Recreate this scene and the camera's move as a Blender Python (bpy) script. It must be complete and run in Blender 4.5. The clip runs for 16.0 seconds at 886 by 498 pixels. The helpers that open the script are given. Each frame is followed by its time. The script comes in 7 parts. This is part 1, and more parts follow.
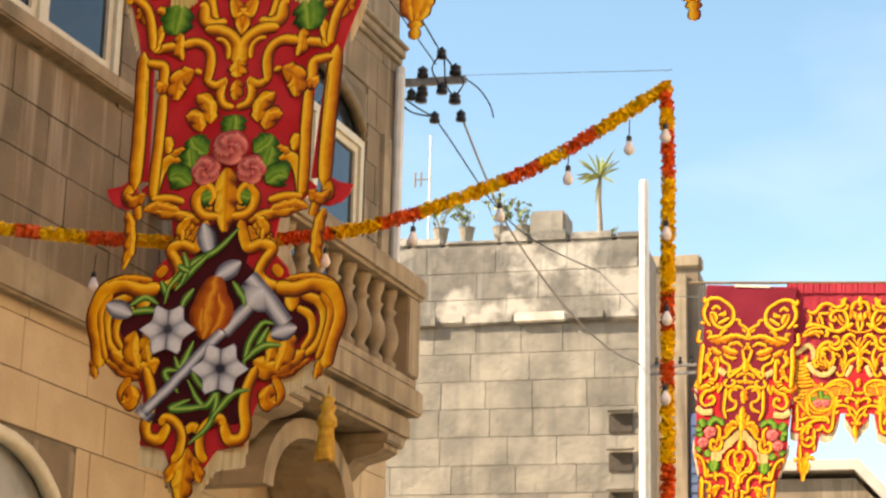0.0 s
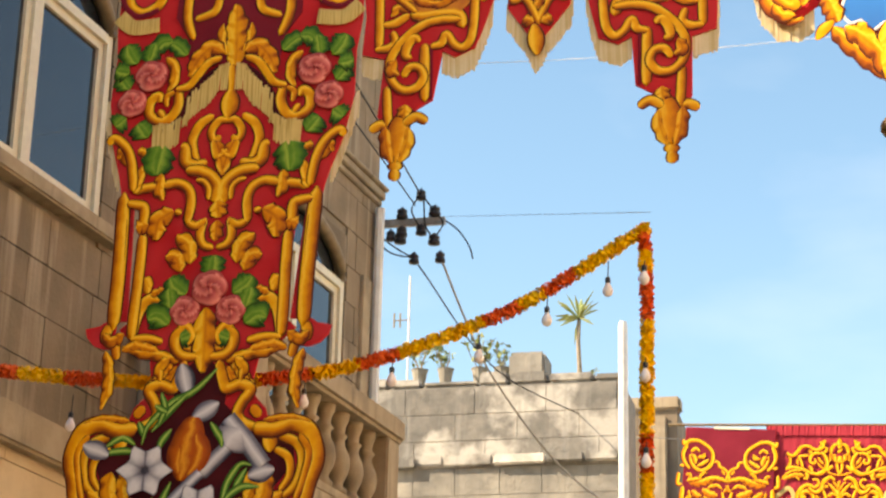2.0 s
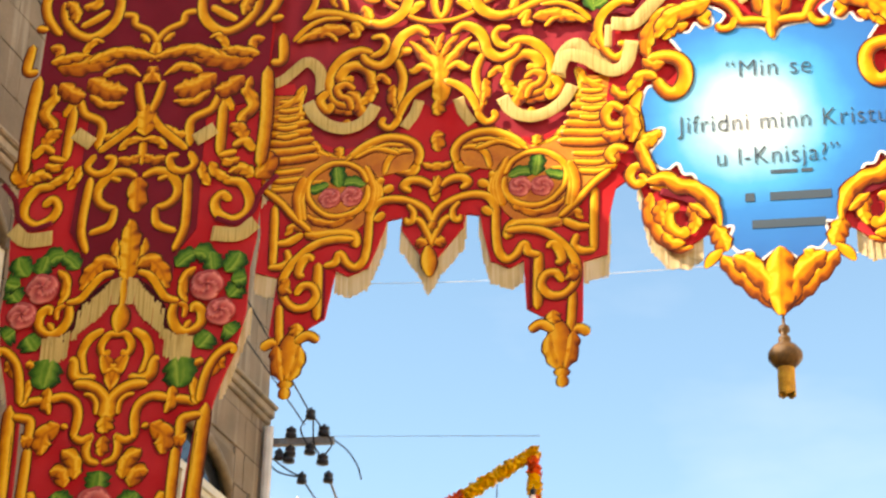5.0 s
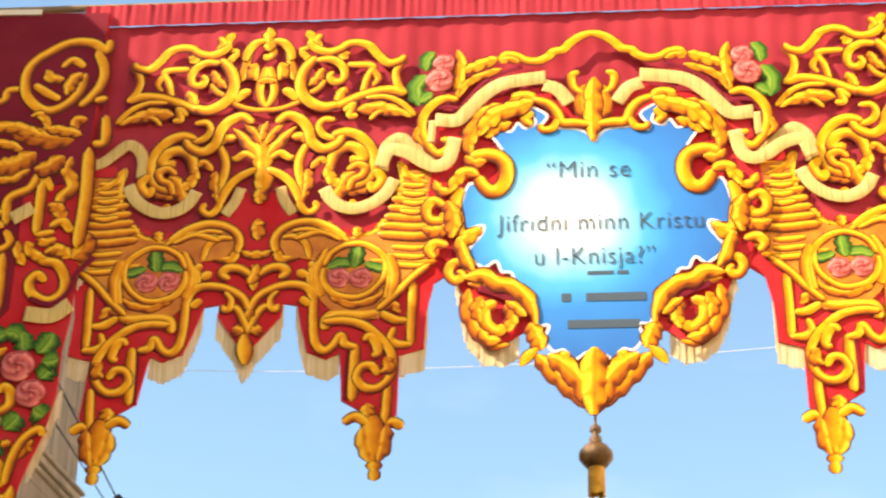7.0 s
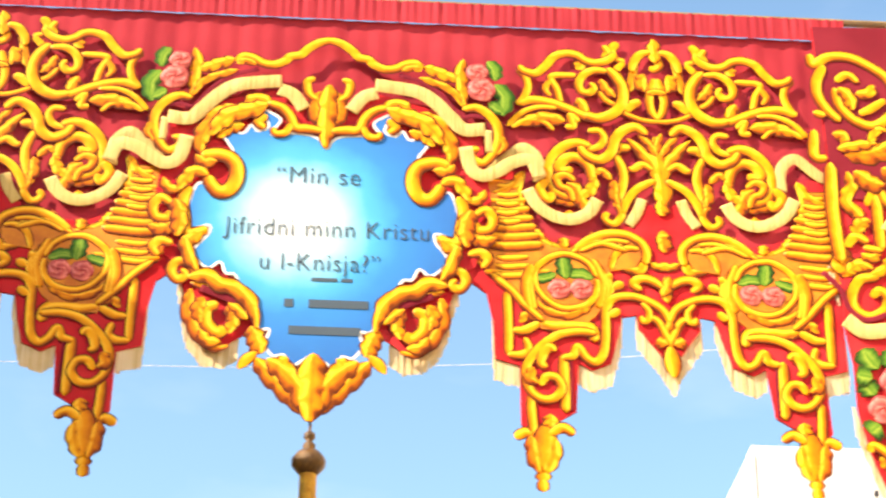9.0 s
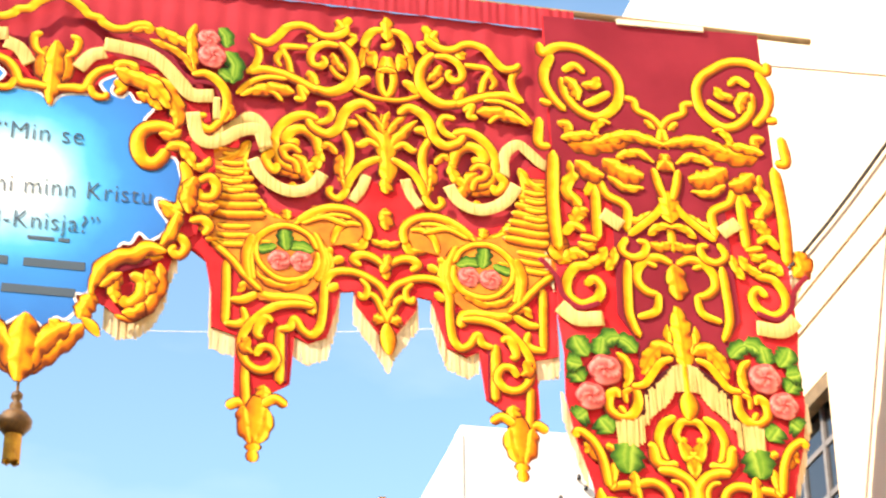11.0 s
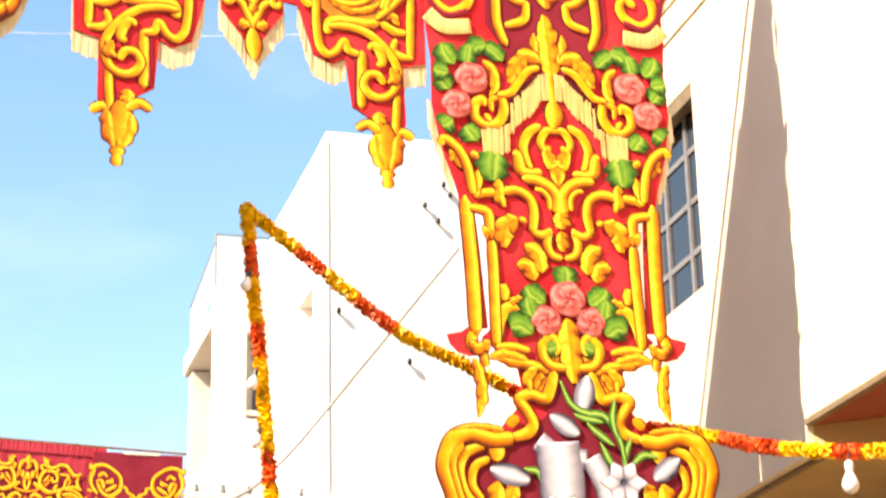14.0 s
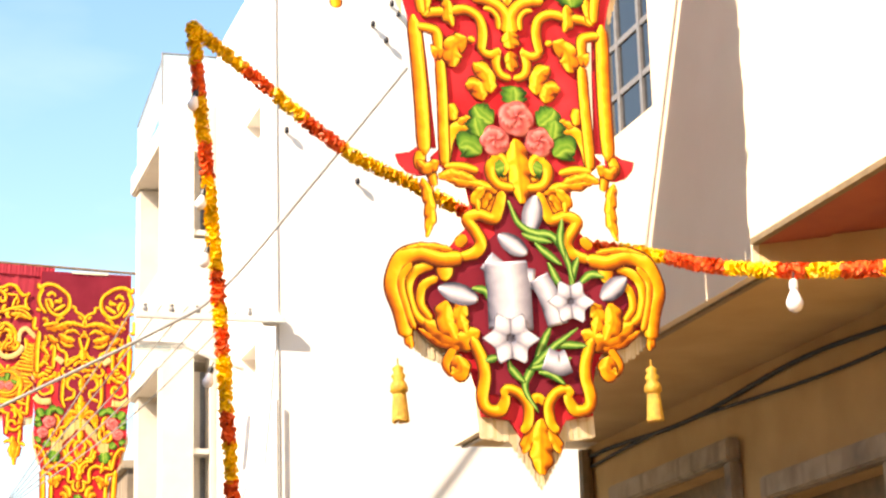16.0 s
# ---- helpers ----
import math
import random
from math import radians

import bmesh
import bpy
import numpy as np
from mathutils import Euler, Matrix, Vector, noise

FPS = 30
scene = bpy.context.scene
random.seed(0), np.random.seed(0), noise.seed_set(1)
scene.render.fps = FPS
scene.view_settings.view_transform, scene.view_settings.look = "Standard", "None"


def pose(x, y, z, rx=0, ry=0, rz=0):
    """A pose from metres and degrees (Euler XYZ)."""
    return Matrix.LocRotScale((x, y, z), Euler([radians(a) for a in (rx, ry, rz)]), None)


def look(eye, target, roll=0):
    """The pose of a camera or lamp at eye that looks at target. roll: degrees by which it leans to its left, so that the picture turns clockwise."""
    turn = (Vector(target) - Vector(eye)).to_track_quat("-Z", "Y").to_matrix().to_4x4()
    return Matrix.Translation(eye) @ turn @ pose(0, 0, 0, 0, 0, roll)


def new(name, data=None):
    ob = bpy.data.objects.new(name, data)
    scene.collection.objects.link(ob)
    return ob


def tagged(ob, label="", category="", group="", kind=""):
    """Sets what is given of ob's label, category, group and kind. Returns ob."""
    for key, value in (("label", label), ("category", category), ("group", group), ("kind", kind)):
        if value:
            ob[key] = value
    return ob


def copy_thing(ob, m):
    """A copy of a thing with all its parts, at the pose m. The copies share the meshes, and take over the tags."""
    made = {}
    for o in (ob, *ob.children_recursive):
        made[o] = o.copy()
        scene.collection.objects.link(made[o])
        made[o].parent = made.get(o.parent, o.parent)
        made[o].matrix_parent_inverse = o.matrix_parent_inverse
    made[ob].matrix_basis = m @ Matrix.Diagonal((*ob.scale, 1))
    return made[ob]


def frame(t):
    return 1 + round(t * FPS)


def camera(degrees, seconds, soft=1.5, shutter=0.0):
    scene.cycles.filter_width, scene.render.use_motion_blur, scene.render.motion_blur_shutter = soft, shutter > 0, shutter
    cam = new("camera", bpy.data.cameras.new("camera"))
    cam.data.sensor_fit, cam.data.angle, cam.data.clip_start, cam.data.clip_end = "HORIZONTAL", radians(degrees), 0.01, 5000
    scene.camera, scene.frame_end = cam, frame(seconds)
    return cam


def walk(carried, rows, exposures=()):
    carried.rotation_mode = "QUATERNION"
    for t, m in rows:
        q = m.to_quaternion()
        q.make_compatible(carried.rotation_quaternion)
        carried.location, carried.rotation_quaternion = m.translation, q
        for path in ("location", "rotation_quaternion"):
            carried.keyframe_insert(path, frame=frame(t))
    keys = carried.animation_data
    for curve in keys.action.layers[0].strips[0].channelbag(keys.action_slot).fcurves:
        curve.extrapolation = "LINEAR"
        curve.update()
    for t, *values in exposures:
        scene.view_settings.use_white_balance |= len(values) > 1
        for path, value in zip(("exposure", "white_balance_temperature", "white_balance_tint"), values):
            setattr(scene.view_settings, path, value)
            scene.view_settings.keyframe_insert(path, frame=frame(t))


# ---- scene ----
cam = camera(23.81, 16.0, 2.2, 0.5)
EYE = (0.0, 0.0, 1.6)
# seconds, turn, tilt, lean: the camera stands still and turns
ROWS = [
    (0, 13.555, 106.005, -1.327),
    (0.5, 13.099, 106.983, -1.237),
    (1, 12.992, 107.955, -1.284),
    (1.5, 12.988, 108.799, -1.304),
    (2, 12.957, 109.860, -1.320),
    (2.5, 12.608, 110.975, -1.335),
    (3, 12.412, 112.166, -1.285),
    (5.5, 8.573, 116.743, -1.191),
    (6, 7.247, 117.543, -1.060),
    (6.5, 5.917, 118.226, -0.979),
    (7, 4.393, 118.548, -0.867),
    (7.5, 2.370, 118.724, -0.786),
    (8, 0.390, 118.773, -0.682),
    (8.5, -1.774, 118.784, -0.527),
    (9, -3.872, 118.806, -0.410),
    (9.5, -6.418, 118.798, -0.201),
    (10, -8.848, 118.803, 0.010),
    (12.5, -14.116, 114.919, 0.816),
    (13, -14.587, 113.383, 0.958),
    (13.5, -15.267, 111.821, 1.091),
    (14, -15.677, 110.036, 1.234),
    (14.5, -16.261, 108.513, 1.305),
    (15, -16.584, 107.286, 1.429),
    (15.5, -16.904, 106.175, 1.548),
    (16, -17.037, 105.093, 1.617),
]
EXPOSE = [(0.0, 1.14, 8900, 15), (3.0, 1.16, 8900, 15), (7.0, 1.28, 8600, 17), (10.0, 1.36, 8300, 17), (12.5, 1.32, 8000, 17), (16.0, 1.26, 8000, 17)]
walk(cam, [(t, pose(*EYE, tilt, lean, turn)) for t, turn, tilt, lean in ROWS], EXPOSE)

# ---- sky and sun ----
SUN_WAY = Vector((1.0, 0.46, -0.93)).normalized()
world = bpy.data.worlds.new("sky")
scene.world = world
world.use_nodes = True
wt = world.node_tree
sky = wt.nodes.new("ShaderNodeTexSky")
sky.sky_type = "NISHITA"
sky.sun_disc = False
sky.sun_elevation = math.asin(-SUN_WAY.z)
sky.sun_rotation = math.atan2(-SUN_WAY.x, -SUN_WAY.y)
sky.air_density, sky.dust_density, sky.ozone_density = 1.0, 0.6, 1.2
wt.nodes["Background"].inputs["Strength"].default_value = 0.15
# thin cloud low over the roofs
tc = wt.nodes.new("ShaderNodeTexCoord")
mp = wt.nodes.new("ShaderNodeMapping")
mp.inputs["Scale"].default_value = (5.0, 5.0, 14.0)
nz = wt.nodes.new("ShaderNodeTexNoise")
nz.inputs["Scale"].default_value = 1.0
nz.inputs["Detail"].default_value = 5.0
rp = wt.nodes.new("ShaderNodeValToRGB")
rp.color_ramp.elements[0].position, rp.color_ramp.elements[1].position = 0.55, 0.85
mx = wt.nodes.new("ShaderNodeMix")
mx.data_type = "RGBA"
mx.inputs["B"].default_value = (7.0, 7.0, 7.0, 1)
ml = wt.nodes.new("ShaderNodeMath")
ml.operation = "MULTIPLY"
ml.inputs[1].default_value = 0.1
wt.links.new(tc.outputs["Generated"], mp.inputs["Vector"])
wt.links.new(mp.outputs["Vector"], nz.inputs["Vector"])
wt.links.new(nz.outputs["Fac"], rp.inputs["Fac"])
wt.links.new(rp.outputs["Color"], ml.inputs[0])
wt.links.new(ml.outputs[0], mx.inputs["Factor"])
tone = wt.nodes.new("ShaderNodeHueSaturation")
tone.inputs["Hue"].default_value, tone.inputs["Saturation"].default_value, tone.inputs["Value"].default_value = 0.493, 1.2, 1.035
wt.links.new(sky.outputs["Color"], tone.inputs["Color"])
wt.links.new(tone.outputs["Color"], mx.inputs["A"])
wt.links.new(mx.outputs["Result"], wt.nodes["Background"].inputs["Color"])
sun = new("sun", bpy.data.lights.new("sun", "SUN"))
sun.data.energy, sun.data.angle, sun.data.color = 5.0, radians(0.5), (1.0, 0.95, 0.87)
sun.matrix_world = look((-20, -10, 30), Vector((-20, -10, 30)) + SUN_WAY)


# ---- materials ----
def material(name, colour, rough=0.8, metal=0.0, colour2=None, scale=6.0, bump=0.0, bump_scale=60.0, spread=(0.35, 0.65), vary=0.0, stain=None, stain_scale=0.8, stain_at=(0.5, 0.7), spec=0.35, streak=None, threads=None):
    m = bpy.data.materials.new(name)
    m.use_nodes = True
    nt = m.node_tree
    b = nt.nodes["Principled BSDF"]
    b.inputs["Roughness"].default_value, b.inputs["Metallic"].default_value = rough, metal
    b.inputs["Specular IOR Level"].default_value = spec
    co = nt.nodes.new("ShaderNodeTexCoord").outputs["Object"]
    geo = nt.nodes.new("ShaderNodeNewGeometry").outputs["Position"]

    def noise_ramp(sc, at, detail=6.0):
        n = nt.nodes.new("ShaderNodeTexNoise")
        n.inputs["Scale"].default_value, n.inputs["Detail"].default_value = sc, detail
        nt.links.new(geo, n.inputs["Vector"])
        r = nt.nodes.new("ShaderNodeMapRange")
        r.inputs["From Min"].default_value, r.inputs["From Max"].default_value = at
        nt.links.new(n.outputs["Fac"], r.inputs["Value"])
        return r.outputs["Result"]

    def mix(fac, a, c):
        x = nt.nodes.new("ShaderNodeMix")
        x.data_type = "RGBA"
        for key, v in (("Factor", fac), ("A", a), ("B", c)):
            if hasattr(v, "is_linked"):
                nt.links.new(v, x.inputs[key])
            else:
                x.inputs[key].default_value = v if key == "Factor" else (*v, 1)
        return x.outputs["Result"]

    out = None
    if colour2:
        out = mix(noise_ramp(scale, spread), colour, colour2)
    if stain:
        out = mix(noise_ramp(stain_scale, stain_at), out or colour, stain)
    if streak:  # run-off marks, drawn out downwards
        mp = nt.nodes.new("ShaderNodeMapping")
        mp.inputs["Scale"].default_value = (7.0, 7.0, 0.55)
        n = nt.nodes.new("ShaderNodeTexNoise")
        n.inputs["Scale"].default_value, n.inputs["Detail"].default_value = 1.0, 5.0
        r = nt.nodes.new("ShaderNodeMapRange")
        r.inputs["From Min"].default_value, r.inputs["From Max"].default_value = 0.54, 0.74
        nt.links.new(geo, mp.inputs["Vector"])
        nt.links.new(mp.outputs["Vector"], n.inputs["Vector"])
        nt.links.new(n.outputs["Fac"], r.inputs["Value"])
        out = mix(r.outputs["Result"], out or colour, streak)
    if threads:  # fine hanging threads side by side
        mp = nt.nodes.new("ShaderNodeMapping")
        mp.inputs["Scale"].default_value = (75.0, 1.0, 3.0)
        n = nt.nodes.new("ShaderNodeTexNoise")
        n.inputs["Scale"].default_value, n.inputs["Detail"].default_value = 1.0, 2.0
        r = nt.nodes.new("ShaderNodeMapRange")
        r.inputs["From Min"].default_value, r.inputs["From Max"].default_value = 0.46, 0.66
        nt.links.new(geo, mp.inputs["Vector"])
        nt.links.new(mp.outputs["Vector"], n.inputs["Vector"])
        nt.links.new(n.outputs["Fac"], r.inputs["Value"])
        out = mix(r.outputs["Result"], out or colour, threads)
    if vary:
        h = nt.nodes.new("ShaderNodeHueSaturation")
        info = nt.nodes.new("ShaderNodeObjectInfo")
        r = nt.nodes.new("ShaderNodeMapRange")
        r.inputs["To Min"].default_value, r.inputs["To Max"].default_value = 1 - vary, 1 + vary
        nt.links.new(info.outputs["Random"], r.inputs["Value"])
        nt.links.new(r.outputs["Result"], h.inputs["Value"])
        if out:
            nt.links.new(out, h.inputs["Color"])
        else:
            h.inputs["Color"].default_value = (*colour, 1)
        out = h.outputs["Color"]
    if out:
        nt.links.new(out, b.inputs["Base Color"])
    else:
        b.inputs["Base Color"].default_value = (*colour, 1)
    if bump:
        n = nt.nodes.new("ShaderNodeTexNoise")
        n.inputs["Scale"].default_value, n.inputs["Detail"].default_value = bump_scale, 8.0
        nt.links.new(geo, n.inputs["Vector"])
        bp = nt.nodes.new("ShaderNodeBump")
        bp.inputs["Strength"].default_value, bp.inputs["Distance"].default_value = bump, 0.01
        nt.links.new(n.outputs["Fac"], bp.inputs["Height"])
        nt.links.new(bp.outputs["Normal"], b.inputs["Normal"])
    return m


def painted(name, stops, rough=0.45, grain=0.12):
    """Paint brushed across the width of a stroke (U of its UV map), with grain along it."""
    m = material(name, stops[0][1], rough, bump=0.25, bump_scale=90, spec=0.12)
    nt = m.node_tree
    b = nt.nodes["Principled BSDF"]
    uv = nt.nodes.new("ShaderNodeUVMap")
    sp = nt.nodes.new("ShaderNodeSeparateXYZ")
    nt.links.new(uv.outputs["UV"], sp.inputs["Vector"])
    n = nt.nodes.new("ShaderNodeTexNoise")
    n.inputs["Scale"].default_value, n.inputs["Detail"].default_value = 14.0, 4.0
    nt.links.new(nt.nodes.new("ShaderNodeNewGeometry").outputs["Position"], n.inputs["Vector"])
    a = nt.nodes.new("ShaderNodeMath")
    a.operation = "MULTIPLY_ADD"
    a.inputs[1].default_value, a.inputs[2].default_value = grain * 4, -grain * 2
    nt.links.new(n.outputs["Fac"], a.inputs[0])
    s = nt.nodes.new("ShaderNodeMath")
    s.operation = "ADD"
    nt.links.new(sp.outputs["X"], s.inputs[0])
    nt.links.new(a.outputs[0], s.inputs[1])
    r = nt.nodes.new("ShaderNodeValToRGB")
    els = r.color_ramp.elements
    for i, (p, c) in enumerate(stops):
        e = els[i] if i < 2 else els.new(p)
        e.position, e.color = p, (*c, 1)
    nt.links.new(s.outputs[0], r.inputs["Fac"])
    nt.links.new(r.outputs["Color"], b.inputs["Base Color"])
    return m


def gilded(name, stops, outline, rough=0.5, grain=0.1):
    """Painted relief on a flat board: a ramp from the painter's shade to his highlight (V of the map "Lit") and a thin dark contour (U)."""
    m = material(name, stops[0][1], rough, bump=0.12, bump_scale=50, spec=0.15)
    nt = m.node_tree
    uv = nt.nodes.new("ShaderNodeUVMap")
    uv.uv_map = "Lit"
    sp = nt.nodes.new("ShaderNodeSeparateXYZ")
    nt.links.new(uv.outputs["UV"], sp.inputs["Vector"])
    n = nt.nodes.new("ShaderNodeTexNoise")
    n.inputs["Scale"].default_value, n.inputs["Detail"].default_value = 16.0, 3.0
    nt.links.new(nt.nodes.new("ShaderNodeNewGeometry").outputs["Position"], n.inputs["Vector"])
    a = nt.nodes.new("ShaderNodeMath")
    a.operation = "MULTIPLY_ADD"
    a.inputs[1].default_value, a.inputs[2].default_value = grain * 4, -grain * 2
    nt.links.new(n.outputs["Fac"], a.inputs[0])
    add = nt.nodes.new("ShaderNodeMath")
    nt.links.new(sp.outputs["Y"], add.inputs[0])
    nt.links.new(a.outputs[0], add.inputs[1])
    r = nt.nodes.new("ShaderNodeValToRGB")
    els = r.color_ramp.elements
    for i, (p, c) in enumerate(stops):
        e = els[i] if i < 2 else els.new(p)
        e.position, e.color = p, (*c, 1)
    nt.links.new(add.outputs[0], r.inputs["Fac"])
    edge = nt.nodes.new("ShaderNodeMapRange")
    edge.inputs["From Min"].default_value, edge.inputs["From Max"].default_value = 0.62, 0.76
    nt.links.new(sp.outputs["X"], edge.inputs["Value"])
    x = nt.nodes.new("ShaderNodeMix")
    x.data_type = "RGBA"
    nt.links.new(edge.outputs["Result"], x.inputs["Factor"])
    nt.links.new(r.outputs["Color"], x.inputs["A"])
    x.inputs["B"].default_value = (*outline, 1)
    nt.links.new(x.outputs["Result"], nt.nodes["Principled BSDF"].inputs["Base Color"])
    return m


# lighter, yellower limestone for the courses below 4.95 m
LOWSTONE = material("pale_limestone", (0.62, 0.48, 0.31), 0.9, colour2=(0.54, 0.41, 0.26), scale=3.0, bump=0.4, bump_scale=35, vary=0.05, stain=(0.40, 0.30, 0.19), stain_scale=1.1, stain_at=(0.56, 0.8))
STONE = material("limestone", (0.265, 0.20, 0.135), 0.9, colour2=(0.20, 0.152, 0.102), scale=3.0, bump=0.5, bump_scale=35, vary=0.09, stain=(0.15, 0.118, 0.084), stain_scale=1.3, stain_at=(0.52, 0.76), streak=(0.42, 0.35, 0.26))
JOINT = material("mortar", (0.25, 0.205, 0.15), 0.95, colour2=(0.2, 0.165, 0.125), scale=8, bump=0.5)
MOULD = material("carved_limestone", (0.42, 0.335, 0.23), 0.88, colour2=(0.34, 0.265, 0.175), scale=5, bump=0.4, bump_scale=40, stain=(0.15, 0.12, 0.09), stain_scale=2.2, stain_at=(0.5, 0.75), streak=(0.18, 0.145, 0.1))
OLD = material("weathered_limestone", (0.29, 0.27, 0.23), 0.95, colour2=(0.20, 0.19, 0.165), scale=3.4, bump=1.0, bump_scale=14, vary=0.16, stain=(0.36, 0.335, 0.28), stain_scale=2.3, stain_at=(0.45, 0.7), streak=(0.21, 0.2, 0.175))
FLAKED = material("flaking_whitewash", (0.25, 0.235, 0.205), 0.95, colour2=(0.16, 0.155, 0.14), scale=5.0, bump=1.0, bump_scale=16, vary=0.1, stain=(0.50, 0.475, 0.42), stain_scale=1.5, stain_at=(0.49, 0.58), streak=(0.30, 0.29, 0.26))
# colour of the shadow in gaps where wall blocks are missing
HOLLOWSHADE = material("hollow_shade", (0.10, 0.085, 0.07), 0.95, colour2=(0.07, 0.06, 0.05), scale=9)
OLDJOINT = material("old_mortar", (0.30, 0.28, 0.24), 0.95, colour2=(0.23, 0.215, 0.185), scale=8, bump=0.5)
RENDERED = material("old_whitewash", (0.72, 0.68, 0.6), 0.95, colour2=(0.5, 0.47, 0.41), scale=4, bump=0.7, bump_scale=22)
CHALK = material("chalk_white_plaster", (0.85, 0.83, 0.79), 0.85, colour2=(0.80, 0.78, 0.735), scale=1.5, bump=0.15, bump_scale=30)
WHITE = material("white_plaster", (0.79, 0.655, 0.475), 0.85, colour2=(0.74, 0.605, 0.43), scale=1.5, bump=0.15, bump_scale=30)
# buff deepened to carry the shade under the overhang and in niches
SHADEWALL = material("buff_shade_plaster", (0.56, 0.375, 0.175), 0.9, colour2=(0.48, 0.315, 0.14), scale=2, bump=0.2)
REDPAINT = material("red_brown_paint", (0.36, 0.09, 0.045), 0.7, colour2=(0.30, 0.07, 0.04), scale=4, bump=0.2)
CONCRETE = material("beige_render", (0.60, 0.55, 0.47), 0.9, colour2=(0.54, 0.49, 0.42), scale=3, bump=0.2)
# out-of-view road coloured pale and warm so that it bounces fill upwards
BOUNCEROAD = material("pale_bounce_paving", (0.42, 0.35, 0.25), 0.9, colour2=(0.34, 0.28, 0.2), scale=12, bump=0.6, bump_scale=60)
PAVING = material("limestone_paving", (0.44, 0.37, 0.27), 0.9, colour2=(0.36, 0.3, 0.21), scale=6, bump=0.4)
CREAM = material("cream_aluminium", (0.72, 0.66, 0.50), 0.4, colour2=(0.66, 0.6, 0.45), scale=20)
GREYFRAME = material("grey_steel", (0.2, 0.2, 0.2), 0.5, colour2=(0.15, 0.15, 0.15), scale=20)
TAN = material("bronze_trim", (0.24, 0.17, 0.09), 0.5, colour2=(0.17, 0.12, 0.06), scale=12)
GLASS = material("window_glass", (0.02, 0.025, 0.03), 0.04)
GLASS.node_tree.nodes["Principled BSDF"].inputs["Specular IOR Level"].default_value = 0.6
GLASS.node_tree.nodes["Principled BSDF"].inputs["IOR"].default_value = 1.5
CLEAR = material("clear_glass", (0.75, 0.9, 0.9), 0.03)
CLEAR.node_tree.nodes["Principled BSDF"].inputs["Alpha"].default_value = 0.35
FROSTED = material("frosted_glass", (0.34, 0.34, 0.33), 0.12, colour2=(0.22, 0.22, 0.22), scale=3)
PALEBACK = material("pale_pane_backing", (0.75, 0.73, 0.68), 0.9, colour2=(0.6, 0.58, 0.55), scale=10)
STEEL = material("galvanised_steel", (0.33, 0.32, 0.31), 0.5, 0.6, colour2=(0.25, 0.22, 0.2), scale=15)
DARK = material("black_porcelain", (0.02, 0.02, 0.025), 0.35)
CABLE = material("cable_rubber", (0.045, 0.043, 0.04), 0.7)
GREYCABLE = material("grey_cable", (0.30, 0.29, 0.27), 0.7)
WHITEPAINT = material("white_painted_metal", (0.78, 0.78, 0.75), 0.5, colour2=(0.68, 0.67, 0.63), scale=8)
MAROON = material("maroon_cloth", (0.40, 0.036, 0.052), 0.88, colour2=(0.32, 0.025, 0.04), scale=2.5, bump=0.2, bump_scale=140, spec=0.15)
CRIMSON = material("crimson_cloth", (0.58, 0.034, 0.043), 0.85, colour2=(0.49, 0.014, 0.02), scale=3, bump=0.2, bump_scale=140, spec=0.15)
WINE = material("wine_cloth", (0.22, 0.017, 0.032), 0.88, colour2=(0.17, 0.011, 0.023), scale=2.5, bump=0.2, bump_scale=140, spec=0.15)
# banner cloth colour, also used for the darkness of rooms behind openings
DEEP = material("maroon_cloth_and_room_dark", (0.075, 0.008, 0.012), 0.85, colour2=(0.05, 0.006, 0.01), scale=6, bump=0.2, bump_scale=140, spec=0.15)
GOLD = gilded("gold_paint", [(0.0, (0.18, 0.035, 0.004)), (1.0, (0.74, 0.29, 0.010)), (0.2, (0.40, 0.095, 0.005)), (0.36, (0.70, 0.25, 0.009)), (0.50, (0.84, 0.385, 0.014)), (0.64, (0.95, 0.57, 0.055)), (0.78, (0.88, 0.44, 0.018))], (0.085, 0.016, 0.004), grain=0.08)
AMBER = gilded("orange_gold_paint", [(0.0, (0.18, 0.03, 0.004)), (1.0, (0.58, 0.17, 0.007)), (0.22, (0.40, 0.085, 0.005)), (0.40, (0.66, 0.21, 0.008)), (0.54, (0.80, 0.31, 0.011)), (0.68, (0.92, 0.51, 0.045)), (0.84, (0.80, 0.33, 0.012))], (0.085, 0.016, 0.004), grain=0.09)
WINGGOLD = material("orange_wing_paint", (0.68, 0.24, 0.012), 0.55, colour2=(0.50, 0.13, 0.008), scale=9, bump=0.3, bump_scale=60)
THREAD = painted("pale_thread", [(0.0, (0.60, 0.46, 0.24)), (1.0, (0.74, 0.62, 0.42)), (0.5, (0.68, 0.55, 0.33))], 0.8, 0.2)
FRINGE = material("cream_fringe", (0.70, 0.52, 0.20), 0.8, colour2=(0.60, 0.42, 0.14), scale=5, bump=0.1, threads=(0.46, 0.30, 0.09))
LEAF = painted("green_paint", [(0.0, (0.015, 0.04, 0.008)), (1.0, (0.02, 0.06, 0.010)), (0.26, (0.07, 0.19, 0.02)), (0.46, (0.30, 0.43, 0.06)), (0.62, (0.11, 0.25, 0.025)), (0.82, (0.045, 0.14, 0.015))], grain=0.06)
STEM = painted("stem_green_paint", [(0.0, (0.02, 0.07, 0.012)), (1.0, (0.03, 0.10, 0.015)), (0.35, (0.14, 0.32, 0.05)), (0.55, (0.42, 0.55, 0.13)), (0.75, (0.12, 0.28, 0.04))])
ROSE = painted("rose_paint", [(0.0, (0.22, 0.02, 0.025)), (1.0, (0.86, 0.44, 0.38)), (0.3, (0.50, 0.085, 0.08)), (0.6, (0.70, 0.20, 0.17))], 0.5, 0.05)
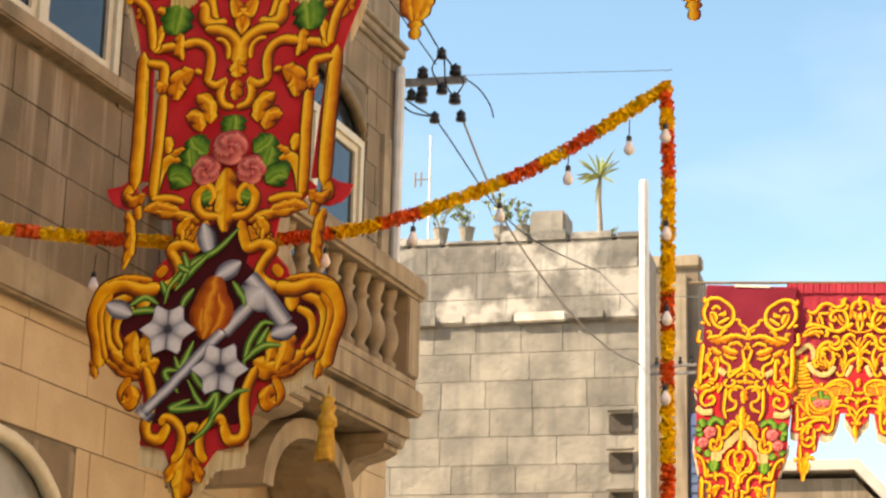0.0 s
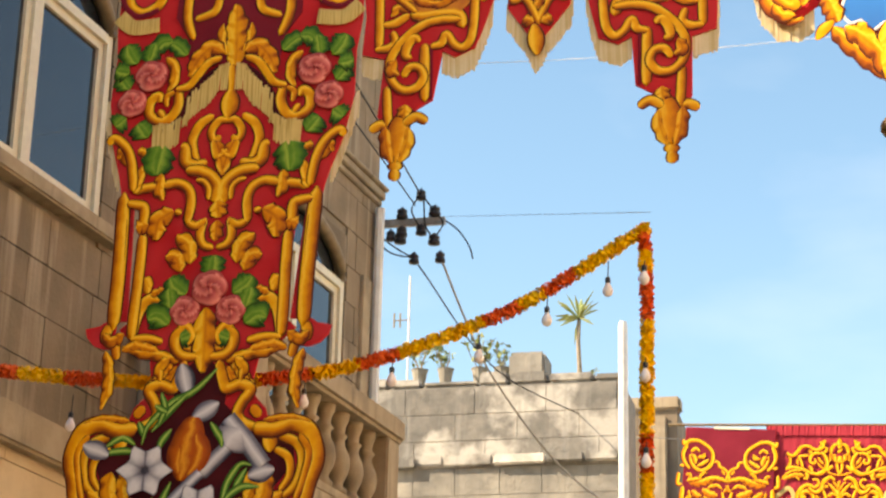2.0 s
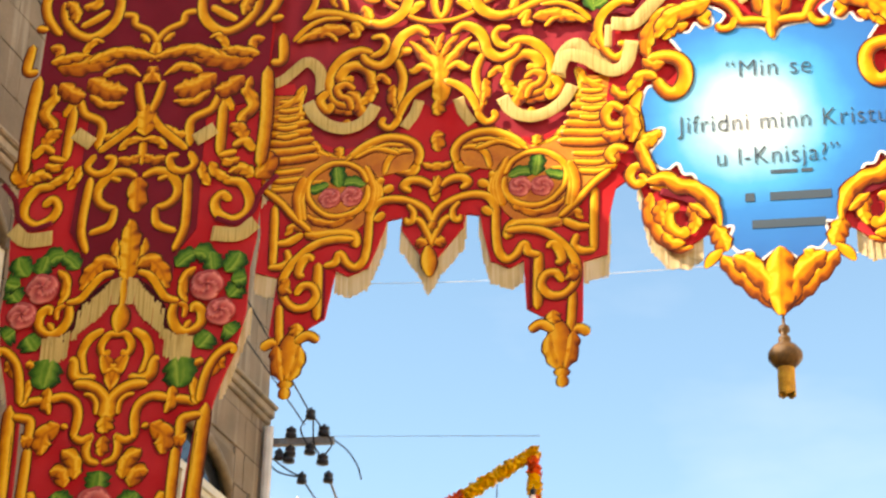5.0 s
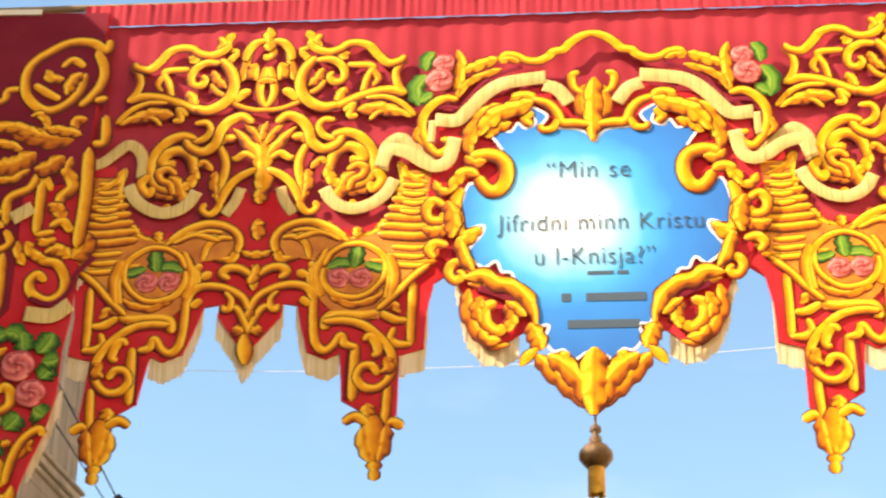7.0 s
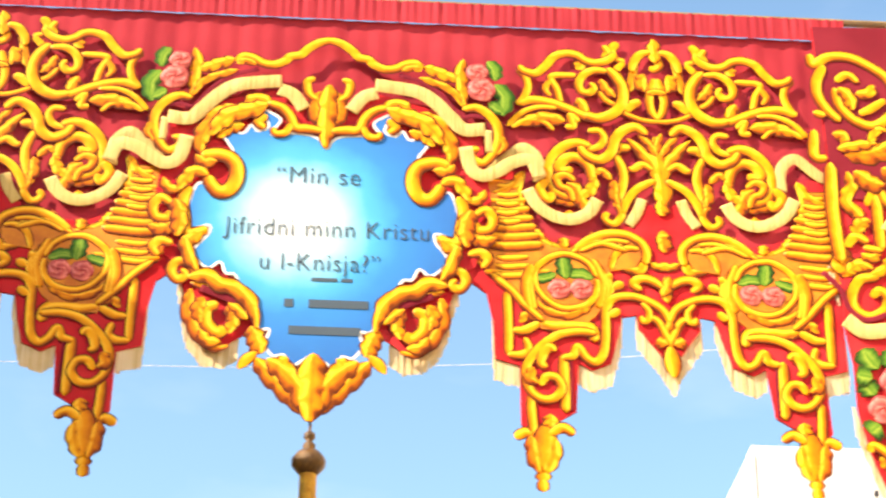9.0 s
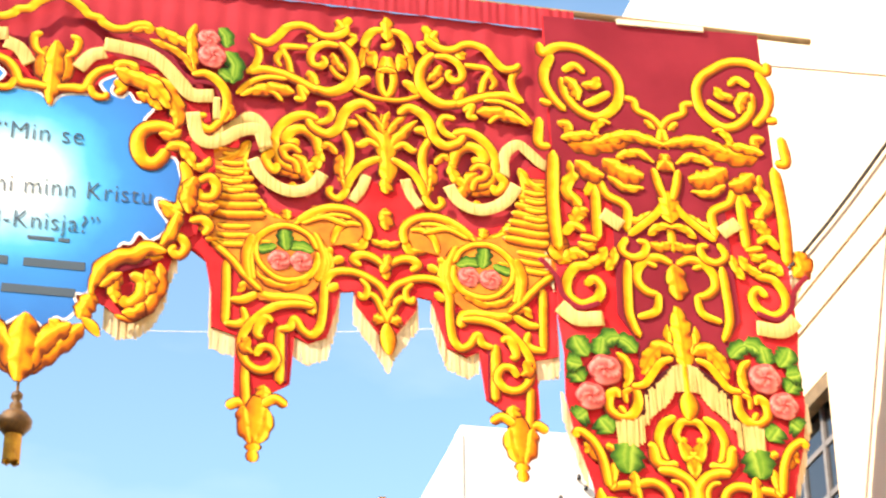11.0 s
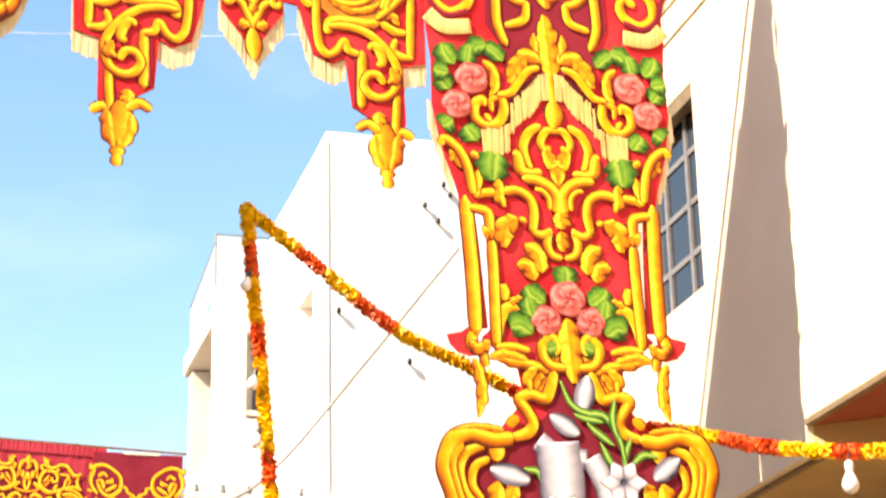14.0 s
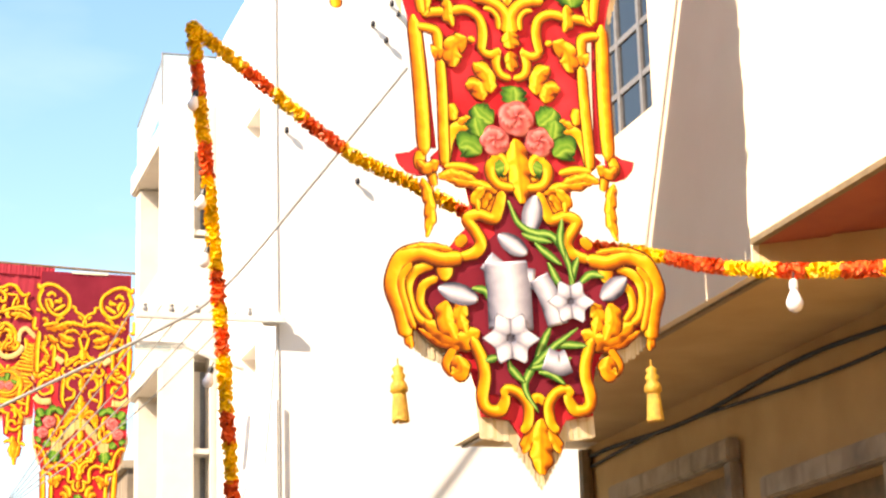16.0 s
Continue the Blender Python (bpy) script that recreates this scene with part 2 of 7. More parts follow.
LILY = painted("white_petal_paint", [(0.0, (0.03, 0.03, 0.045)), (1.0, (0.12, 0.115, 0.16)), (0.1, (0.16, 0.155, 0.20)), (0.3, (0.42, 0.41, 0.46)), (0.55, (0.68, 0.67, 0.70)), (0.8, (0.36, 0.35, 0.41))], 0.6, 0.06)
FLAME = painted("flame_paint", [(0.0, (0.20, 0.03, 0.005)), (1.0, (0.30, 0.05, 0.008)), (0.35, (0.50, 0.11, 0.01)), (0.5, (0.76, 0.32, 0.03)), (0.7, (0.46, 0.09, 0.01))])
TASSEL = material("gold_cord", (0.62, 0.36, 0.04), 0.5, colour2=(0.40, 0.2, 0.02), scale=30, bump=0.6, bump_scale=120)
BRASS = material("dark_gold_cord", (0.15, 0.075, 0.016), 0.4, colour2=(0.07, 0.034, 0.01), scale=30, bump=0.6, bump_scale=120)
FOILY = material("gold_tinsel", (0.95, 0.62, 0.025), 0.45, 0.0, colour2=(0.86, 0.48, 0.014), scale=45, spread=(0.4, 0.6))
FOILR = material("red_tinsel", (0.85, 0.15, 0.028), 0.45, 0.0, colour2=(0.70, 0.08, 0.018), scale=45, spread=(0.4, 0.6))
BULB = material("frosted_bulb", (0.82, 0.78, 0.79), 0.25)
PLANT = material("plant_green", (0.17, 0.23, 0.07), 0.6, colour2=(0.28, 0.30, 0.12), scale=9)
BARK = material("pale_stem", (0.32, 0.27, 0.2), 0.9, colour2=(0.22, 0.18, 0.13), scale=30)
POT = material("grey_stoneware", (0.30, 0.28, 0.23), 0.85, colour2=(0.24, 0.22, 0.18), scale=12)
INK = material("black_lettering_paint", (0.05, 0.085, 0.12), 0.6)


# ---- shapes ----
def part(name, bm, mat, parent=None, label=""):
    me = bpy.data.meshes.new(name)
    bm.normal_update()
    bm.to_mesh(me)
    bm.free()
    me.materials.append(mat)
    ob = new(name, me)
    ob.parent = parent
    return tagged(ob, label)


def thing(name, label, category, at=(0, 0, 0), group="", kind=""):
    ob = new(name)
    ob.location = at
    return tagged(ob, label, category, group, kind)


def smooth(ob):
    for p in ob.data.polygons:
        p.use_smooth = True
    return ob


def box(bm, a, b, bevel=0.0):
    x0, y0, z0 = a
    x1, y1, z1 = b
    r = bmesh.ops.create_cube(bm, size=1, matrix=Matrix.Translation(((x0 + x1) / 2, (y0 + y1) / 2, (z0 + z1) / 2)) @ Matrix.Diagonal((abs(x1 - x0), abs(y1 - y0), abs(z1 - z0), 1)))
    if bevel:
        es = list({e for v in r["verts"] for e in v.link_edges})
        bmesh.ops.bevel(bm, geom=es, offset=bevel, segments=2, affect="EDGES")
    return bm


def boxed(a, b, bevel=0.0):
    return box(bmesh.new(), a, b, bevel)


def lathe(profile, seg=14, bm=None, at=(0, 0, 0)):
    """Turned about the z axis: profile of (radius, height)."""
    bm = bm or bmesh.new()
    rings = []
    for r, z in profile:
        rings.append([bm.verts.new((at[0] + r * math.cos(a), at[1] + r * math.sin(a), at[2] + z)) for a in (2 * math.pi * k / seg for k in range(seg))])
    for p, q in zip(rings, rings[1:]):
        for k in range(seg):
            bm.faces.new((p[k], p[(k + 1) % seg], q[(k + 1) % seg], q[k]))
    bm.faces.new(rings[0][::-1])
    bm.faces.new(rings[-1])
    return bm


def spline(pts, n=8):
    """A smooth line through points."""
    ps = [Vector(p) for p in pts]
    if len(ps) < 3:
        return [ps[0].lerp(ps[-1], k / n) for k in range(n + 1)]
    ext = [2 * ps[0] - ps[1]] + ps + [2 * ps[-1] - ps[-2]]
    out = []
    for i in range(1, len(ext) - 2):
        a, b, c, d = ext[i - 1:i + 3]
        for k in range(n):
            t = k / n
            out.append(0.5 * (2 * b + (c - a) * t + (2 * a - 5 * b + 4 * c - d) * t * t + (3 * b - a - 3 * c + d) * t ** 3))
    return out + [ps[-1]]


def tube(pts, r, seg=6, bm=None):
    bm = bm or bmesh.new()
    ps = [Vector(p) for p in pts]
    rings = []
    for i, p in enumerate(ps):
        d = (ps[min(i + 1, len(ps) - 1)] - ps[max(i - 1, 0)]).normalized()
        s = d.cross(Vector((0, 0, 1)) if abs(d.z) < 0.95 else Vector((1, 0, 0))).normalized()
        u = s.cross(d)
        rr = r(i / (len(ps) - 1)) if callable(r) else r
        rings.append([bm.verts.new(p + rr * (s * math.cos(a) + u * math.sin(a))) for a in (2 * math.pi * k / seg for k in range(seg))])
    for p, q in zip(rings, rings[1:]):
        for k in range(seg):
            bm.faces.new((p[k], p[(k + 1) % seg], q[(k + 1) % seg], q[k]))
    bm.faces.new(rings[0][::-1])
    bm.faces.new(rings[-1])
    return bm


def slab(outline, y0, y1, bm=None):
    """A flat board cut to an outline of (x, z), between two depths."""
    bm = bm or bmesh.new()
    f = [bm.verts.new((x, y0, z)) for x, z in outline]
    k = [bm.verts.new((x, y1, z)) for x, z in outline]
    faces = [bm.faces.new(f), bm.faces.new(k[::-1])]
    for i in range(len(f)):
        j = (i + 1) % len(f)
        bm.faces.new((f[i], k[i], k[j], f[j]))
    bm.normal_update()
    bmesh.ops.triangulate(bm, faces=faces)
    bmesh.ops.recalc_face_normals(bm, faces=bm.faces)
    return bm


def mirror(half):
    """The whole outline from its right half, top to bottom."""
    return list(half) + [(-x, z) for x, z in reversed(half) if abs(x) > 1e-6]


# ---- ground ----
bm = bmesh.new()
bmesh.ops.create_grid(bm, x_segments=8, y_segments=8, size=400)
tagged(part("ground", bm, PAVING), "pale dusty ground beyond the street", "ground", kind="structure")
tagged(part("road", boxed((-3.9, -30, -0.1), (3.9, 90, 0.004)), BOUNCEROAD), "unseen road between the houses, made pale to bounce light", "road", kind="structure")
tagged(part("pavement", boxed((3.9, -30, -0.1), (5.9, 90, 0.12), 0.02), PAVING), "narrow stone pavement with a kerb", "pavement", kind="structure")
tagged(part("pavement", boxed((-6.5, -30, -0.1), (-3.9, 16.9, 0.12), 0.02), PAVING), "narrow stone pavement with a kerb", "pavement", kind="structure")


def wall_faces(bm, u0, u1, z0, z1, holes, w0, w1):
    """A wall with rectangular holes: local x is its thickness, y runs along it."""
    us = sorted({u0, u1, *(h[0] for h in holes), *(h[1] for h in holes)})
    zs = sorted({z0, z1, *(h[2] for h in holes), *(h[3] for h in holes)})
    for a, b in zip(us, us[1:]):
        for c, d in zip(zs, zs[1:]):
            m, n = (a + b) / 2, (c + d) / 2
            if not any(h[0] < m < h[1] and h[2] < n < h[3] for h in holes):
                box(bm, (w0, a, c), (w1, b, d))
    bmesh.ops.remove_doubles(bm, verts=bm.verts, dist=1e-5)
    return bm


def courses(parent, u0, u1, z0, z1, holes, mat, course, length, face, depth, limit, axis="y", seed=1, soft=0.018):
    """Ashlar blocks laid in courses, each a piece of its own up to a limit; the rest are joined."""
    rnd = random.Random(seed)
    unit = bpy.data.meshes.new("stone_block")
    b = boxed((0, 0, 0), (1, 1, 1))
    bmesh.ops.bevel(b, geom=b.edges[:], offset=soft, segments=1, affect="EDGES")
    b.to_mesh(unit)
    b.free()
    unit.materials.append(mat)
    rest, count, row = bmesh.new(), 0, 0
    z = z0
    while z < z1 - 0.05:
        h = min(course, z1 - z)
        u = u0 - (row % 2) * length * 0.5 - rnd.random() * 0.1
        while u < u1:
            l = length * rnd.uniform(0.75, 1.25)
            spans = [(max(u, u0), min(u + l, u1))]
            for hu0, hu1, hz0, hz1 in holes:
                if z < hz1 - 0.02 and z + h > hz0 + 0.02:
                    spans = [s for a, c in spans for s in ((a, min(c, hu0)), (max(a, hu1), c)) if s[1] - s[0] > 0.06]
            for a, c in spans:
                if c - a < 0.06:
                    continue
                proud = depth + rnd.uniform(-0.002, 0.003)
                if axis == "y":
                    lo, size = (face, a + 0.004, z + 0.004), (proud, c - a - 0.008, h - 0.008)
                else:
                    lo, size = (a + 0.004, face - proud, z + 0.004), (c - a - 0.008, proud, h - 0.008)
                if count < limit:
                    ob = new("stone_block", unit)
                    ob.parent, ob.location, ob.scale = parent, lo, size
                    count += 1
                else:
                    box(rest, lo, [p + q for p, q in zip(lo, size)])
            u += l
        z += course
        row += 1
    if rest.verts:
        tagged(part("stonework", rest, mat, parent), kind="stuff")
    else:
        rest.free()


def arched(u0, u1, z0, spring, rise, n=10):
    """Outline of (u, z) of an opening with a curved head."""
    c, a = (u0 + u1) / 2, (u1 - u0) / 2
    return [(u0, z0)] + [(c - a * math.cos(math.pi * k / n), spring + rise * math.sin(math.pi * k / n)) for k in range(n + 1)] + [(u1, z0)]


def plate(outline, w0, w1):
    """A board in the facade's plane: outline of (u, z), thickness along local x."""
    b = bmesh.new()
    f = [b.verts.new((w1, u, z)) for u, z in outline]
    k = [b.verts.new((w0, u, z)) for u, z in outline]
    faces = [b.faces.new(f), b.faces.new(k[::-1])]
    for i in range(len(f)):
        j = (i + 1) % len(f)
        b.faces.new((f[i], k[i], k[j], f[j]))
    b.normal_update()
    bmesh.ops.triangulate(b, faces=faces)
    bmesh.ops.recalc_face_normals(b, faces=b.faces)
    return b


# ---- stone house with the balcony ----
house = thing("townhouse", "limestone townhouse with arched windows and a balustraded balcony", "house", (-5.4, 11.0, 0))
house.rotation_euler = (0, 0, -0.1194)
WIN1, WIN2, FAN = (-0.72, 1.2, 6.43, 7.8, 0.42), (3.45, 5.4, 5.02, 7.42, 0.42), (-0.85, 0.98, 0.2, 3.2, 0.72)
HOLES = [(w[0], w[1], w[2], w[3] + w[4]) for w in (WIN1, WIN2, FAN)]
wall = part("wall", wall_faces(bmesh.new(), -22, 6.08, 0, 11.03, HOLES, -0.5, -0.02), JOINT, house)
part("back_wall", boxed((-6.0, -22, 0), (-5.5, 6.08, 11.03)), STONE, house)
part("end_wall", boxed((-5.5, 5.58, 0), (-0.5, 6.08, 11.03)), STONE, house)
part("end_wall", boxed((-5.5, -22, 0), (-0.5, -21.5, 11.03)), STONE, house)
part("roof", boxed((-5.5, -21.5, 10.2), (-0.5, 5.58, 10.4)), CONCRETE, house)
for (u0, u1, z0, spring, rise), kind in ((WIN1, "window"), (WIN2, "balcony_door"), (FAN, "doorway")):
    win = new(kind)
    win.parent = house
    top = spring + rise
    for s in (0, 1):  # spandrels close the rectangular opening above the curve
        head = [p for p in arched(u0, u1, z0, spring, rise)[1:-1] if (p[0] <= (u0 + u1) / 2 + 1e-4 if s == 0 else p[0] >= (u0 + u1) / 2 - 1e-4)]
        corner = (u0, top + 0.001) if s == 0 else (u1, top + 0.001)
        part("spandrel", plate(head + [corner], -0.5, -0.004), STONE, win)
    inner = arched(u0 + 0.02, u1 - 0.02, z0, spring, rise - 0.02, 14)
    rim = bmesh.new()
    tube([(-0.03, u, z) for u, z in inner[1:-1]], 0.055, 8, rim)
    smooth(part("arch_trim", rim, TAN if kind != "doorway" else CREAM, win, "painted bead round the curved head"))
    frame_bm = bmesh.new()
    f = 0.07
    box(frame_bm, (-0.12, u0, z0), (-0.015, u0 + f, spring))
    box(frame_bm, (-0.12, u1 - f, z0), (-0.015, u1, spring))
    box(frame_bm, (-0.12, u0 + f, spring - f), (-0.015, u1 - f, spring))
    box(frame_bm, (-0.12, u0 + f, z0), (-0.015, u1 - f, z0 + f))
    m = (u0 + u1) / 2
    box(frame_bm, (-0.12, m - f * 0.6, z0 + f), (-0.02, m + f * 0.6, spring - f))
    part("window_frame", frame_bm, CREAM, win, "cream aluminium frame")
    for a, b in ((u0 + f, m - f * 0.6), (m + f * 0.6, u1 - f)):
        sash = bmesh.new()
        g = 0.06
        for lo, hi in (((a, z0 + f), (a + g, spring - f)), ((b - g, z0 + f), (b, spring - f)), ((a + g, z0 + f), (b - g, z0 + f + g)), ((a + g, spring - f - g), (b - g, spring - f))):
            box(sash, (-0.095, *lo), (-0.045, *hi))
        sash_ob = part("sash", sash, CREAM, win)
        part("pane", boxed((-0.075, a + g, z0 + f + g), (-0.069, b - g, spring - f - g)), GLASS, win)
    part("fanlight", plate(arched(u0 + 0.05, u1 - 0.05, spring, spring, rise - 0.05), -0.09, -0.08), GLASS if kind != "doorway" else FROSTED, win)
    # added dark sheet that stands for the unlit room
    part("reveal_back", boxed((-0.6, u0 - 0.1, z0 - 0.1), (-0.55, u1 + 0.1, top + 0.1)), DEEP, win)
part("window_sill", boxed((-0.1, WIN1[0] - 0.22, 6.31), (0.1, WIN1[1] + 0.2, 6.425), 0.015), MOULD, house, "stained projecting stone sill")
part("string_course", boxed((-0.02, -8, 4.70), (0.09, 1.55, 4.95), 0.02), MOULD, house, "flat stone string course")
cor = bmesh.new()
for a, b, w in ((8.36, 8.42, 0.03), (8.42, 8.50, 0.06), (8.50, 8.54, 0.09)):
    box(cor, (-0.02, -8, a), (w, 6.09 + w * 0.2, b), 0.01)
part("cornice", cor, MOULD, house, "moulded stone cornice")
part("coping", boxed((-0.55, -22, 11.03), (0.06, 6.14, 11.13), 0.02), MOULD, house)
part("drainpipe", tube([(0.06, 5.98, z) for z in (4.9, 6.0, 7.5, 8.3)], 0.045, 8), WHITEPAINT, house, "pale vertical drainpipe")
part("corner_strip", boxed((-0.02, 5.72, 5.0), (0.035, 5.9, 7.6), 0.008), MOULD, house)

# balcony
part("balcony_slab", boxed((0.03, 1.62, 4.78), (0.95, 4.46, 4.98), 0.02), MOULD, house, "thick projecting stone slab")
part("slab_moulding", boxed((0.03, 1.68, 4.58), (0.88, 4.40, 4.775), 0.03), MOULD, house)
part("balustrade_base", boxed((0.72, 1.7, 4.985), (0.92, 4.38, 5.06), 0.01), MOULD, house)
part("balcony_rail", boxed((0.66, 1.64, 5.68), (0.97, 4.44, 5.87), 0.03), MOULD, house, "weathered stone handrail")
part("side_rail", boxed((0.02, 4.18, 5.68), (0.655, 4.42, 5.86), 0.03), MOULD, house)
part("side_rail", boxed((0.02, 1.66, 5.68), (0.655, 1.90, 5.86), 0.03), MOULD, house)
for u in (1.82, 4.26):
    part("balcony_pier", boxed((0.70, u - 0.12, 5.062), (0.94, u + 0.12, 5.678), 0.012), MOULD, house)
BALUSTER = [(0.055, 0.0), (0.075, 0.02), (0.075, 0.05), (0.05, 0.07), (0.045, 0.10), (0.08, 0.17), (0.092, 0.24), (0.08, 0.31), (0.05, 0.38), (0.045, 0.42), (0.07, 0.445), (0.045, 0.47), (0.05, 0.52), (0.07, 0.57), (0.075, 0.615)]
first = smooth(part("baluster", lathe(BALUSTER, 12), MOULD, house, "turned stone baluster"))
first.location = (0.82, 2.12, 5.062)
for k in range(1, 8):
    o = new("baluster", first.data)
    o.parent, o.location = house, (0.82, 2.12 + 0.268 * k, 5.062)
for k in range(2):
    for u in (1.78, 4.30):
        o = new("baluster", first.data)
        o.parent, o.location = house, (0.25 + 0.26 * k, u, 5.062)
for u in (2.3, 4.05):  # scrolled brackets with arched braces between
    prof = [(0.0, 4.575), (0.86, 4.575), (0.86, 4.46), (0.78, 4.42), (0.62, 4.38), (0.5, 4.26), (0.34, 4.2), (0.22, 4.08), (0.12, 3.95), (0.0, 3.9)]
    b = bmesh.new()
    fa = [b.verts.new((w, u - 0.14, z)) for w, z in prof]
    fb = [b.verts.new((w, u + 0.14, z)) for w, z in prof]
    b.faces.new(fa)
    b.faces.new(fb[::-1])
    for i in range(len(fa)):
        j = (i + 1) % len(fa)
        b.faces.new((fa[i], fb[i], fb[j], fa[j]))
    bmesh.ops.recalc_face_normals(b, faces=b.faces)
    part("bracket", b, MOULD, house, "curved stone bracket")
    part("bracket_cap", boxed((0.03, u - 0.18, 4.50), (0.9, u + 0.18, 4.572), 0.012), MOULD, house)
rib = [(3.18 - 0.80 * math.cos(math.pi * k / 14), 3.95 + 0.58 * math.sin(math.pi * k / 14)) for k in range(15)]
rib += [(3.18 + 0.64 * math.cos(math.pi * k / 14), 3.95 + 0.44 * math.sin(math.pi * k / 14)) for k in range(15)]
part("brace_arch", plate(rib, 0.02, 0.62), MOULD, house, "stone arch under the balcony")

# ---- old wall with whitewash ----
oldh = thing("old_house", "weathered grey stone house wall with flaking whitewash", "house", (0, 24.0, 0))
part("wall", boxed((-9.0, 0.02, 0), (-3.5, 1.2, 8.72)), OLDJOINT, oldh)
courses(oldh, -7.0, -3.5, 4.3, 7.7, [], OLD, 0.34, 0.66, 0.02, 0.014, 200, "x", 7, 0.006)
courses(oldh, -7.0, -3.5, 7.7, 8.7, [], FLAKED, 0.333, 0.8, 0.02, 0.014, 100, "x", 8, 0.006)
rw = random.Random(4)


x = -7.0
while x < -3.6:  # what is left of a projecting course
    l = rw.uniform(0.25, 0.7)
    if rw.random() < 0.82:
        part("ledge_stone", boxed((x, -rw.uniform(0.03, 0.09), 7.70 + rw.uniform(-0.02, 0.03)), (min(x + l - 0.012, -3.52), -0.012, 7.84 + rw.uniform(-0.03, 0.03)), 0.02), RENDERED if rw.random() < 0.2 else FLAKED, oldh, "broken projecting ledge stone")
    x += l
x = -7.0
while x < -3.6:
    l = rw.uniform(0.35, 0.8)
    part("parapet_stone", boxed((x, 0.0, 8.72), (min(x + l - 0.01, -3.5), 0.45, 8.72 + rw.uniform(0.06, 0.24)), 0.03), FLAKED, oldh, "broken top stone")
    x += l
part("chimney", boxed((-4.9, 0.1, 8.75), (-4.45, 0.6, 9.16), 0.04), OLD, oldh, "square stub of stone on the parapet")
for z in (6.58, 6.32 - 0.2, 5.65):
    part("niche", boxed((-3.92, -0.10, z + 0.02), (-3.6, -0.013, z + 0.06), 0.01), OLD, oldh)
    # thin dark plate paints the niche's shadow onto the wall
    part("niche_block", boxed((-3.9, -0.013, z - 0.22), (-3.62, 0.01, z), 0.004), HOLLOWSHADE, oldh)

# ---- palm and roof plants ----
palm = thing("potted_palm", "thin-stemmed spiky palm growing on the roof", "plant", (-4.18, 25.0, 8.75))
palm.location.z = 8.72
smooth(part("trunk", tube([(0, 0, 0), (0.01, 0, 0.4), (-0.01, 0, 0.8), (0, 0, 1.12)], lambda t: 0.035 - 0.012 * t, 8), BARK, palm))
rp2 = random.Random(3)
for k in range(22):
    a, e, l = rp2.uniform(0, 2 * math.pi), rp2.uniform(-0.5, 1.3), rp2.uniform(0.3, 0.45)
    d = Vector((math.cos(a) * math.cos(e), math.sin(a) * math.cos(e), math.sin(e)))
    s = d.cross(Vector((0, 0, 1))).normalized() * 0.022
    b = bmesh.new()
    p0 = Vector((0, 0, 1.12))
    mid, tip = p0 + d * l * 0.55, p0 + d * l + Vector((0, 0, -0.06))
    v = [b.verts.new(q) for q in (p0 - s * 0.4, mid - s, tip, mid + s, p0 + s * 0.4)]
    b.faces.new(v)
    r = bmesh.ops.extrude_face_region(b, geom=b.faces[:])
    bmesh.ops.translate(b, verts=[q for q in r["geom"] if isinstance(q, bmesh.types.BMVert)], vec=(0, 0, 0.006))
    part("leaf", b, PLANT, palm)


def shrub(x, y, z, h, n, seed, label):
    r = random.Random(seed)
    t = thing("roof_plant", label, "plant", (x, y, z))
    part("pot", lathe([(0.07, 0), (0.1, 0.16), (0.11, 0.18), (0.09, 0.18)], 12), POT, t)
    st = bmesh.new()
    tips = []
    for k in range(7):
        d = Vector((r.uniform(-0.5, 0.5), r.uniform(-0.4, 0.4), 1)) * h * r.uniform(0.5, 1)
        tube(spline([(0, 0, 0.15), Vector((0, 0, 0.15)) + d * 0.5 + Vector((r.uniform(-.05, .05), 0, 0)), Vector((0, 0, 0.15)) + d], 3), 0.006, 4, st)
        tips += [Vector((0, 0, 0.15)) + d * q for q in (0.5, 0.75, 1.0)]
    part("woody_stem", st, BARK, t)
    lf = bmesh.new()
    for k in range(n):
        c = r.choice(tips) + Vector((r.gauss(0, 0.05), r.gauss(0, 0.05), r.gauss(0, 0.04)))
        q = Euler((r.uniform(-1.2, 1.2), r.uniform(-1.2, 1.2), r.uniform(0, 6))).to_matrix()
        s = r.uniform(0.03, 0.065)
        vs = [lf.verts.new(c + q @ Vector(p) * s) for p in ((-1, 0, 0), (0, -0.45, 0.1), (1, 0, 0), (0, 0.45, 0.1))]
        lf.faces.new(vs)
    tagged(part("foliage", lf, PLANT, t), kind="stuff")


shrub(-5.72, 24.25, 8.84, 0.32, 60, 1, "leafy plant in a grey stone pot on the parapet")
shrub(-5.3, 24.3, 8.84, 0.5, 70, 2, "taller leafy plant in a grey stone pot on the parapet")
shrub(-5.02, 24.3, 8.84, 0.28, 40, 3, "low straggly plant in a grey stone pot")
shrub(-4.02, 25.0, 8.72, 0.25, 30, 5, "small plant beside the palm")
shrub(-6.05, 24.25, 8.84, 0.45, 40, 6, "thin plant in a grey stone pot on the parapet")

aerial = thing("aerial_mast", "thin white mast with a small aerial on the roof", "aerial", (-6.45, 25.2, 8.7))
part("mast", tube([(0, 0, 0), (0, 0, 1.9)], 0.014, 6), WHITEPAINT, aerial)
part("crossbar", tube([(-0.2, 0, 1.3), (0.02, 0, 1.3)], 0.01, 5), STEEL, aerial)
for dx in (-0.2, -0.12):
    part("element", tube([(dx, 0, 1.2), (dx, 0, 1.4)], 0.014, 5), POT, aerial)

pole = thing("street_pole", "tall white-painted round metal pole", "pole", (-3.26, 22.5, 0))
part("shaft", lathe([(0.085, 0), (0.07, 3), (0.052, 8.9), (0.045, 8.95)], 14), WHITEPAINT, pole)
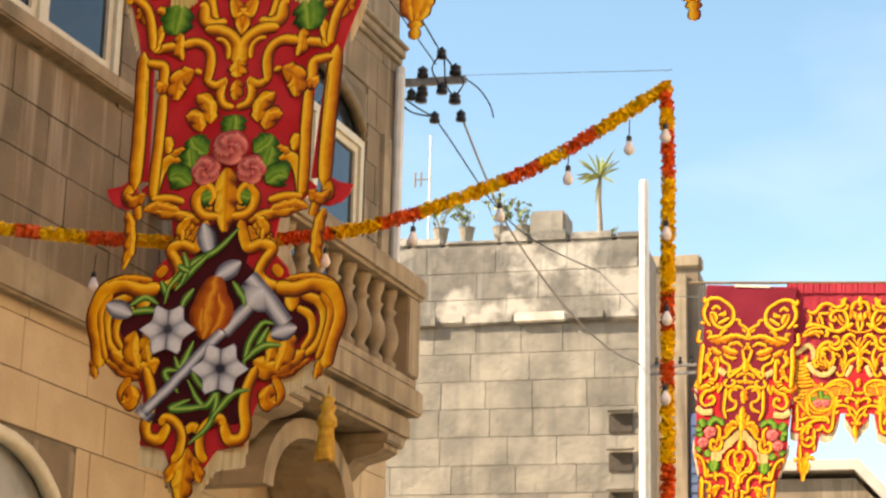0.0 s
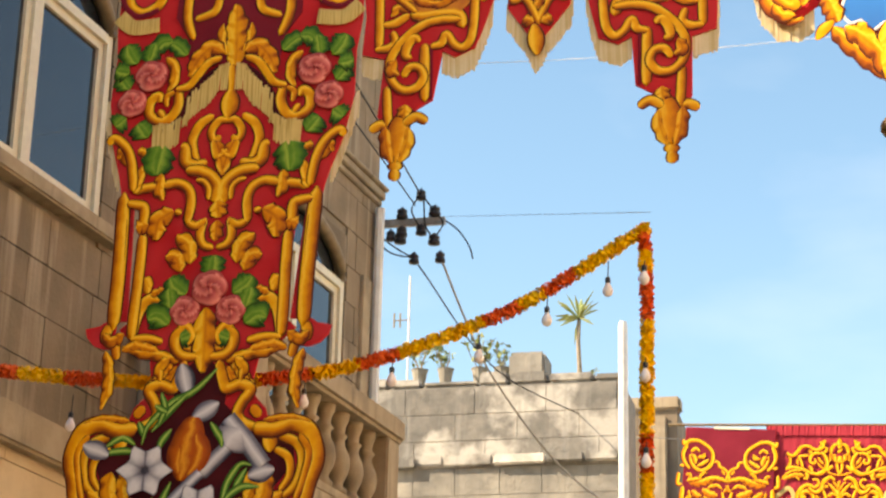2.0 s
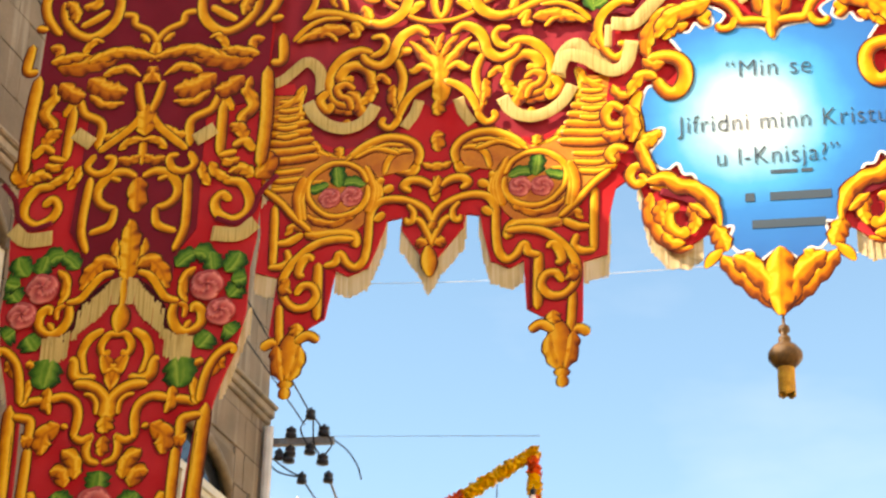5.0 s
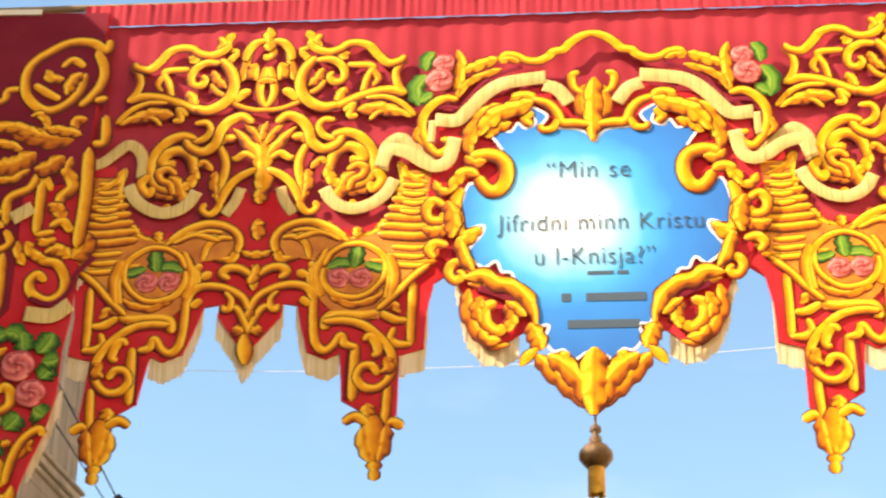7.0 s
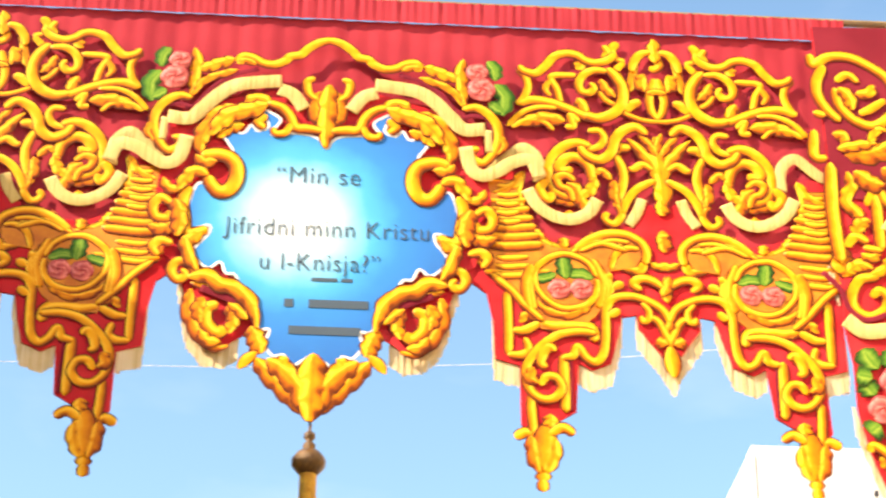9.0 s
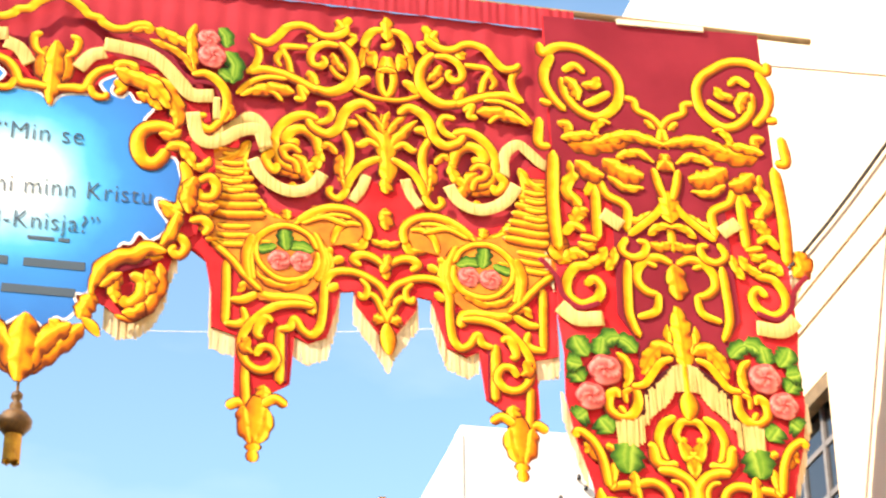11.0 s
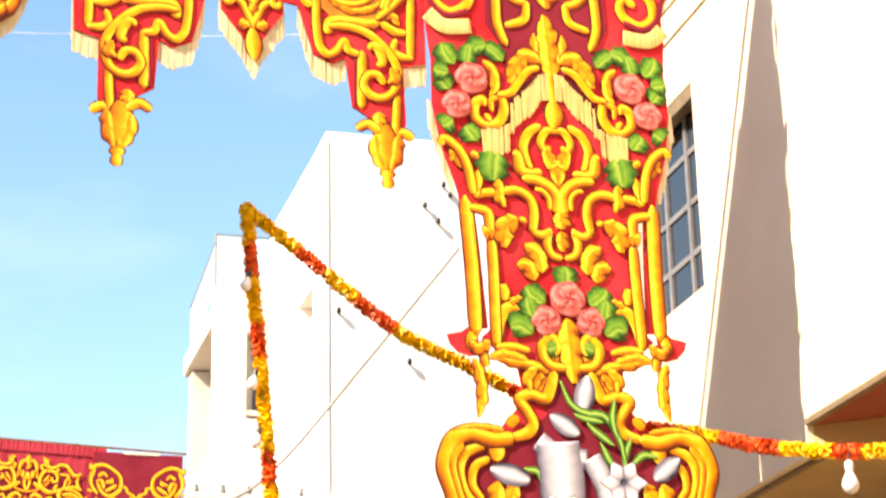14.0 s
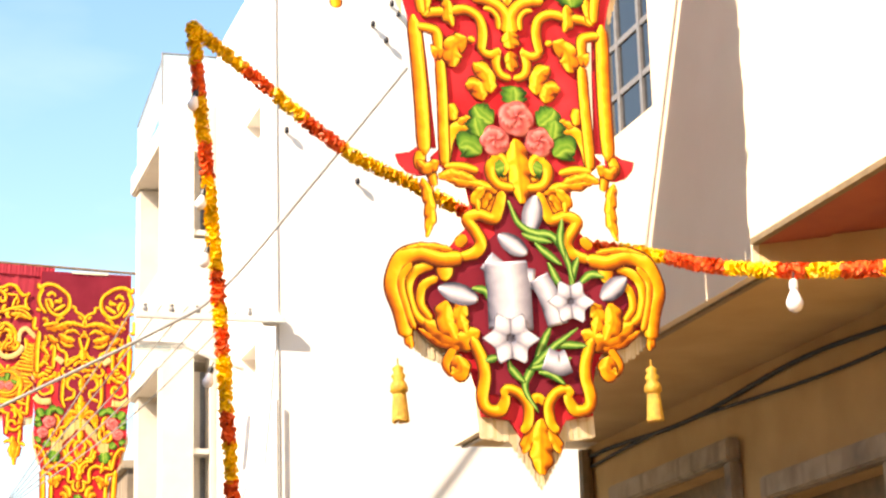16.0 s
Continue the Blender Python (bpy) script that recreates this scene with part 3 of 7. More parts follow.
part("base", lathe([(0.14, 0), (0.14, 0.25), (0.09, 0.3)], 14), WHITEPAINT, pole)

tanh = thing("far_house", "tall plain tan house with a blue-shuttered window", "house", (0, 30, 0))
part("wall", boxed((-6.5, 0, 0), (-3.55, 6, 10.0)), STONE, tanh)
part("parapet", boxed((-6.5, -0.05, 10.0), (-3.5, 0.3, 10.2), 0.03), MOULD, tanh)
part("pilaster", boxed((-3.95, -0.09, 0), (-3.7, -0.004, 9.9), 0.02), MOULD, tanh)
shut = material("blue_shutter", (0.13, 0.2, 0.34), 0.6, colour2=(0.1, 0.16, 0.28), scale=10)
for wx in (-4.45, -3.68):
    sh = new("window")
    sh.parent = tanh
    part("shutter", boxed((wx, -0.06, 6.4), (wx + 0.12, -0.01, 7.8), 0.01), shut, sh, "blue shutter")
    for k in range(9):
        part("slat", boxed((wx + 0.015, -0.075, 6.5 + k * 0.14), (wx + 0.105, -0.062, 6.56 + k * 0.14)), shut, sh)
gab = thing("gabled_house", "far grey house with a sloping roof edge", "house", (0, 42, 0))
part("wall", slab([(-4.5, 0), (2.5, 0), (2.5, 4.0), (-1.9, 8.9), (-4.5, 8.9)], 0, 6), STONE, gab)
part("roof", slab([(2.7, 3.95), (-1.9, 9.05), (-4.6, 9.05), (-4.6, 9.25), (-1.8, 9.25), (2.9, 4.05)], -0.2, 6.2), CONCRETE, gab)

# ---- white house with the overhanging floor ----
wh = thing("white_house", "white-plastered house with an overhanging upper floor", "house", (0, 0, 0))
RW = (11.68, 12.85, 5.92, 7.34)
up = wall_faces(bmesh.new(), 10.4, 16.08, 4.49, 12.5, [RW], 5.1, 5.45)
box(up, (5.1, -14, 4.67), (5.45, 10.4, 12.5))
part("wall", up, WHITE, wh, "bright white plaster")
part("end_wall", boxed((5.45, 15.75, 4.49), (11, 16.08, 12.5)), WHITE, wh)
part("soffit", boxed((5.45, 10.4, 4.49), (11, 15.75, 4.66)), SHADEWALL, wh, "underside of the overhang, its shade put into a buff colour")
part("soffit", boxed((5.45, -14, 4.675), (11, 10.4, 4.85)), REDPAINT, wh, "red-brown painted underside")
wedge = bmesh.new()
va = [wedge.verts.new((x, y, 4.492)) for x, y in ((5.14, 10.396), (6.9, 9.1), (6.9, 10.396))]
vb = [wedge.verts.new((v.co.x, v.co.y, 4.672)) for v in va]
wedge.faces.new(va)
wedge.faces.new(vb[::-1])
for i in range(3):
    wedge.faces.new((va[i], va[(i + 1) % 3], vb[(i + 1) % 3], vb[i]))
bmesh.ops.recalc_face_normals(wedge, faces=wedge.faces)
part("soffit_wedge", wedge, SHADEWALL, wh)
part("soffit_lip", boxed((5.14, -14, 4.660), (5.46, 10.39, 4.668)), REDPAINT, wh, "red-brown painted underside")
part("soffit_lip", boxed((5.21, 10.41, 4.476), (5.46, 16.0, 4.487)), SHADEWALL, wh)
part("edge_bead", boxed((5.085, -14, 4.655), (5.13, 10.39, 4.69)), TAN, wh, "dark drip edge")
part("edge_bead", boxed((5.16, 10.42, 4.47), (5.20, 16.05, 4.488)), TAN, wh)
part("roof", boxed((5.1, -14, 12.5), (11, 16.08, 12.7)), CONCRETE, wh)
LW = [(11.0, 12.5, 0.2, 3.55), (13.2, 15.2, 0.2, 3.9)]
part("lower_wall", wall_faces(bmesh.new(), -14, 16.0, 0, 4.488, LW, 6.23, 6.6), SHADEWALL, wh, "buff plaster with the overhang's shade in its colour")
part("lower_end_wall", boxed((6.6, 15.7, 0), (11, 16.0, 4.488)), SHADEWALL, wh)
part("back_wall", boxed((10.7, -14, 0), (11, 15.7, 12.5)), WHITE, wh)
# unseen dark sheet that stands for the darkness inside the shops
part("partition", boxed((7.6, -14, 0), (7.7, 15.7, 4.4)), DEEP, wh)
for u0, u1, z0, z1 in LW:
    dr = new("shop_door")
    dr.parent = wh
    part("lintel", boxed((6.12, u0 - 0.12, z1), (6.225, u1 + 0.12, z1 + 0.16), 0.015), MOULD, dr, "moulded stone lintel")
    part("jamb", boxed((6.14, u0 - 0.12, 0.12), (6.225, u0, z1 - 0.004), 0.01), MOULD, dr)
    part("jamb", boxed((6.14, u1, 0.12), (6.225, u1 + 0.12, z1 - 0.004), 0.01), MOULD, dr)
    part("door_leaf", boxed((6.4, u0, 0.13), (6.46, u1, z1)), TAN, dr)
part("downpipe", tube([(6.17, 15.9, 0.1), (6.17, 15.9, 4.45)], 0.06, 8), TAN, wh, "dark downpipe")
winr = new("window")
winr.parent = wh
for k in range(5):
    z = RW[2] + (RW[3] - RW[2]) * k / 4
    part("glazing_bar", boxed((5.2, RW[0], max(RW[2], z - 0.02)), (5.235, RW[1], min(RW[3], z + 0.02))), GREYFRAME, winr, "thin dark steel glazing bar")
for k in range(4):
    u = RW[0] + (RW[1] - RW[0]) * k / 3
    part("upright", boxed((5.195, max(RW[0], u - 0.022), RW[2]), (5.24, min(RW[1], u + 0.022), RW[3])), GREYFRAME, winr)
for i in range(3):
    for k in range(4):
        a = RW[0] + (RW[1] - RW[0]) * i / 3
        c = RW[2] + (RW[3] - RW[2]) * k / 4
        part("pane", boxed((5.212, a + 0.025, c + 0.022), (5.218, a + (RW[1] - RW[0]) / 3 - 0.025, c + (RW[3] - RW[2]) / 4 - 0.022)), GLASS, winr)
part("head_board", boxed((5.105, RW[0], RW[3] - 0.1), (5.19, RW[1], RW[3] - 0.002)), TAN, winr, "brown roller box")
# pale sheet added behind the panes to brighten the window
part("room_wall", boxed((5.8, RW[0] - 0.3, RW[2] - 0.3), (5.85, RW[1] + 0.3, RW[3] + 0.3)), PALEBACK, winr)
part("plaster_line", boxed((5.085, 0, 7.78), (5.098, 16.05, 7.81)), WHITE, wh, "thin raised plaster line")
part("plaster_line", boxed((5.085, 0, 8.02), (5.098, 16.05, 8.04)), WHITE, wh)
cab = thing("wall_cable", "black cable stapled along the white wall", "cable", (5.07, 0, 0))
smooth(part("run", tube([(0, y, 8.28 + 0.02 * math.sin(y * 2.1)) for y in np.linspace(2, 16, 40)], 0.014, 5), CABLE, cab))
cab = thing("wall_cable", "grey cable under the overhang", "cable", (6.2, 0, 0))
smooth(part("run", tube([(0, y, 4.36 + 0.035 * math.sin(y * 1.7)) for y in np.linspace(4, 16, 40)], 0.018, 5), CABLE, cab))
smooth(part("run", tube([(0, y, 4.28 + 0.06 * math.sin(y * 0.9 + 1)) for y in np.linspace(4, 16, 40)], 0.014, 5), CABLE, cab))

# ---- second white house and the terrace ----
w2 = thing("white_house", "tall blank white-plastered house with two small deep niches", "house", (0, 20, 0))
NI = [(0.68, 1.42, 8.58, 8.92), (0.98, 1.76, 6.1, 6.4)]
part("street_wall", wall_faces(bmesh.new(), 0.3, 3.05, 0, 10.4, NI, 4.53, 4.85), CHALK, w2)
part("gable_wall", boxed((4.53, 0, 0), (11, 0.3, 10.42)), CHALK, w2)
part("back_wall", boxed((10.7, 0.3, 0), (11, 3.05, 10.4)), CHALK, w2)
part("roof", boxed((4.85, 0.3, 10.1), (10.7, 3.05, 10.25)), CONCRETE, w2)
for a, b, c, d in NI:
    part("niche_back", plate([(a, c), (b, c), (b, d)], 4.7, 4.72), SHADEWALL, w2)
for x, z in ((5.58, 9.65), (5.86, 9.79), (5.79, 9.90), (4.64, 8.41), (5.38, 7.91), (5.72, 9.48)):
    smooth(part("wall_insulator", lathe([(0.01, -0.035), (0.026, -0.02), (0.022, 0.0), (0.026, 0.02), (0.01, 0.035)], 8, None, (x, -0.06, z)), DARK, w2, "small black wall insulator"))
    part("peg", boxed((x - 0.01, -0.05, z - 0.01), (x + 0.01, -0.002, z + 0.01)), STEEL, w2)
part("conduit", tube([(4.55, -0.006, 0.1), (4.55, -0.006, 10.3)], 0.005, 6), GREYCABLE, w2, "thin grey conduit")
part("conduit", tube([(4.42 + 0.1, -0.05, 3.9), (4.52, -0.05, 5.6)], 0.012, 6), GREYCABLE, w2)

ter = thing("apartment_block", "beige rendered apartment block with a glass-railed roof terrace", "house", (0, 23.1, 0))
tw = bmesh.new()
for x0, x1 in ((3.91, 4.27), (4.46, 4.75)):
    box(tw, (x0, 0, 0), (x1, 0.3, 9.72))
for z0, z1 in ((0, 4.0), (6.75, 8.1), (9.15, 9.72)):
    box(tw, (4.27, 0, z0), (4.46, 0.3, z1))
part("front_wall", tw, CONCRETE, ter)
part("far_pier", boxed((4.04, 2.5, 0), (4.3, 2.8, 9.4)), CONCRETE, ter)
for z in (6.72, 9.42):
    part("terrace_slab", boxed((3.98, 0.305, z), (4.75, 2.9, z + 0.28), 0.02), CONCRETE, ter)
for z in (4.2, 7.0):
    part("loggia_wall", boxed((4.3, 0.31, z), (4.4, 2.9, z + 2.4)), CONCRETE, ter)
part("side_wall", boxed((4.75, 0.0, 0), (9, 6, 9.72)), CONCRETE, ter)
part("loggia_parapet", boxed((4.0, 0.31, 7.005), (4.06, 2.49, 7.9)), CONCRETE, ter)
part("low_wall", boxed((3.99, 0.31, 0), (4.3, 2.9, 4.2)), CONCRETE, ter)
for k, (a, b) in enumerate((((3.9, 0.05), (4.72, 0.05)), ((4.05, 2.8), (3.93, 0.08)))):
    d = Vector((b[0] - a[0], b[1] - a[1], 0))
    s = Vector((-d.y, d.x, 0)).normalized() * 0.008
    g = bmesh.new()
    vs = [Vector((*a, 9.74)), Vector((*b, 9.74)), Vector((*b, 10.34)), Vector((*a, 10.34))]
    f = [g.verts.new(v + s) for v in vs]
    r = [g.verts.new(v - s) for v in vs]
    g.faces.new(f)
    g.faces.new(r[::-1])
    for i in range(4):
        j = (i + 1) % 4
        g.faces.new((f[i], r[i], r[j], f[j]))
    bmesh.ops.recalc_face_normals(g, faces=g.faces)
    part("glass_rail", g, CLEAR, ter, "clear glass balustrade panel")
    part("top_rail", tube([(*a, 10.35), (*b, 10.35)], 0.014, 6), GREYFRAME, ter)
part("rail_post", tube([(3.9, 0.05, 9.72), (3.9, 0.05, 10.36)], 0.014, 6), GREYFRAME, ter)
part("rail_post", tube([(4.72, 0.05, 9.72), (4.72, 0.05, 10.36)], 0.014, 6), GREYFRAME, ter)
for z in (5.6, 8.15):
    part("sill_ledge", boxed((4.275, 0.02, z), (4.455, 0.28, z + 0.06)), CONCRETE, ter)
    # dark grey sheet put in for the shade within the opening
    part("shade_back", boxed((4.27, 0.32, z - 0.8), (4.46, 0.34, z + 1.0)), GREYFRAME, ter)
for y in (34, 48, 64):
    h = thing("far_house", "far pale limestone house along the street", "house", (0, y, 0))
    part("wall", boxed((5.2, 0, 0), (12, 12, 7.2)), STONE, h)
    part("coping", boxed((5.1, -0.05, 7.2), (12, 12.05, 7.35), 0.02), MOULD, h)

endh = thing("far_house", "plain limestone houses closing the street", "house", (0, -32, 0))
part("wall", boxed((-14, -6, 0), (14, 0, 8.0)), STONE, endh)
part("coping", boxed((-14.1, -6.1, 8.0), (14.1, 0.1, 8.15), 0.02), MOULD, endh)

# ---- wires and brackets ----
def corner(u, w, z):
    return Vector((-5.4 + 0.1191 * u + 0.9929 * w, 11 + 0.9929 * u - 0.1191 * w, z))


def wire(pts, r=0.007, mat=CABLE, label="thin black overhead wire", n=6):
    t = thing("overhead_wire", label, "wire", pts[0])
    o = Vector(pts[0])
    smooth(part("strand", tube([p - o for p in spline(pts, n)], r, 5), mat, t))


br = thing("insulator_bracket", "steel cross-arm with black porcelain insulators at the house corner", "bracket", (-4.7, 17.1, 8.22))
part("cross_arm", boxed((-0.2, -0.03, -0.035), (0.63, 0.03, 0.03), 0.005), STEEL, br)
part("upright", tube([(0.0, 0.0, -0.9), (0.0, 0.0, 0.32)], 0.025, 6), STEEL, br)
part("wall_plate", boxed((-0.1, -0.02, -0.15), (0.02, 0.06, 0.1)), STEEL, br)
INS = [(0.0, 0.27), (0.24, 0.075), (0.54, 0.08), (0.24, -0.1), (0.23, -0.16), (0.54, -0.19), (0.41, 0.245), (0.42, -0.09), (0.36, -0.36), (0.6, -0.36), (0.14, -0.13)]
for x, z in INS:
    s = random.Random(int(x * 100)).uniform(0.85, 1.15)
    smooth(part("insulator", lathe([(0.012, -0.055), (0.05 * s, -0.045), (0.05 * s, -0.015), (0.03, -0.005), (0.045 * s, 0.005), (0.045 * s, 0.03), (0.02, 0.045), (0.012, 0.06)], 10, None, (x, -0.035, z)), DARK, br, "black ribbed insulator"))
for a, b, c in (((0.54, 0.08), (0.45, 0.2), (0.41, 0.245)), ((0.41, 0.245), (0.33, 0.1), (0.42, -0.09)), ((0.44, 0.2), (0.46, -0.05), (0.54, -0.19)), ((0.54, -0.19), (0.62, -0.05), (0.54, 0.08)), ((0.0, -0.1), (0.2, -0.26), (0.36, -0.36)), ((0.0, -0.16), (0.15, -0.3), (0.36, -0.36))):
    smooth(part("jumper_wire", tube(spline([(q[0], -0.05, q[1]) for q in (a, b, c)], 6), 0.008, 5), CABLE, br))
smooth(part("loose_wire", tube(spline([(0.63, 0, 0.0), (0.75, 0, -0.1), (0.85, 0, -0.25), (0.89, 0, -0.38)], 5), 0.007, 5), CABLE, br, "loose hanging wire end"))
wire([(-4.34, 17.1, 7.86), (-4.2, 20, 7.7), (-4.0, 24.5, 8.4)], 0.008)
wire([(-4.29, 17.1, 8.46), (-4.55, 13.0, 9.1), (-4.9, 9.0, 10.0)], 0.008)
wire([(-4.35, 17.1, 8.38), (-4.75, 12.5, 8.9), (-5.0, 8.0, 9.9)], 0.007)
wire([(-4.1, 17.1, 7.86), (-4.2, 18.6, 7.76), (-4.2, 19.8, 7.58), (-3.88, 21.0, 7.12), (-3.56, 22.0, 6.88), (-3.22, 22.6, 6.8)], 0.011, GREYCABLE, "grey sagging overhead cable")
wire([(-4.1, 17.0, 8.22), (-1.38, 10.6, 5.68)], 0.0018, GREYCABLE, "fine wire holding up the garland")
wire([(-4.85, 16.5, 9.55), (-4.56, 16.5, 9.5), (-2.28, 16.5, 9.42), (0.87, 16.5, 9.52), (3.56, 16.4, 9.75), (5.12, 15.9, 9.9)], 0.003, WHITEPAINT, "taut white wire high over the street")
wire([(5.66, 19.0, 8.83), (4.65, 19.0, 7.53), (3.79, 19.0, 6.47), (3.12, 19.0, 6.01), (1.2, 20.5, 5.2)], 0.017, GREYCABLE, "thick grey cable crossing the street")

xa = thing("cable_bracket", "whitewashed cross-arm with cables on the wall corner", "bracket", (4.5, 19.9, 6.45))
part("cross_arm", boxed((-1.4, -0.03, -0.08), (0.1, 0.03, -0.02), 0.005), WHITEPAINT, xa)
part("plate", boxed((-0.12, 0.03, -0.1), (0.06, 0.09, 0.04), 0.01), WHITEPAINT, xa)
for k in range(5):
    part("insulator", lathe([(0.02, 0), (0.03, 0.03), (0.015, 0.06), (0.025, 0.08)], 8, None, (-1.3 + 0.26 * k, 0, -0.02)), GREYFRAME, xa)
for k in range(5):
    wire([(3.1 + 0.26 * k, 19.9, 6.5), (2.9 + 0.1 * k, 22, 6.1 - 0.1 * k), (2.6, 28, 5.6)], 0.008, GREYCABLE, "grey cable to the next bracket")
sl = thing("street_lamp", "white flat-headed street lamp on an arm", "lamp", (3.3, 21.0, 6.33))
part("head", boxed((-0.05, -0.12, 0.0), (0.5, 0.12, 0.07), 0.03), WHITEPAINT, sl)
part("arm", tube([(0.45, 0, 0.03), (1.2, 0.5, -0.1)], 0.025, 8), WHITEPAINT, sl)
part("glass", boxed((0.0, -0.09, -0.03), (0.35, 0.09, -0.002), 0.01), CLEAR, sl)
xl = thing("insulator_bracket", "small steel cross-arm with insulators on the far house", "bracket", (-3.0, 22.6, 6.82))
for z in (0.0, -0.09):
    part("cross_arm", boxed((-0.3, -0.02, z - 0.015), (0.3, 0.02, z + 0.015)), STEEL, xl)
part("post", tube([(0.02, 0, -6.8), (0.02, 0, 0.2)], 0.03, 8), STEEL, xl)
for k in range(5):
    part("insulator", lathe([(0.02, 0), (0.028, 0.04), (0.012, 0.06), (0.02, 0.09)], 8, None, (-0.27 + 0.13 * k, 0, 0.0)), DARK, xl)
# ---- painted festival arch ----
def ribbon(w, pts, lobes=0, leaf=0, flat=0, bm=None):
    """A raised painted stroke along a line of (x, z): a ridge with a brushed width, facing the viewer (-y)."""
    line = [Vector((p[0], p[1])) for p in spline([(x, z, 0) for x, z in pts], (9 if len(pts) < 4 else 6) if lobes == 0 else max(7, lobes * 10 // max(len(pts) - 1, 1)))]
    n = len(line) - 1
    if bm is None:
        bm = bmesh.new()
        bm.loops.layers.uv.new("UVMap")
        bm.loops.layers.uv.new("Lit")
    uv, lit = bm.loops.layers.uv["UVMap"], bm.loops.layers.uv["Lit"]
    if flat == 1:
        prof = [(-1, 0.0, 0.0), (-0.92, 0.8, 0.06), (0, 1.0, 0.5), (0.92, 0.8, 0.94), (1, 0.0, 1.0)]
    elif lobes:  # a leaf with a sunk vein
        prof = [(-9, -0.2, 0.0), (-0.97, 0.1, 0.03), (-0.66, 0.62, 0.24), (-0.26, 0.95, 0.42), (0.0, 0.66, 0.66), (0.3, 0.9, 0.56), (0.68, 0.58, 0.72), (0.97, 0.1, 0.93), (9, -0.2, 1.0)]
    else:
        prof = [(-9, -0.2, 0.0), (-0.96, 0.18, 0.05), (-0.55, 0.8, 0.28), (0.0, 1.0, 0.5), (0.55, 0.78, 0.74), (0.96, 0.18, 0.95), (9, -0.2, 1.0)]
    total = sum((q - p).length for p, q in zip(line, line[1:])) or 1e-6
    rows, tones, run = [], [], 0.0
    for i, p in enumerate(line):
        run += (p - line[i - 1]).length if i else 0.0
        t = run / total
        d = (line[min(i + 1, n)] - line[max(i - 1, 0)])
        d = d.normalized() if d.length > 1e-9 else Vector((1, 0))
        sd = Vector((-d.y, d.x))
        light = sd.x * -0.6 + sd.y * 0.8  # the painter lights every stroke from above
        if leaf:
            k = max(0.06, math.sin(math.pi * min(1, t * 0.92 + 0.05)) ** 0.7)
        elif flat:
            k = 1.0
        else:  # strokes thin out to rounded ends
            e = min(run, total - run) / max(w, 1e-6)
            k = (0.78 + 0.22 * min(1.0, e / 1.6)) * math.sqrt(max(0.05, 1 - (1 - min(1.0, e / 0.4)) ** 2))
        edge, bulge = [1.0, 1.0], [0.0, 0.0]
        if lobes:
            k = min(1.0, 0.72 + 1.4 * t, 0.22 + 2.4 * (1 - t)) * math.sqrt(max(0.12, 1 - (1 - min(1.0, t * 7)) ** 2))
            for e in (0, 1):
                ph = (lobes * t + 0.42 * e) % 1.0
                edge[e] = 0.78 + 0.36 * (ph ** 0.8 if ph < 0.74 else 0.79 * math.sqrt((1 - ph) / 0.26))
                bulge[e] = 0.08 - 0.42 * max(0.0, 1 - min(ph, 1 - ph) / 0.24)
        half = w * 0.5 * k
        lift = 0.05 * half if flat == 1 else 0.08 * half if flat else 0.07 * half
        rim = 1.0 + min(0.36, 0.013 / max(half, 1e-4))
        row, tone = [], []
        for q, hh, _ in prof:
            q = max(-rim, min(rim, q))
            side = 0 if q < 0 else 1
            reach = q * half * edge[side]
            lean = half * 0.35 * abs(q) * bool(lobes)
            row.append(bm.verts.new((p.x + sd.x * reach + d.x * lean, -lift * hh, p.y + sd.y * reach + d.y * lean)))
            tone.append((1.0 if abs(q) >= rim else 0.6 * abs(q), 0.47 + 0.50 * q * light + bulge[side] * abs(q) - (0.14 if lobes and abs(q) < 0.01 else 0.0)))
        rows.append(row)
        tones.append(tone)
    made = []
    for i in range(n):
        for j in range(len(prof) - 1):
            f = bm.faces.new((rows[i][j], rows[i][j + 1], rows[i + 1][j + 1], rows[i + 1][j]))
            f.smooth = True
            made.append(f)
            for lp, (jj, ii) in zip(f.loops, ((j, i), (j + 1, i), (j + 1, i + 1), (j, i + 1))):
                lp[uv].uv = (prof[jj][2], ii / n)
                lp[lit].uv = tones[ii][jj]
    for row in (rows[0][::-1], rows[-1]):
        f = bm.faces.new(row)
        made.append(f)
        for lp in f.loops:
            lp[uv].uv = (0.05, 0)
            lp[lit].uv = (1.0, 0.4)
    bmesh.ops.recalc_face_normals(bm, faces=made)
    return bm


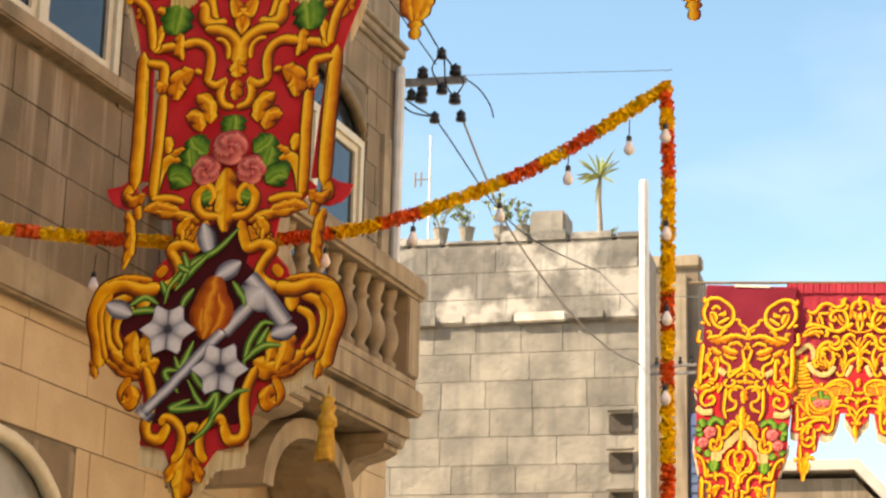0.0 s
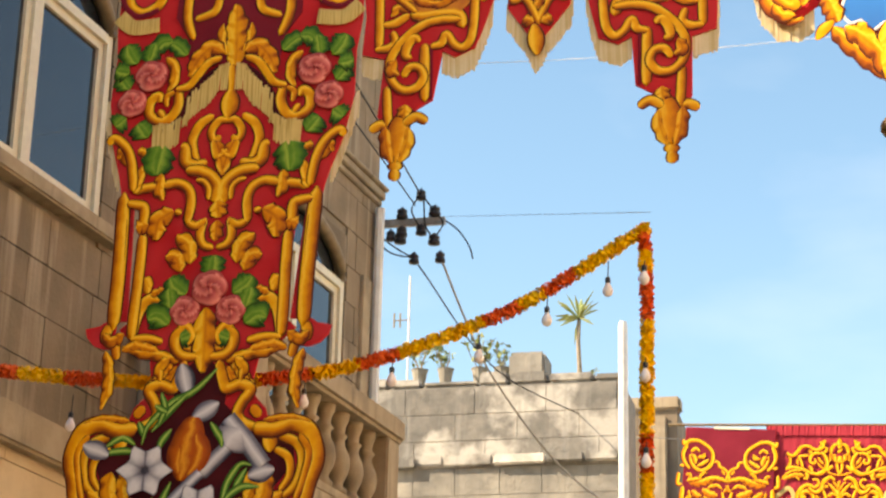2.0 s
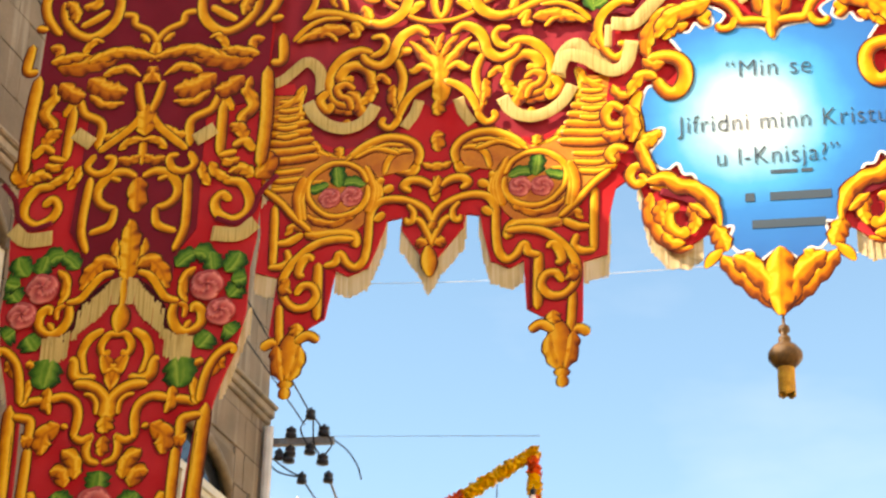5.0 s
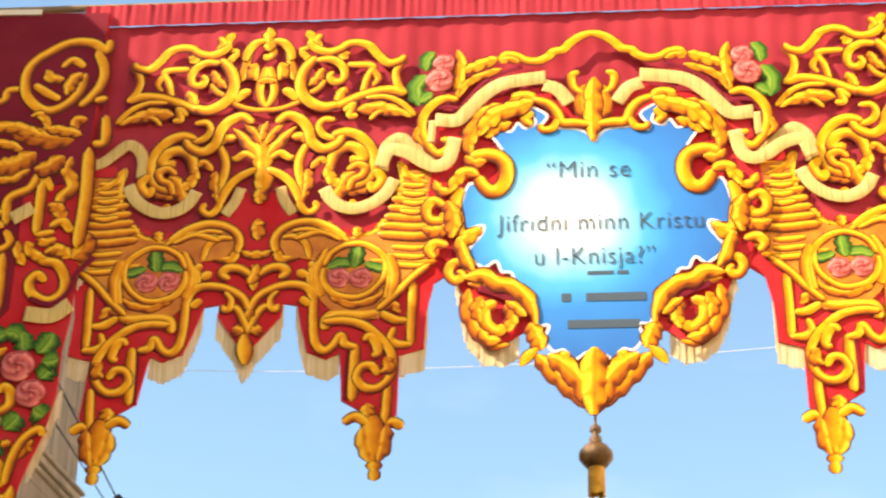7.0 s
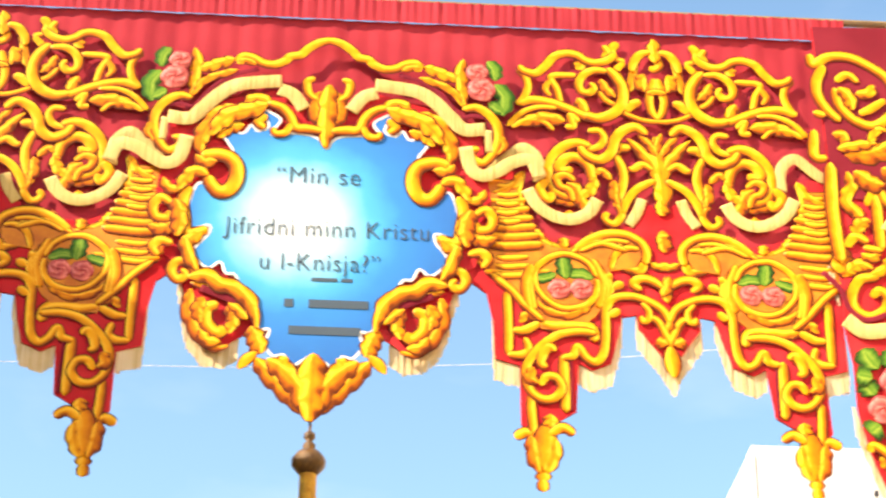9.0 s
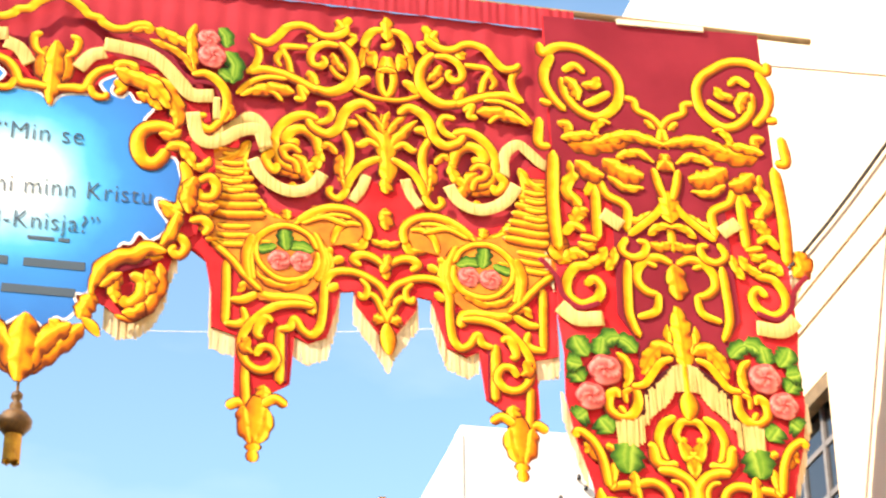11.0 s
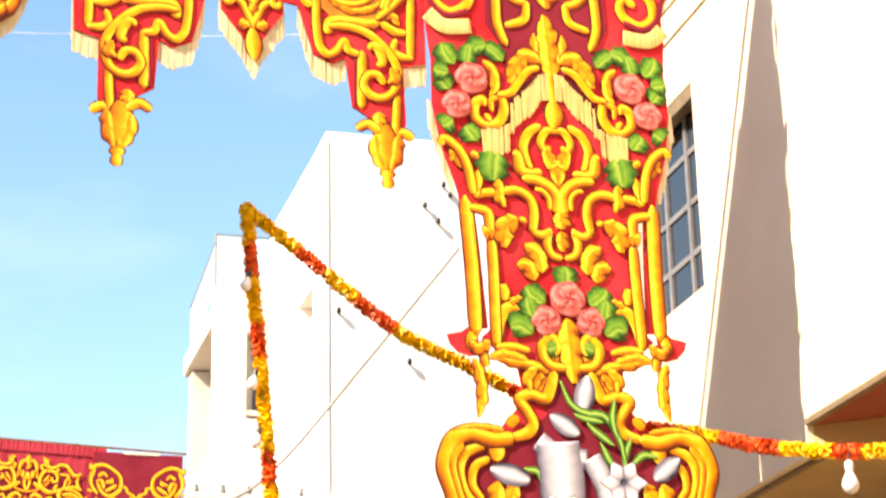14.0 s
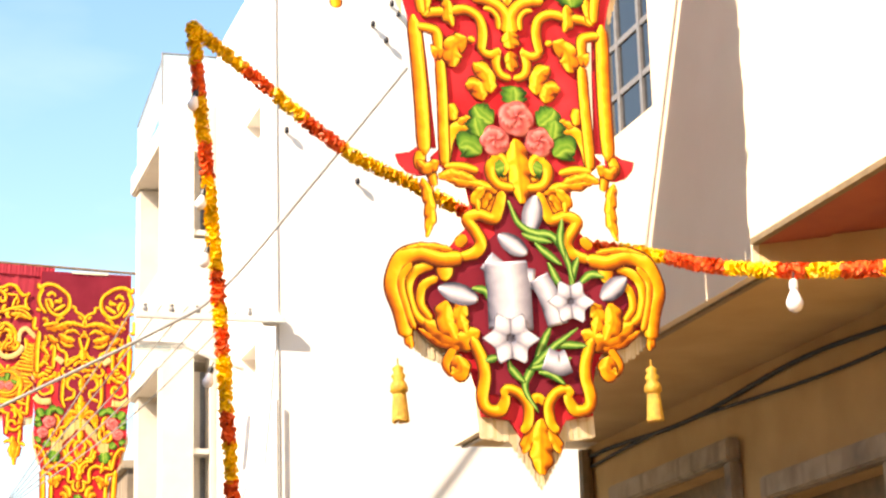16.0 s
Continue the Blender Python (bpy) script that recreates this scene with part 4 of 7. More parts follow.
def rosette(x, z, r, petals, point, dome, shade, sharp=False):
    """A flower head on the cloth: rings of petals in relief."""
    bm = bmesh.new()
    bm.loops.layers.uv.new("UVMap")
    bm.loops.layers.uv.new("Lit")
    uv, lit = bm.loops.layers.uv["UVMap"], bm.loops.layers.uv["Lit"]
    na, nr = 40, 9
    grid, val = [], []
    for i in range(nr + 1):
        q = i / nr
        ring, vs = [], []
        for k in range(na):
            a = 2 * math.pi * k / na
            edge = 1 - point + point * abs(math.cos(petals * a / 2)) ** 0.8
            if sharp:
                edge = 1 - point * abs(math.sin(petals * a / 2)) ** 0.9
            rr = r * q * (edge * q + (1 - q))
            ring.append(bm.verts.new((x + rr * math.cos(a), -dome(q, a) * r - 0.004, z + rr * math.sin(a))))
            vs.append(shade(q, a))
        grid.append(ring)
        val.append(vs)
    for i in range(nr):
        for k in range(na):
            m = (k + 1) % na
            f = bm.faces.new((grid[i][k], grid[i][m], grid[i + 1][m], grid[i + 1][k])) if i else None
            if f is None:
                continue
            f.smooth = True
            for lp, v in zip(f.loops, (val[i][k], val[i][m], val[i + 1][m], val[i + 1][k])):
                lp[uv].uv = (v, 0.5)
                lp[lit].uv = (1.0 if v <= 0 else 0.3, v)
    f = bm.faces.new(grid[1])
    for lp in f.loops:
        lp[uv].uv = (val[0][0], 0.5)
        lp[lit].uv = (0.3, val[0][0])
    return bm


def hanging(points, drop, y=0.014, step=0.0042, seed=1):
    """A fringe of separate threads that hangs from an edge of (x, z)."""
    r = random.Random(seed)
    bm = bmesh.new()
    uv = bm.loops.layers.uv.new("UVMap")
    line = [Vector((*p, 0)) for p in points]
    for a, b in zip(line, line[1:]):
        for k in range(max(1, int(abs(b.x - a.x) / step) + int(abs(b.y - a.y) / 0.05))):
            p = a.lerp(b, (k + r.random()) / max(1, int(abs(b.x - a.x) / step) + int(abs(b.y - a.y) / 0.05)))
            l, w, yy, sway = drop * r.uniform(0.9, 1.04), r.uniform(0.006, 0.009), y + r.uniform(-0.004, 0.004), r.uniform(-0.006, 0.006)
            v = [bm.verts.new(q) for q in ((p.x - w, yy, p.y + 0.03), (p.x + w, yy, p.y + 0.03), (p.x + w * 0.8 + sway, yy, p.y - l), (p.x - w * 0.8 + sway, yy, p.y - l))]
            f = bm.faces.new(v)
            u = r.random()
            for lp in f.loops:
                lp[uv].uv = (u, 0)
    return bm


KIT = {}
KIND = [None]


def kit(name):
    KIND[0] = KIT.setdefault(name, [])


def keep(name, bm, mat, centre=False):
    me = bpy.data.meshes.new(name)
    bm.to_mesh(me)
    bm.free()
    me.materials.append(mat)
    KIND[0].append((name, me, centre))


def s(mat, name, w, pts, **k):
    mid = sum(p[0] for p in pts) / len(pts)
    centre = abs(mid) < (0.05 if KIND[0] is KIT.get("colb") else 0.035) and max(abs(p[0] - mid) for p in pts) < 0.03 and KIND[0] is not KIT.get("inL") and KIND[0] is not KIT.get("inR")
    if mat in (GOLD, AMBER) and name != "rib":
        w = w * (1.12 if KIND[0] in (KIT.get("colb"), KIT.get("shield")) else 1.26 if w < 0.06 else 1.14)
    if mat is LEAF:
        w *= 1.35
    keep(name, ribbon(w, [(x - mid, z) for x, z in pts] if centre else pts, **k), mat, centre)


def plaque(name, mat, outline):
    keep(name, slab(outline, -0.002, 0.009), mat)


def swag(pts, drop, seed):
    keep("fringe_swag", hanging(pts, drop, -0.003, 0.006, seed), FRINGE)


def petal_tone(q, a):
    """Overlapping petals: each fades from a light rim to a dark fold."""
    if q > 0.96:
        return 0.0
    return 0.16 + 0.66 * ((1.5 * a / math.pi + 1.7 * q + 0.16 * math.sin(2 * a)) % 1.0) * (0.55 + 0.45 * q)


def rose(x, z, r):
    centre = abs(x) < 0.045
    keep("rose", rosette(0 if centre else x, z, r * 1.08, 5, 0.09, lambda q, a: 0.16 * math.sqrt(max(0, 1 - q * q)) + 0.03 * math.sin(5 * a + 3 * q), petal_tone), ROSE, centre)


def lily(x, z, r):
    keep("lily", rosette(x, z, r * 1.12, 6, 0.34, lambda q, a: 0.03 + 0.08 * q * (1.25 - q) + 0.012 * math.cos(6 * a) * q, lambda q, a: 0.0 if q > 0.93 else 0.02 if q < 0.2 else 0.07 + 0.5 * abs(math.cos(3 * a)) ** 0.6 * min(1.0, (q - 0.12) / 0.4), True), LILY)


def bud(x, z, r, h=0.1, turn=0.0):
    d = Vector((math.sin(turn), math.cos(turn))) * h
    keep("bud", ribbon(2 * r, [(x - d.x, z - d.y), (x, z), (x + d.x, z + d.y)], leaf=1), LILY)


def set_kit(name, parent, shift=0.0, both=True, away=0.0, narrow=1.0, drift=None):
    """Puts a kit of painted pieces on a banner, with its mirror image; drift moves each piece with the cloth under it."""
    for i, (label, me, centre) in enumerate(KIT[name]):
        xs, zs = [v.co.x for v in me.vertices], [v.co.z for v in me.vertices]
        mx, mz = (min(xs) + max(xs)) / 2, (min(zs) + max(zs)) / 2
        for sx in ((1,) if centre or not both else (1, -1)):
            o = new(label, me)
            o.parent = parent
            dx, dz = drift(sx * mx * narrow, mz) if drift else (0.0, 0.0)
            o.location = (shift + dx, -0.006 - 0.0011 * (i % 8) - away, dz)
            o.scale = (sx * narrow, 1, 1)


def clamp(v):
    return max(0.0, min(1.0, v))


def bay_drift(side):
    """The outer lappet of each bay is pulled towards its column."""
    def f(x, z):
        low, out = clamp((7.0 - z) / 0.9), clamp(0.5 + side * x / 1.36)
        return -0.012 + side * (0.10 if side < 0 else 0.058) * low * out, 0.03 * low * (abs(x) > 0.3)
    return f


def heart_drift(x, z):
    return -0.018 - 0.028 * clamp((7.2 - z) / 0.8), 0.0


def col_drift(side):
    """The columns hang a little out of true."""
    def f(x, z):
        if side > 0:
            return -0.052 + 0.02 * x, 0.0
        return -0.013 - 0.022 * clamp((6.8 - z) / 2.0) + 0.045 * x, 0.0
    return f


def shield_drift(side):
    def f(x, z):
        top = col_drift(side)(0, z)[0]
        if side > 0:
            return top + 0.02 * clamp((4.2 - z) / 0.8), 0.0
        return top - 0.115 * clamp((4.25 - z) / 0.95), 0.0
    return f


def drifted(pts, f):
    return [(x + f(x, z)[0], z + f(x, z)[1]) for x, z in pts]


def text_part(body, x, z, size, parent, y=-0.034, squeeze=1.0):
    cu = bpy.data.curves.new("lettering", "FONT")
    cu.body, cu.size, cu.extrude = body, size, 0.0015
    cu.space_character, cu.offset = 1.08, -0.0025
    ob = new("lettering", cu)
    me = bpy.data.meshes.new_from_object(ob)
    bpy.data.objects.remove(ob)
    me.materials.append(INK)
    o = new("lettering", me)
    o.parent = parent
    o.matrix_basis = pose(x, y, z, 90, 0, 0) @ Matrix.Diagonal((squeeze, 1, 1, 1))
    return o


def pleats(x0, x1, z0, z1, y, depth, folds, seed, nx=260):
    """Hanging cloth with uneven folds."""
    r = random.Random(seed)
    ph = [(r.uniform(0.5, 2.2) * folds, r.uniform(0, 6.3), r.uniform(0.4, 1)) for _ in range(4)]
    bm = bmesh.new()
    cols = []
    for i in range(nx + 1):
        x = x0 + (x1 - x0) * i / nx
        w = sum(a * math.sin(f * x + p) for f, p, a in ph) / 2.5
        col = []
        for j in range(5):
            t = j / 4
            col.append(bm.verts.new((x, y + depth * w * (0.35 + 0.65 * t), z0 + (z1 - z0) * t)))
        cols.append(col)
    for p, q in zip(cols, cols[1:]):
        for j in range(4):
            bm.faces.new((p[j], q[j], q[j + 1], p[j + 1])).smooth = True
    return bm


# strokes of the bay beside the heart, about its middle

kit("bay")
s(AMBER, "rib", 0.047, [(0.774, 7.548), (0.857, 7.531), (0.979, 7.541)])
s(AMBER, "rib", 0.047, [(0.771, 7.490), (0.858, 7.474), (0.980, 7.484)])
s(AMBER, "rib", 0.047, [(0.753, 7.434), (0.860, 7.417), (0.981, 7.427)])
s(AMBER, "rib", 0.047, [(0.734, 7.378), (0.861, 7.361), (0.982, 7.371)])
s(AMBER, "rib", 0.047, [(0.716, 7.322), (0.862, 7.305), (0.983, 7.315)])
s(AMBER, "rib", 0.047, [(0.698, 7.267), (0.863, 7.249), (0.984, 7.259)])
s(AMBER, "rib", 0.047, [(0.680, 7.211), (0.864, 7.193), (0.985, 7.203)])
s(AMBER, "rib", 0.047, [(0.662, 7.156), (0.866, 7.137), (0.986, 7.147)])
s(AMBER, "rib", 0.047, [(0.645, 7.101), (0.867, 7.082), (0.987, 7.092)])
s(AMBER, "rib", 0.047, [(0.627, 7.047), (0.868, 7.027), (0.988, 7.037)])
s(AMBER, "rib", 0.047, [(0.609, 6.992), (0.869, 6.972), (0.989, 6.982)])
s(AMBER, "rib", 0.047, [(0.354, 7.014), (0.310, 6.906), (0.345, 6.775)])
s(AMBER, "rib", 0.047, [(0.376, 7.045), (0.329, 6.914), (0.360, 6.775)])
s(AMBER, "rib", 0.047, [(0.398, 7.075), (0.348, 6.923), (0.376, 6.775)])
s(AMBER, "rib", 0.047, [(0.703, 7.027), (0.746, 6.895), (0.721, 6.745)])
s(AMBER, "rib", 0.047, [(0.730, 7.027), (0.765, 6.895), (0.744, 6.744)])
s(AMBER, "rib", 0.047, [(0.758, 7.026), (0.784, 6.894), (0.767, 6.744)])
plaque("gold_wing", WINGGOLD, [(0.782, 7.556), (0.795, 7.304), (0.729, 7.212), (0.616, 7.146), (0.434, 7.120), (0.315, 7.023), (0.309, 6.856), (0.382, 6.735), (0.465, 6.659), (0.679, 6.639), (0.782, 6.770), (0.911, 6.962), (1.084, 7.064), (1.123, 7.217), (1.092, 7.547)])
plaque("gold_wing", WINGGOLD, [(-0.538, 7.121), (-0.401, 7.245), (-0.256, 7.271), (-0.145, 7.200), (-0.114, 7.124), (-0.161, 7.036), (-0.291, 7.010), (-0.355, 6.982), (-0.426, 7.043)])
s(GOLD, "rib", 0.035, [(0.793, 7.524), (0.859, 7.513), (0.916, 7.520)])
s(GOLD, "rib", 0.035, [(0.794, 7.467), (0.860, 7.456), (0.917, 7.463)])
s(GOLD, "rib", 0.035, [(0.795, 7.410), (0.861, 7.399), (0.918, 7.407)])
s(GOLD, "rib", 0.035, [(0.797, 7.354), (0.862, 7.342), (0.920, 7.350)])
s(GOLD, "rib", 0.035, [(0.786, 7.298), (0.864, 7.286), (0.921, 7.294)])
s(GOLD, "rib", 0.035, [(0.775, 7.242), (0.865, 7.230), (0.922, 7.238)])
s(GOLD, "rib", 0.035, [(0.764, 7.186), (0.866, 7.174), (0.923, 7.182)])
s(GOLD, "rib", 0.035, [(0.753, 7.131), (0.867, 7.119), (0.924, 7.127)])
s(GOLD, "rib", 0.035, [(0.743, 7.076), (0.868, 7.064), (0.925, 7.071)])
s(GOLD, "rib", 0.035, [(0.732, 7.022), (0.870, 7.009), (0.926, 7.016)])
s(GOLD, "rib", 0.035, [(0.721, 6.967), (0.871, 6.954), (0.927, 6.962)])
s(GOLD, "rib", 0.031, [(-0.511, 7.112), (-0.383, 7.184), (-0.223, 7.165)])
s(GOLD, "rib", 0.031, [(-0.466, 7.123), (-0.343, 7.174), (-0.210, 7.137)])
s(GOLD, "rib", 0.031, [(-0.422, 7.134), (-0.302, 7.164), (-0.198, 7.110)])
s(GOLD, "rib", 0.031, [(-0.378, 7.145), (-0.262, 7.154), (-0.186, 7.083)])
plaque("basket", WINGGOLD, [(0.389, 6.877), (0.484, 6.852), (0.579, 6.844), (0.672, 6.850), (0.739, 6.876), (0.717, 6.798), (0.583, 6.727), (0.445, 6.775)])
s(WINE, "dark_band", 0.027, [(0.302, 6.943), (0.337, 6.877), (0.335, 6.806)], flat=1)
s(AMBER, "scroll", 0.067, [(0.523, 7.957), (0.651, 7.974), (0.796, 7.929)], lobes=3)
s(GOLD, "scroll", 0.024, [(0.595, 7.893), (0.651, 7.947), (0.748, 7.954), (0.832, 7.905)])
s(GOLD, "scroll", 0.061, [(0.002, 8.375), (-0.002, 8.462), (-0.009, 8.541)], lobes=2)
s(GOLD, "scroll", 0.037, [(0.022, 8.452), (0.082, 8.434), (0.124, 8.376), (0.140, 8.313)])
s(AMBER, "scroll", 0.037, [(0.089, 8.417), (0.125, 8.345), (0.135, 8.267), (0.151, 8.204), (0.192, 8.156)], lobes=2)
s(GOLD, "scroll", 0.037, [(0.007, 8.422), (0.022, 8.366), (-0.006, 8.336), (-0.030, 8.357)])
s(GOLD, "scroll", 0.052, [(0.068, 8.301), (0.087, 8.246), (0.066, 8.185)], lobes=2)
s(GOLD, "scroll", 0.034, [(0.010, 8.273), (0.030, 8.191), (0.043, 8.114), (0.027, 8.038), (-0.010, 7.990)])
s(AMBER, "scroll", 0.024, [(-0.009, 7.979), (0.069, 7.983), (0.149, 8.009), (0.222, 8.051)])
s(GOLD, "scroll", 0.046, [(0.092, 8.111), (0.139, 8.090), (0.183, 8.046)])
s(AMBER, "scroll", 0.027, [(-0.054, 8.168), (-0.012, 8.182), (0.035, 8.164)])
s(GOLD, "scroll", 0.037, [(0.224, 8.434), (0.275, 8.384), (0.342, 8.361), (0.407, 8.377), (0.452, 8.410), (0.517, 8.418), (0.584, 8.392), (0.634, 8.327), (0.694, 8.273), (0.762, 8.289), (0.787, 8.323)])
s(GOLD, "scroll", 0.043, [(0.211, 8.513), (0.249, 8.464), (0.238, 8.418)])
s(GOLD, "scroll", 0.040, [(0.298, 8.489), (0.273, 8.443), (0.298, 8.391)])
s(GOLD, "scroll", 0.031, [(0.173, 8.382), (0.222, 8.395), (0.264, 8.424)])
s(GOLD, "scroll", 0.031, [(0.177, 8.378), (0.218, 8.333), (0.253, 8.284)])
s(GOLD, "scroll", 0.052, [(0.435, 8.423), (0.427, 8.365), (0.451, 8.313)], lobes=2)
s(GOLD, "scroll", 0.031, [(0.801, 8.299), (0.753, 8.251), (0.737, 8.182), (0.761, 8.105), (0.804, 8.057)])
s(GOLD, "scroll", 0.046, [(0.277, 8.330), (0.227, 8.270), (0.197, 8.202), (0.193, 8.125), (0.222, 8.055), (0.279, 8.007), (0.344, 7.988), (0.415, 8.008)])
s(GOLD, "scroll", 0.034, [(0.278, 8.306), (0.357, 8.310), (0.416, 8.276), (0.444, 8.220), (0.433, 8.167), (0.388, 8.154), (0.360, 8.190), (0.379, 8.224)])
s(AMBER, "scroll", 0.043, [(0.319, 8.258), (0.295, 8.197), (0.238, 8.138)], lobes=3)
s(AMBER, "scroll", 0.027, [(0.335, 8.172), (0.291, 8.113), (0.227, 8.078)])
s(GOLD, "scroll", 0.031, [(0.456, 8.274), (0.521, 8.270), (0.580, 8.267), (0.606, 8.243), (0.575, 8.183), (0.558, 8.107), (0.546, 8.039)])
s(AMBER, "scroll", 0.027, [(0.607, 8.235), (0.637, 8.172), (0.609, 8.124)])
s(GOLD, "scroll", 0.049, [(0.454, 8.120), (0.429, 8.068), (0.405, 8.016)], lobes=2)
s(GOLD, "scroll", 0.040, [(0.328, 7.978), (0.424, 8.003), (0.520, 8.048), (0.616, 8.081), (0.713, 8.092), (0.801, 8.061)])
s(GOLD, "scroll", 0.024, [(0.569, 8.042), (0.682, 8.044), (0.779, 7.998), (0.857, 7.911)])
s(GOLD, "scroll", 0.037, [(0.449, 7.953), (0.496, 7.996), (0.485, 7.929), (0.530, 7.919)])
s(GOLD, "scroll", 0.092, [(0.004, 7.426), (-0.003, 7.572), (-0.018, 7.757), (-0.030, 7.878)], lobes=3)
s(GOLD, "scroll", 0.046, [(0.022, 7.578), (0.039, 7.695), (0.094, 7.767), (0.152, 7.839), (0.181, 7.860)], lobes=3)
s(GOLD, "scroll", 0.034, [(0.038, 7.658), (0.097, 7.693), (0.153, 7.661), (0.175, 7.674)])
s(AMBER, "scroll", 0.034, [(0.014, 7.749), (0.050, 7.822), (0.112, 7.886)], lobes=2)
s(AMBER, "scroll", 0.034, [(-0.003, 7.772), (0.010, 7.846), (0.030, 7.901)], lobes=2)
s(GOLD, "scroll", 0.052, [(-0.011, 7.470), (-0.006, 7.368)], lobes=2)
s(GOLD, "scroll", 0.034, [(0.028, 7.593), (0.133, 7.533), (0.193, 7.454), (0.222, 7.373)])
s(GOLD, "scroll", 0.043, [(0.066, 7.888), (0.129, 7.938), (0.208, 7.904), (0.252, 7.838), (0.275, 7.759), (0.340, 7.711), (0.416, 7.741), (0.453, 7.795)])
s(GOLD, "scroll", 0.046, [(0.161, 7.798), (0.222, 7.799), (0.275, 7.752)])
s(GOLD, "scroll", 0.031, [(0.402, 7.903), (0.337, 7.906), (0.310, 7.862), (0.334, 7.808), (0.392, 7.783), (0.450, 7.803)])
s(GOLD, "scroll", 0.043, [(0.386, 7.799), (0.462, 7.821), (0.543, 7.791), (0.609, 7.710), (0.633, 7.617), (0.613, 7.527), (0.560, 7.482), (0.485, 7.456)])
s(GOLD, "scroll", 0.046, [(0.380, 7.577), (0.402, 7.672), (0.465, 7.724), (0.535, 7.710), (0.569, 7.649), (0.537, 7.625), (0.495, 7.653)])
s(AMBER, "scroll", 0.061, [(0.526, 7.556), (0.477, 7.514), (0.447, 7.443), (0.412, 7.365)], lobes=4)
s(GOLD, "scroll", 0.049, [(0.366, 7.600), (0.394, 7.518), (0.447, 7.465)], lobes=3)
s(AMBER, "scroll", 0.034, [(0.482, 7.565), (0.532, 7.603), (0.583, 7.579), (0.565, 7.529), (0.515, 7.505), (0.492, 7.434)])
s(GOLD, "scroll", 0.043, [(0.634, 7.566), (0.679, 7.506), (0.637, 7.442), (0.604, 7.487)])
s(AMBER, "scroll", 0.040, [(0.467, 7.420), (0.567, 7.445), (0.652, 7.456)], lobes=3)
s(GOLD, "scroll", 0.046, [(0.515, 7.382), (0.527, 7.288)], lobes=2)
s(GOLD, "scroll", 0.037, [(0.436, 7.378), (0.476, 7.326), (0.523, 7.332)], lobes=2)
s(GOLD, "scroll", 0.037, [(0.252, 7.753), (0.214, 7.665), (0.208, 7.581), (0.233, 7.488), (0.259, 7.408)])
s(AMBER, "scroll", 0.034, [(0.278, 7.582), (0.324, 7.638), (0.372, 7.621)], lobes=2)
s(GOLD, "scroll", 0.031, [(0.251, 7.430), (0.225, 7.362), (0.272, 7.303), (0.321, 7.333), (0.304, 7.377)])
s(AMBER, "scroll", 0.040, [(0.258, 7.582), (0.268, 7.505), (0.248, 7.430)], lobes=2)
s(FRINGE, "fringe_swag", 0.073, [(0.358, 7.454), (0.399, 7.380), (0.460, 7.334), (0.539, 7.320), (0.626, 7.349), (0.700, 7.410), (0.749, 7.502)], flat=1)
s(FRINGE, "fringe_swag", 0.061, [(0.110, 7.472), (0.139, 7.384), (0.193, 7.302)], flat=1)
s(FRINGE, "fringe_swag", 0.067, [(0.678, 7.553), (0.679, 7.667), (0.713, 7.739), (0.773, 7.773), (0.841, 7.718), (0.917, 7.656), (1.037, 7.628)], flat=1)
s(GOLD, "scroll", 0.027, [(0.769, 7.618), (0.796, 7.500), (0.782, 7.393), (0.743, 7.287), (0.692, 7.200), (0.612, 7.150)])
s(GOLD, "scroll", 0.034, [(0.772, 7.618), (0.834, 7.521), (0.938, 7.473)], lobes=2)
s(GOLD, "scroll", 0.037, [(0.667, 7.190), (0.716, 7.249)], lobes=2)
s(GOLD, "scroll", 0.027, [(0.298, 7.015), (0.270, 7.107), (0.205, 7.152), (0.136, 7.148)])
s(GOLD, "scroll", 0.037, [(0.109, 7.057), (0.099, 7.135), (0.134, 7.197), (0.211, 7.237), (0.306, 7.240), (0.401, 7.201), (0.494, 7.130)])
s(GOLD, "scroll", 0.021, [(0.191, 7.188), (0.291, 7.195), (0.393, 7.155)])
s(AMBER, "scroll", 0.021, [(0.224, 7.158), (0.324, 7.154), (0.425, 7.119)])
s(GOLD, "scroll", 0.021, [(0.275, 7.121), (0.357, 7.118), (0.451, 7.096)])
s(GOLD, "scroll", 0.040, [(0.098, 7.085), (0.132, 7.028), (0.185, 7.022), (0.240, 7.052), (0.278, 7.043)], lobes=2)
s(GOLD, "scroll", 0.046, [(0.290, 6.983), (0.344, 6.959)])
s(GOLD, "scroll", 0.046, [(0.232, 6.937), (0.289, 6.907)])
s(AMBER, "scroll", 0.037, [(0.389, 6.825), (0.481, 6.743), (0.571, 6.722), (0.675, 6.761), (0.735, 6.836)], lobes=4)
s(GOLD, "scroll", 0.027, [(0.378, 6.965), (0.421, 7.045), (0.498, 7.091), (0.591, 7.094), (0.676, 7.042), (0.717, 6.977), (0.704, 6.880), (0.630, 6.794), (0.540, 6.766), (0.433, 6.795), (0.380, 6.875), (0.379, 6.954)])
s(GOLD, "scroll", 0.043, [(0.550, 7.138), (0.557, 7.202)], lobes=2)
s(GOLD, "scroll", 0.024, [(0.481, 7.123), (0.556, 7.138), (0.636, 7.170), (0.703, 7.231), (0.765, 7.264)])
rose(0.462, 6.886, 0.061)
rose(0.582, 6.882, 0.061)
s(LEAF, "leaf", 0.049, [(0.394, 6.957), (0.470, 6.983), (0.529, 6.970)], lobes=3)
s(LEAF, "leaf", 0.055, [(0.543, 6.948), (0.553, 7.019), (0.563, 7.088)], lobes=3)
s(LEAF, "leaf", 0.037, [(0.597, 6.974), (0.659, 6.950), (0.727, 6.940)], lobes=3)
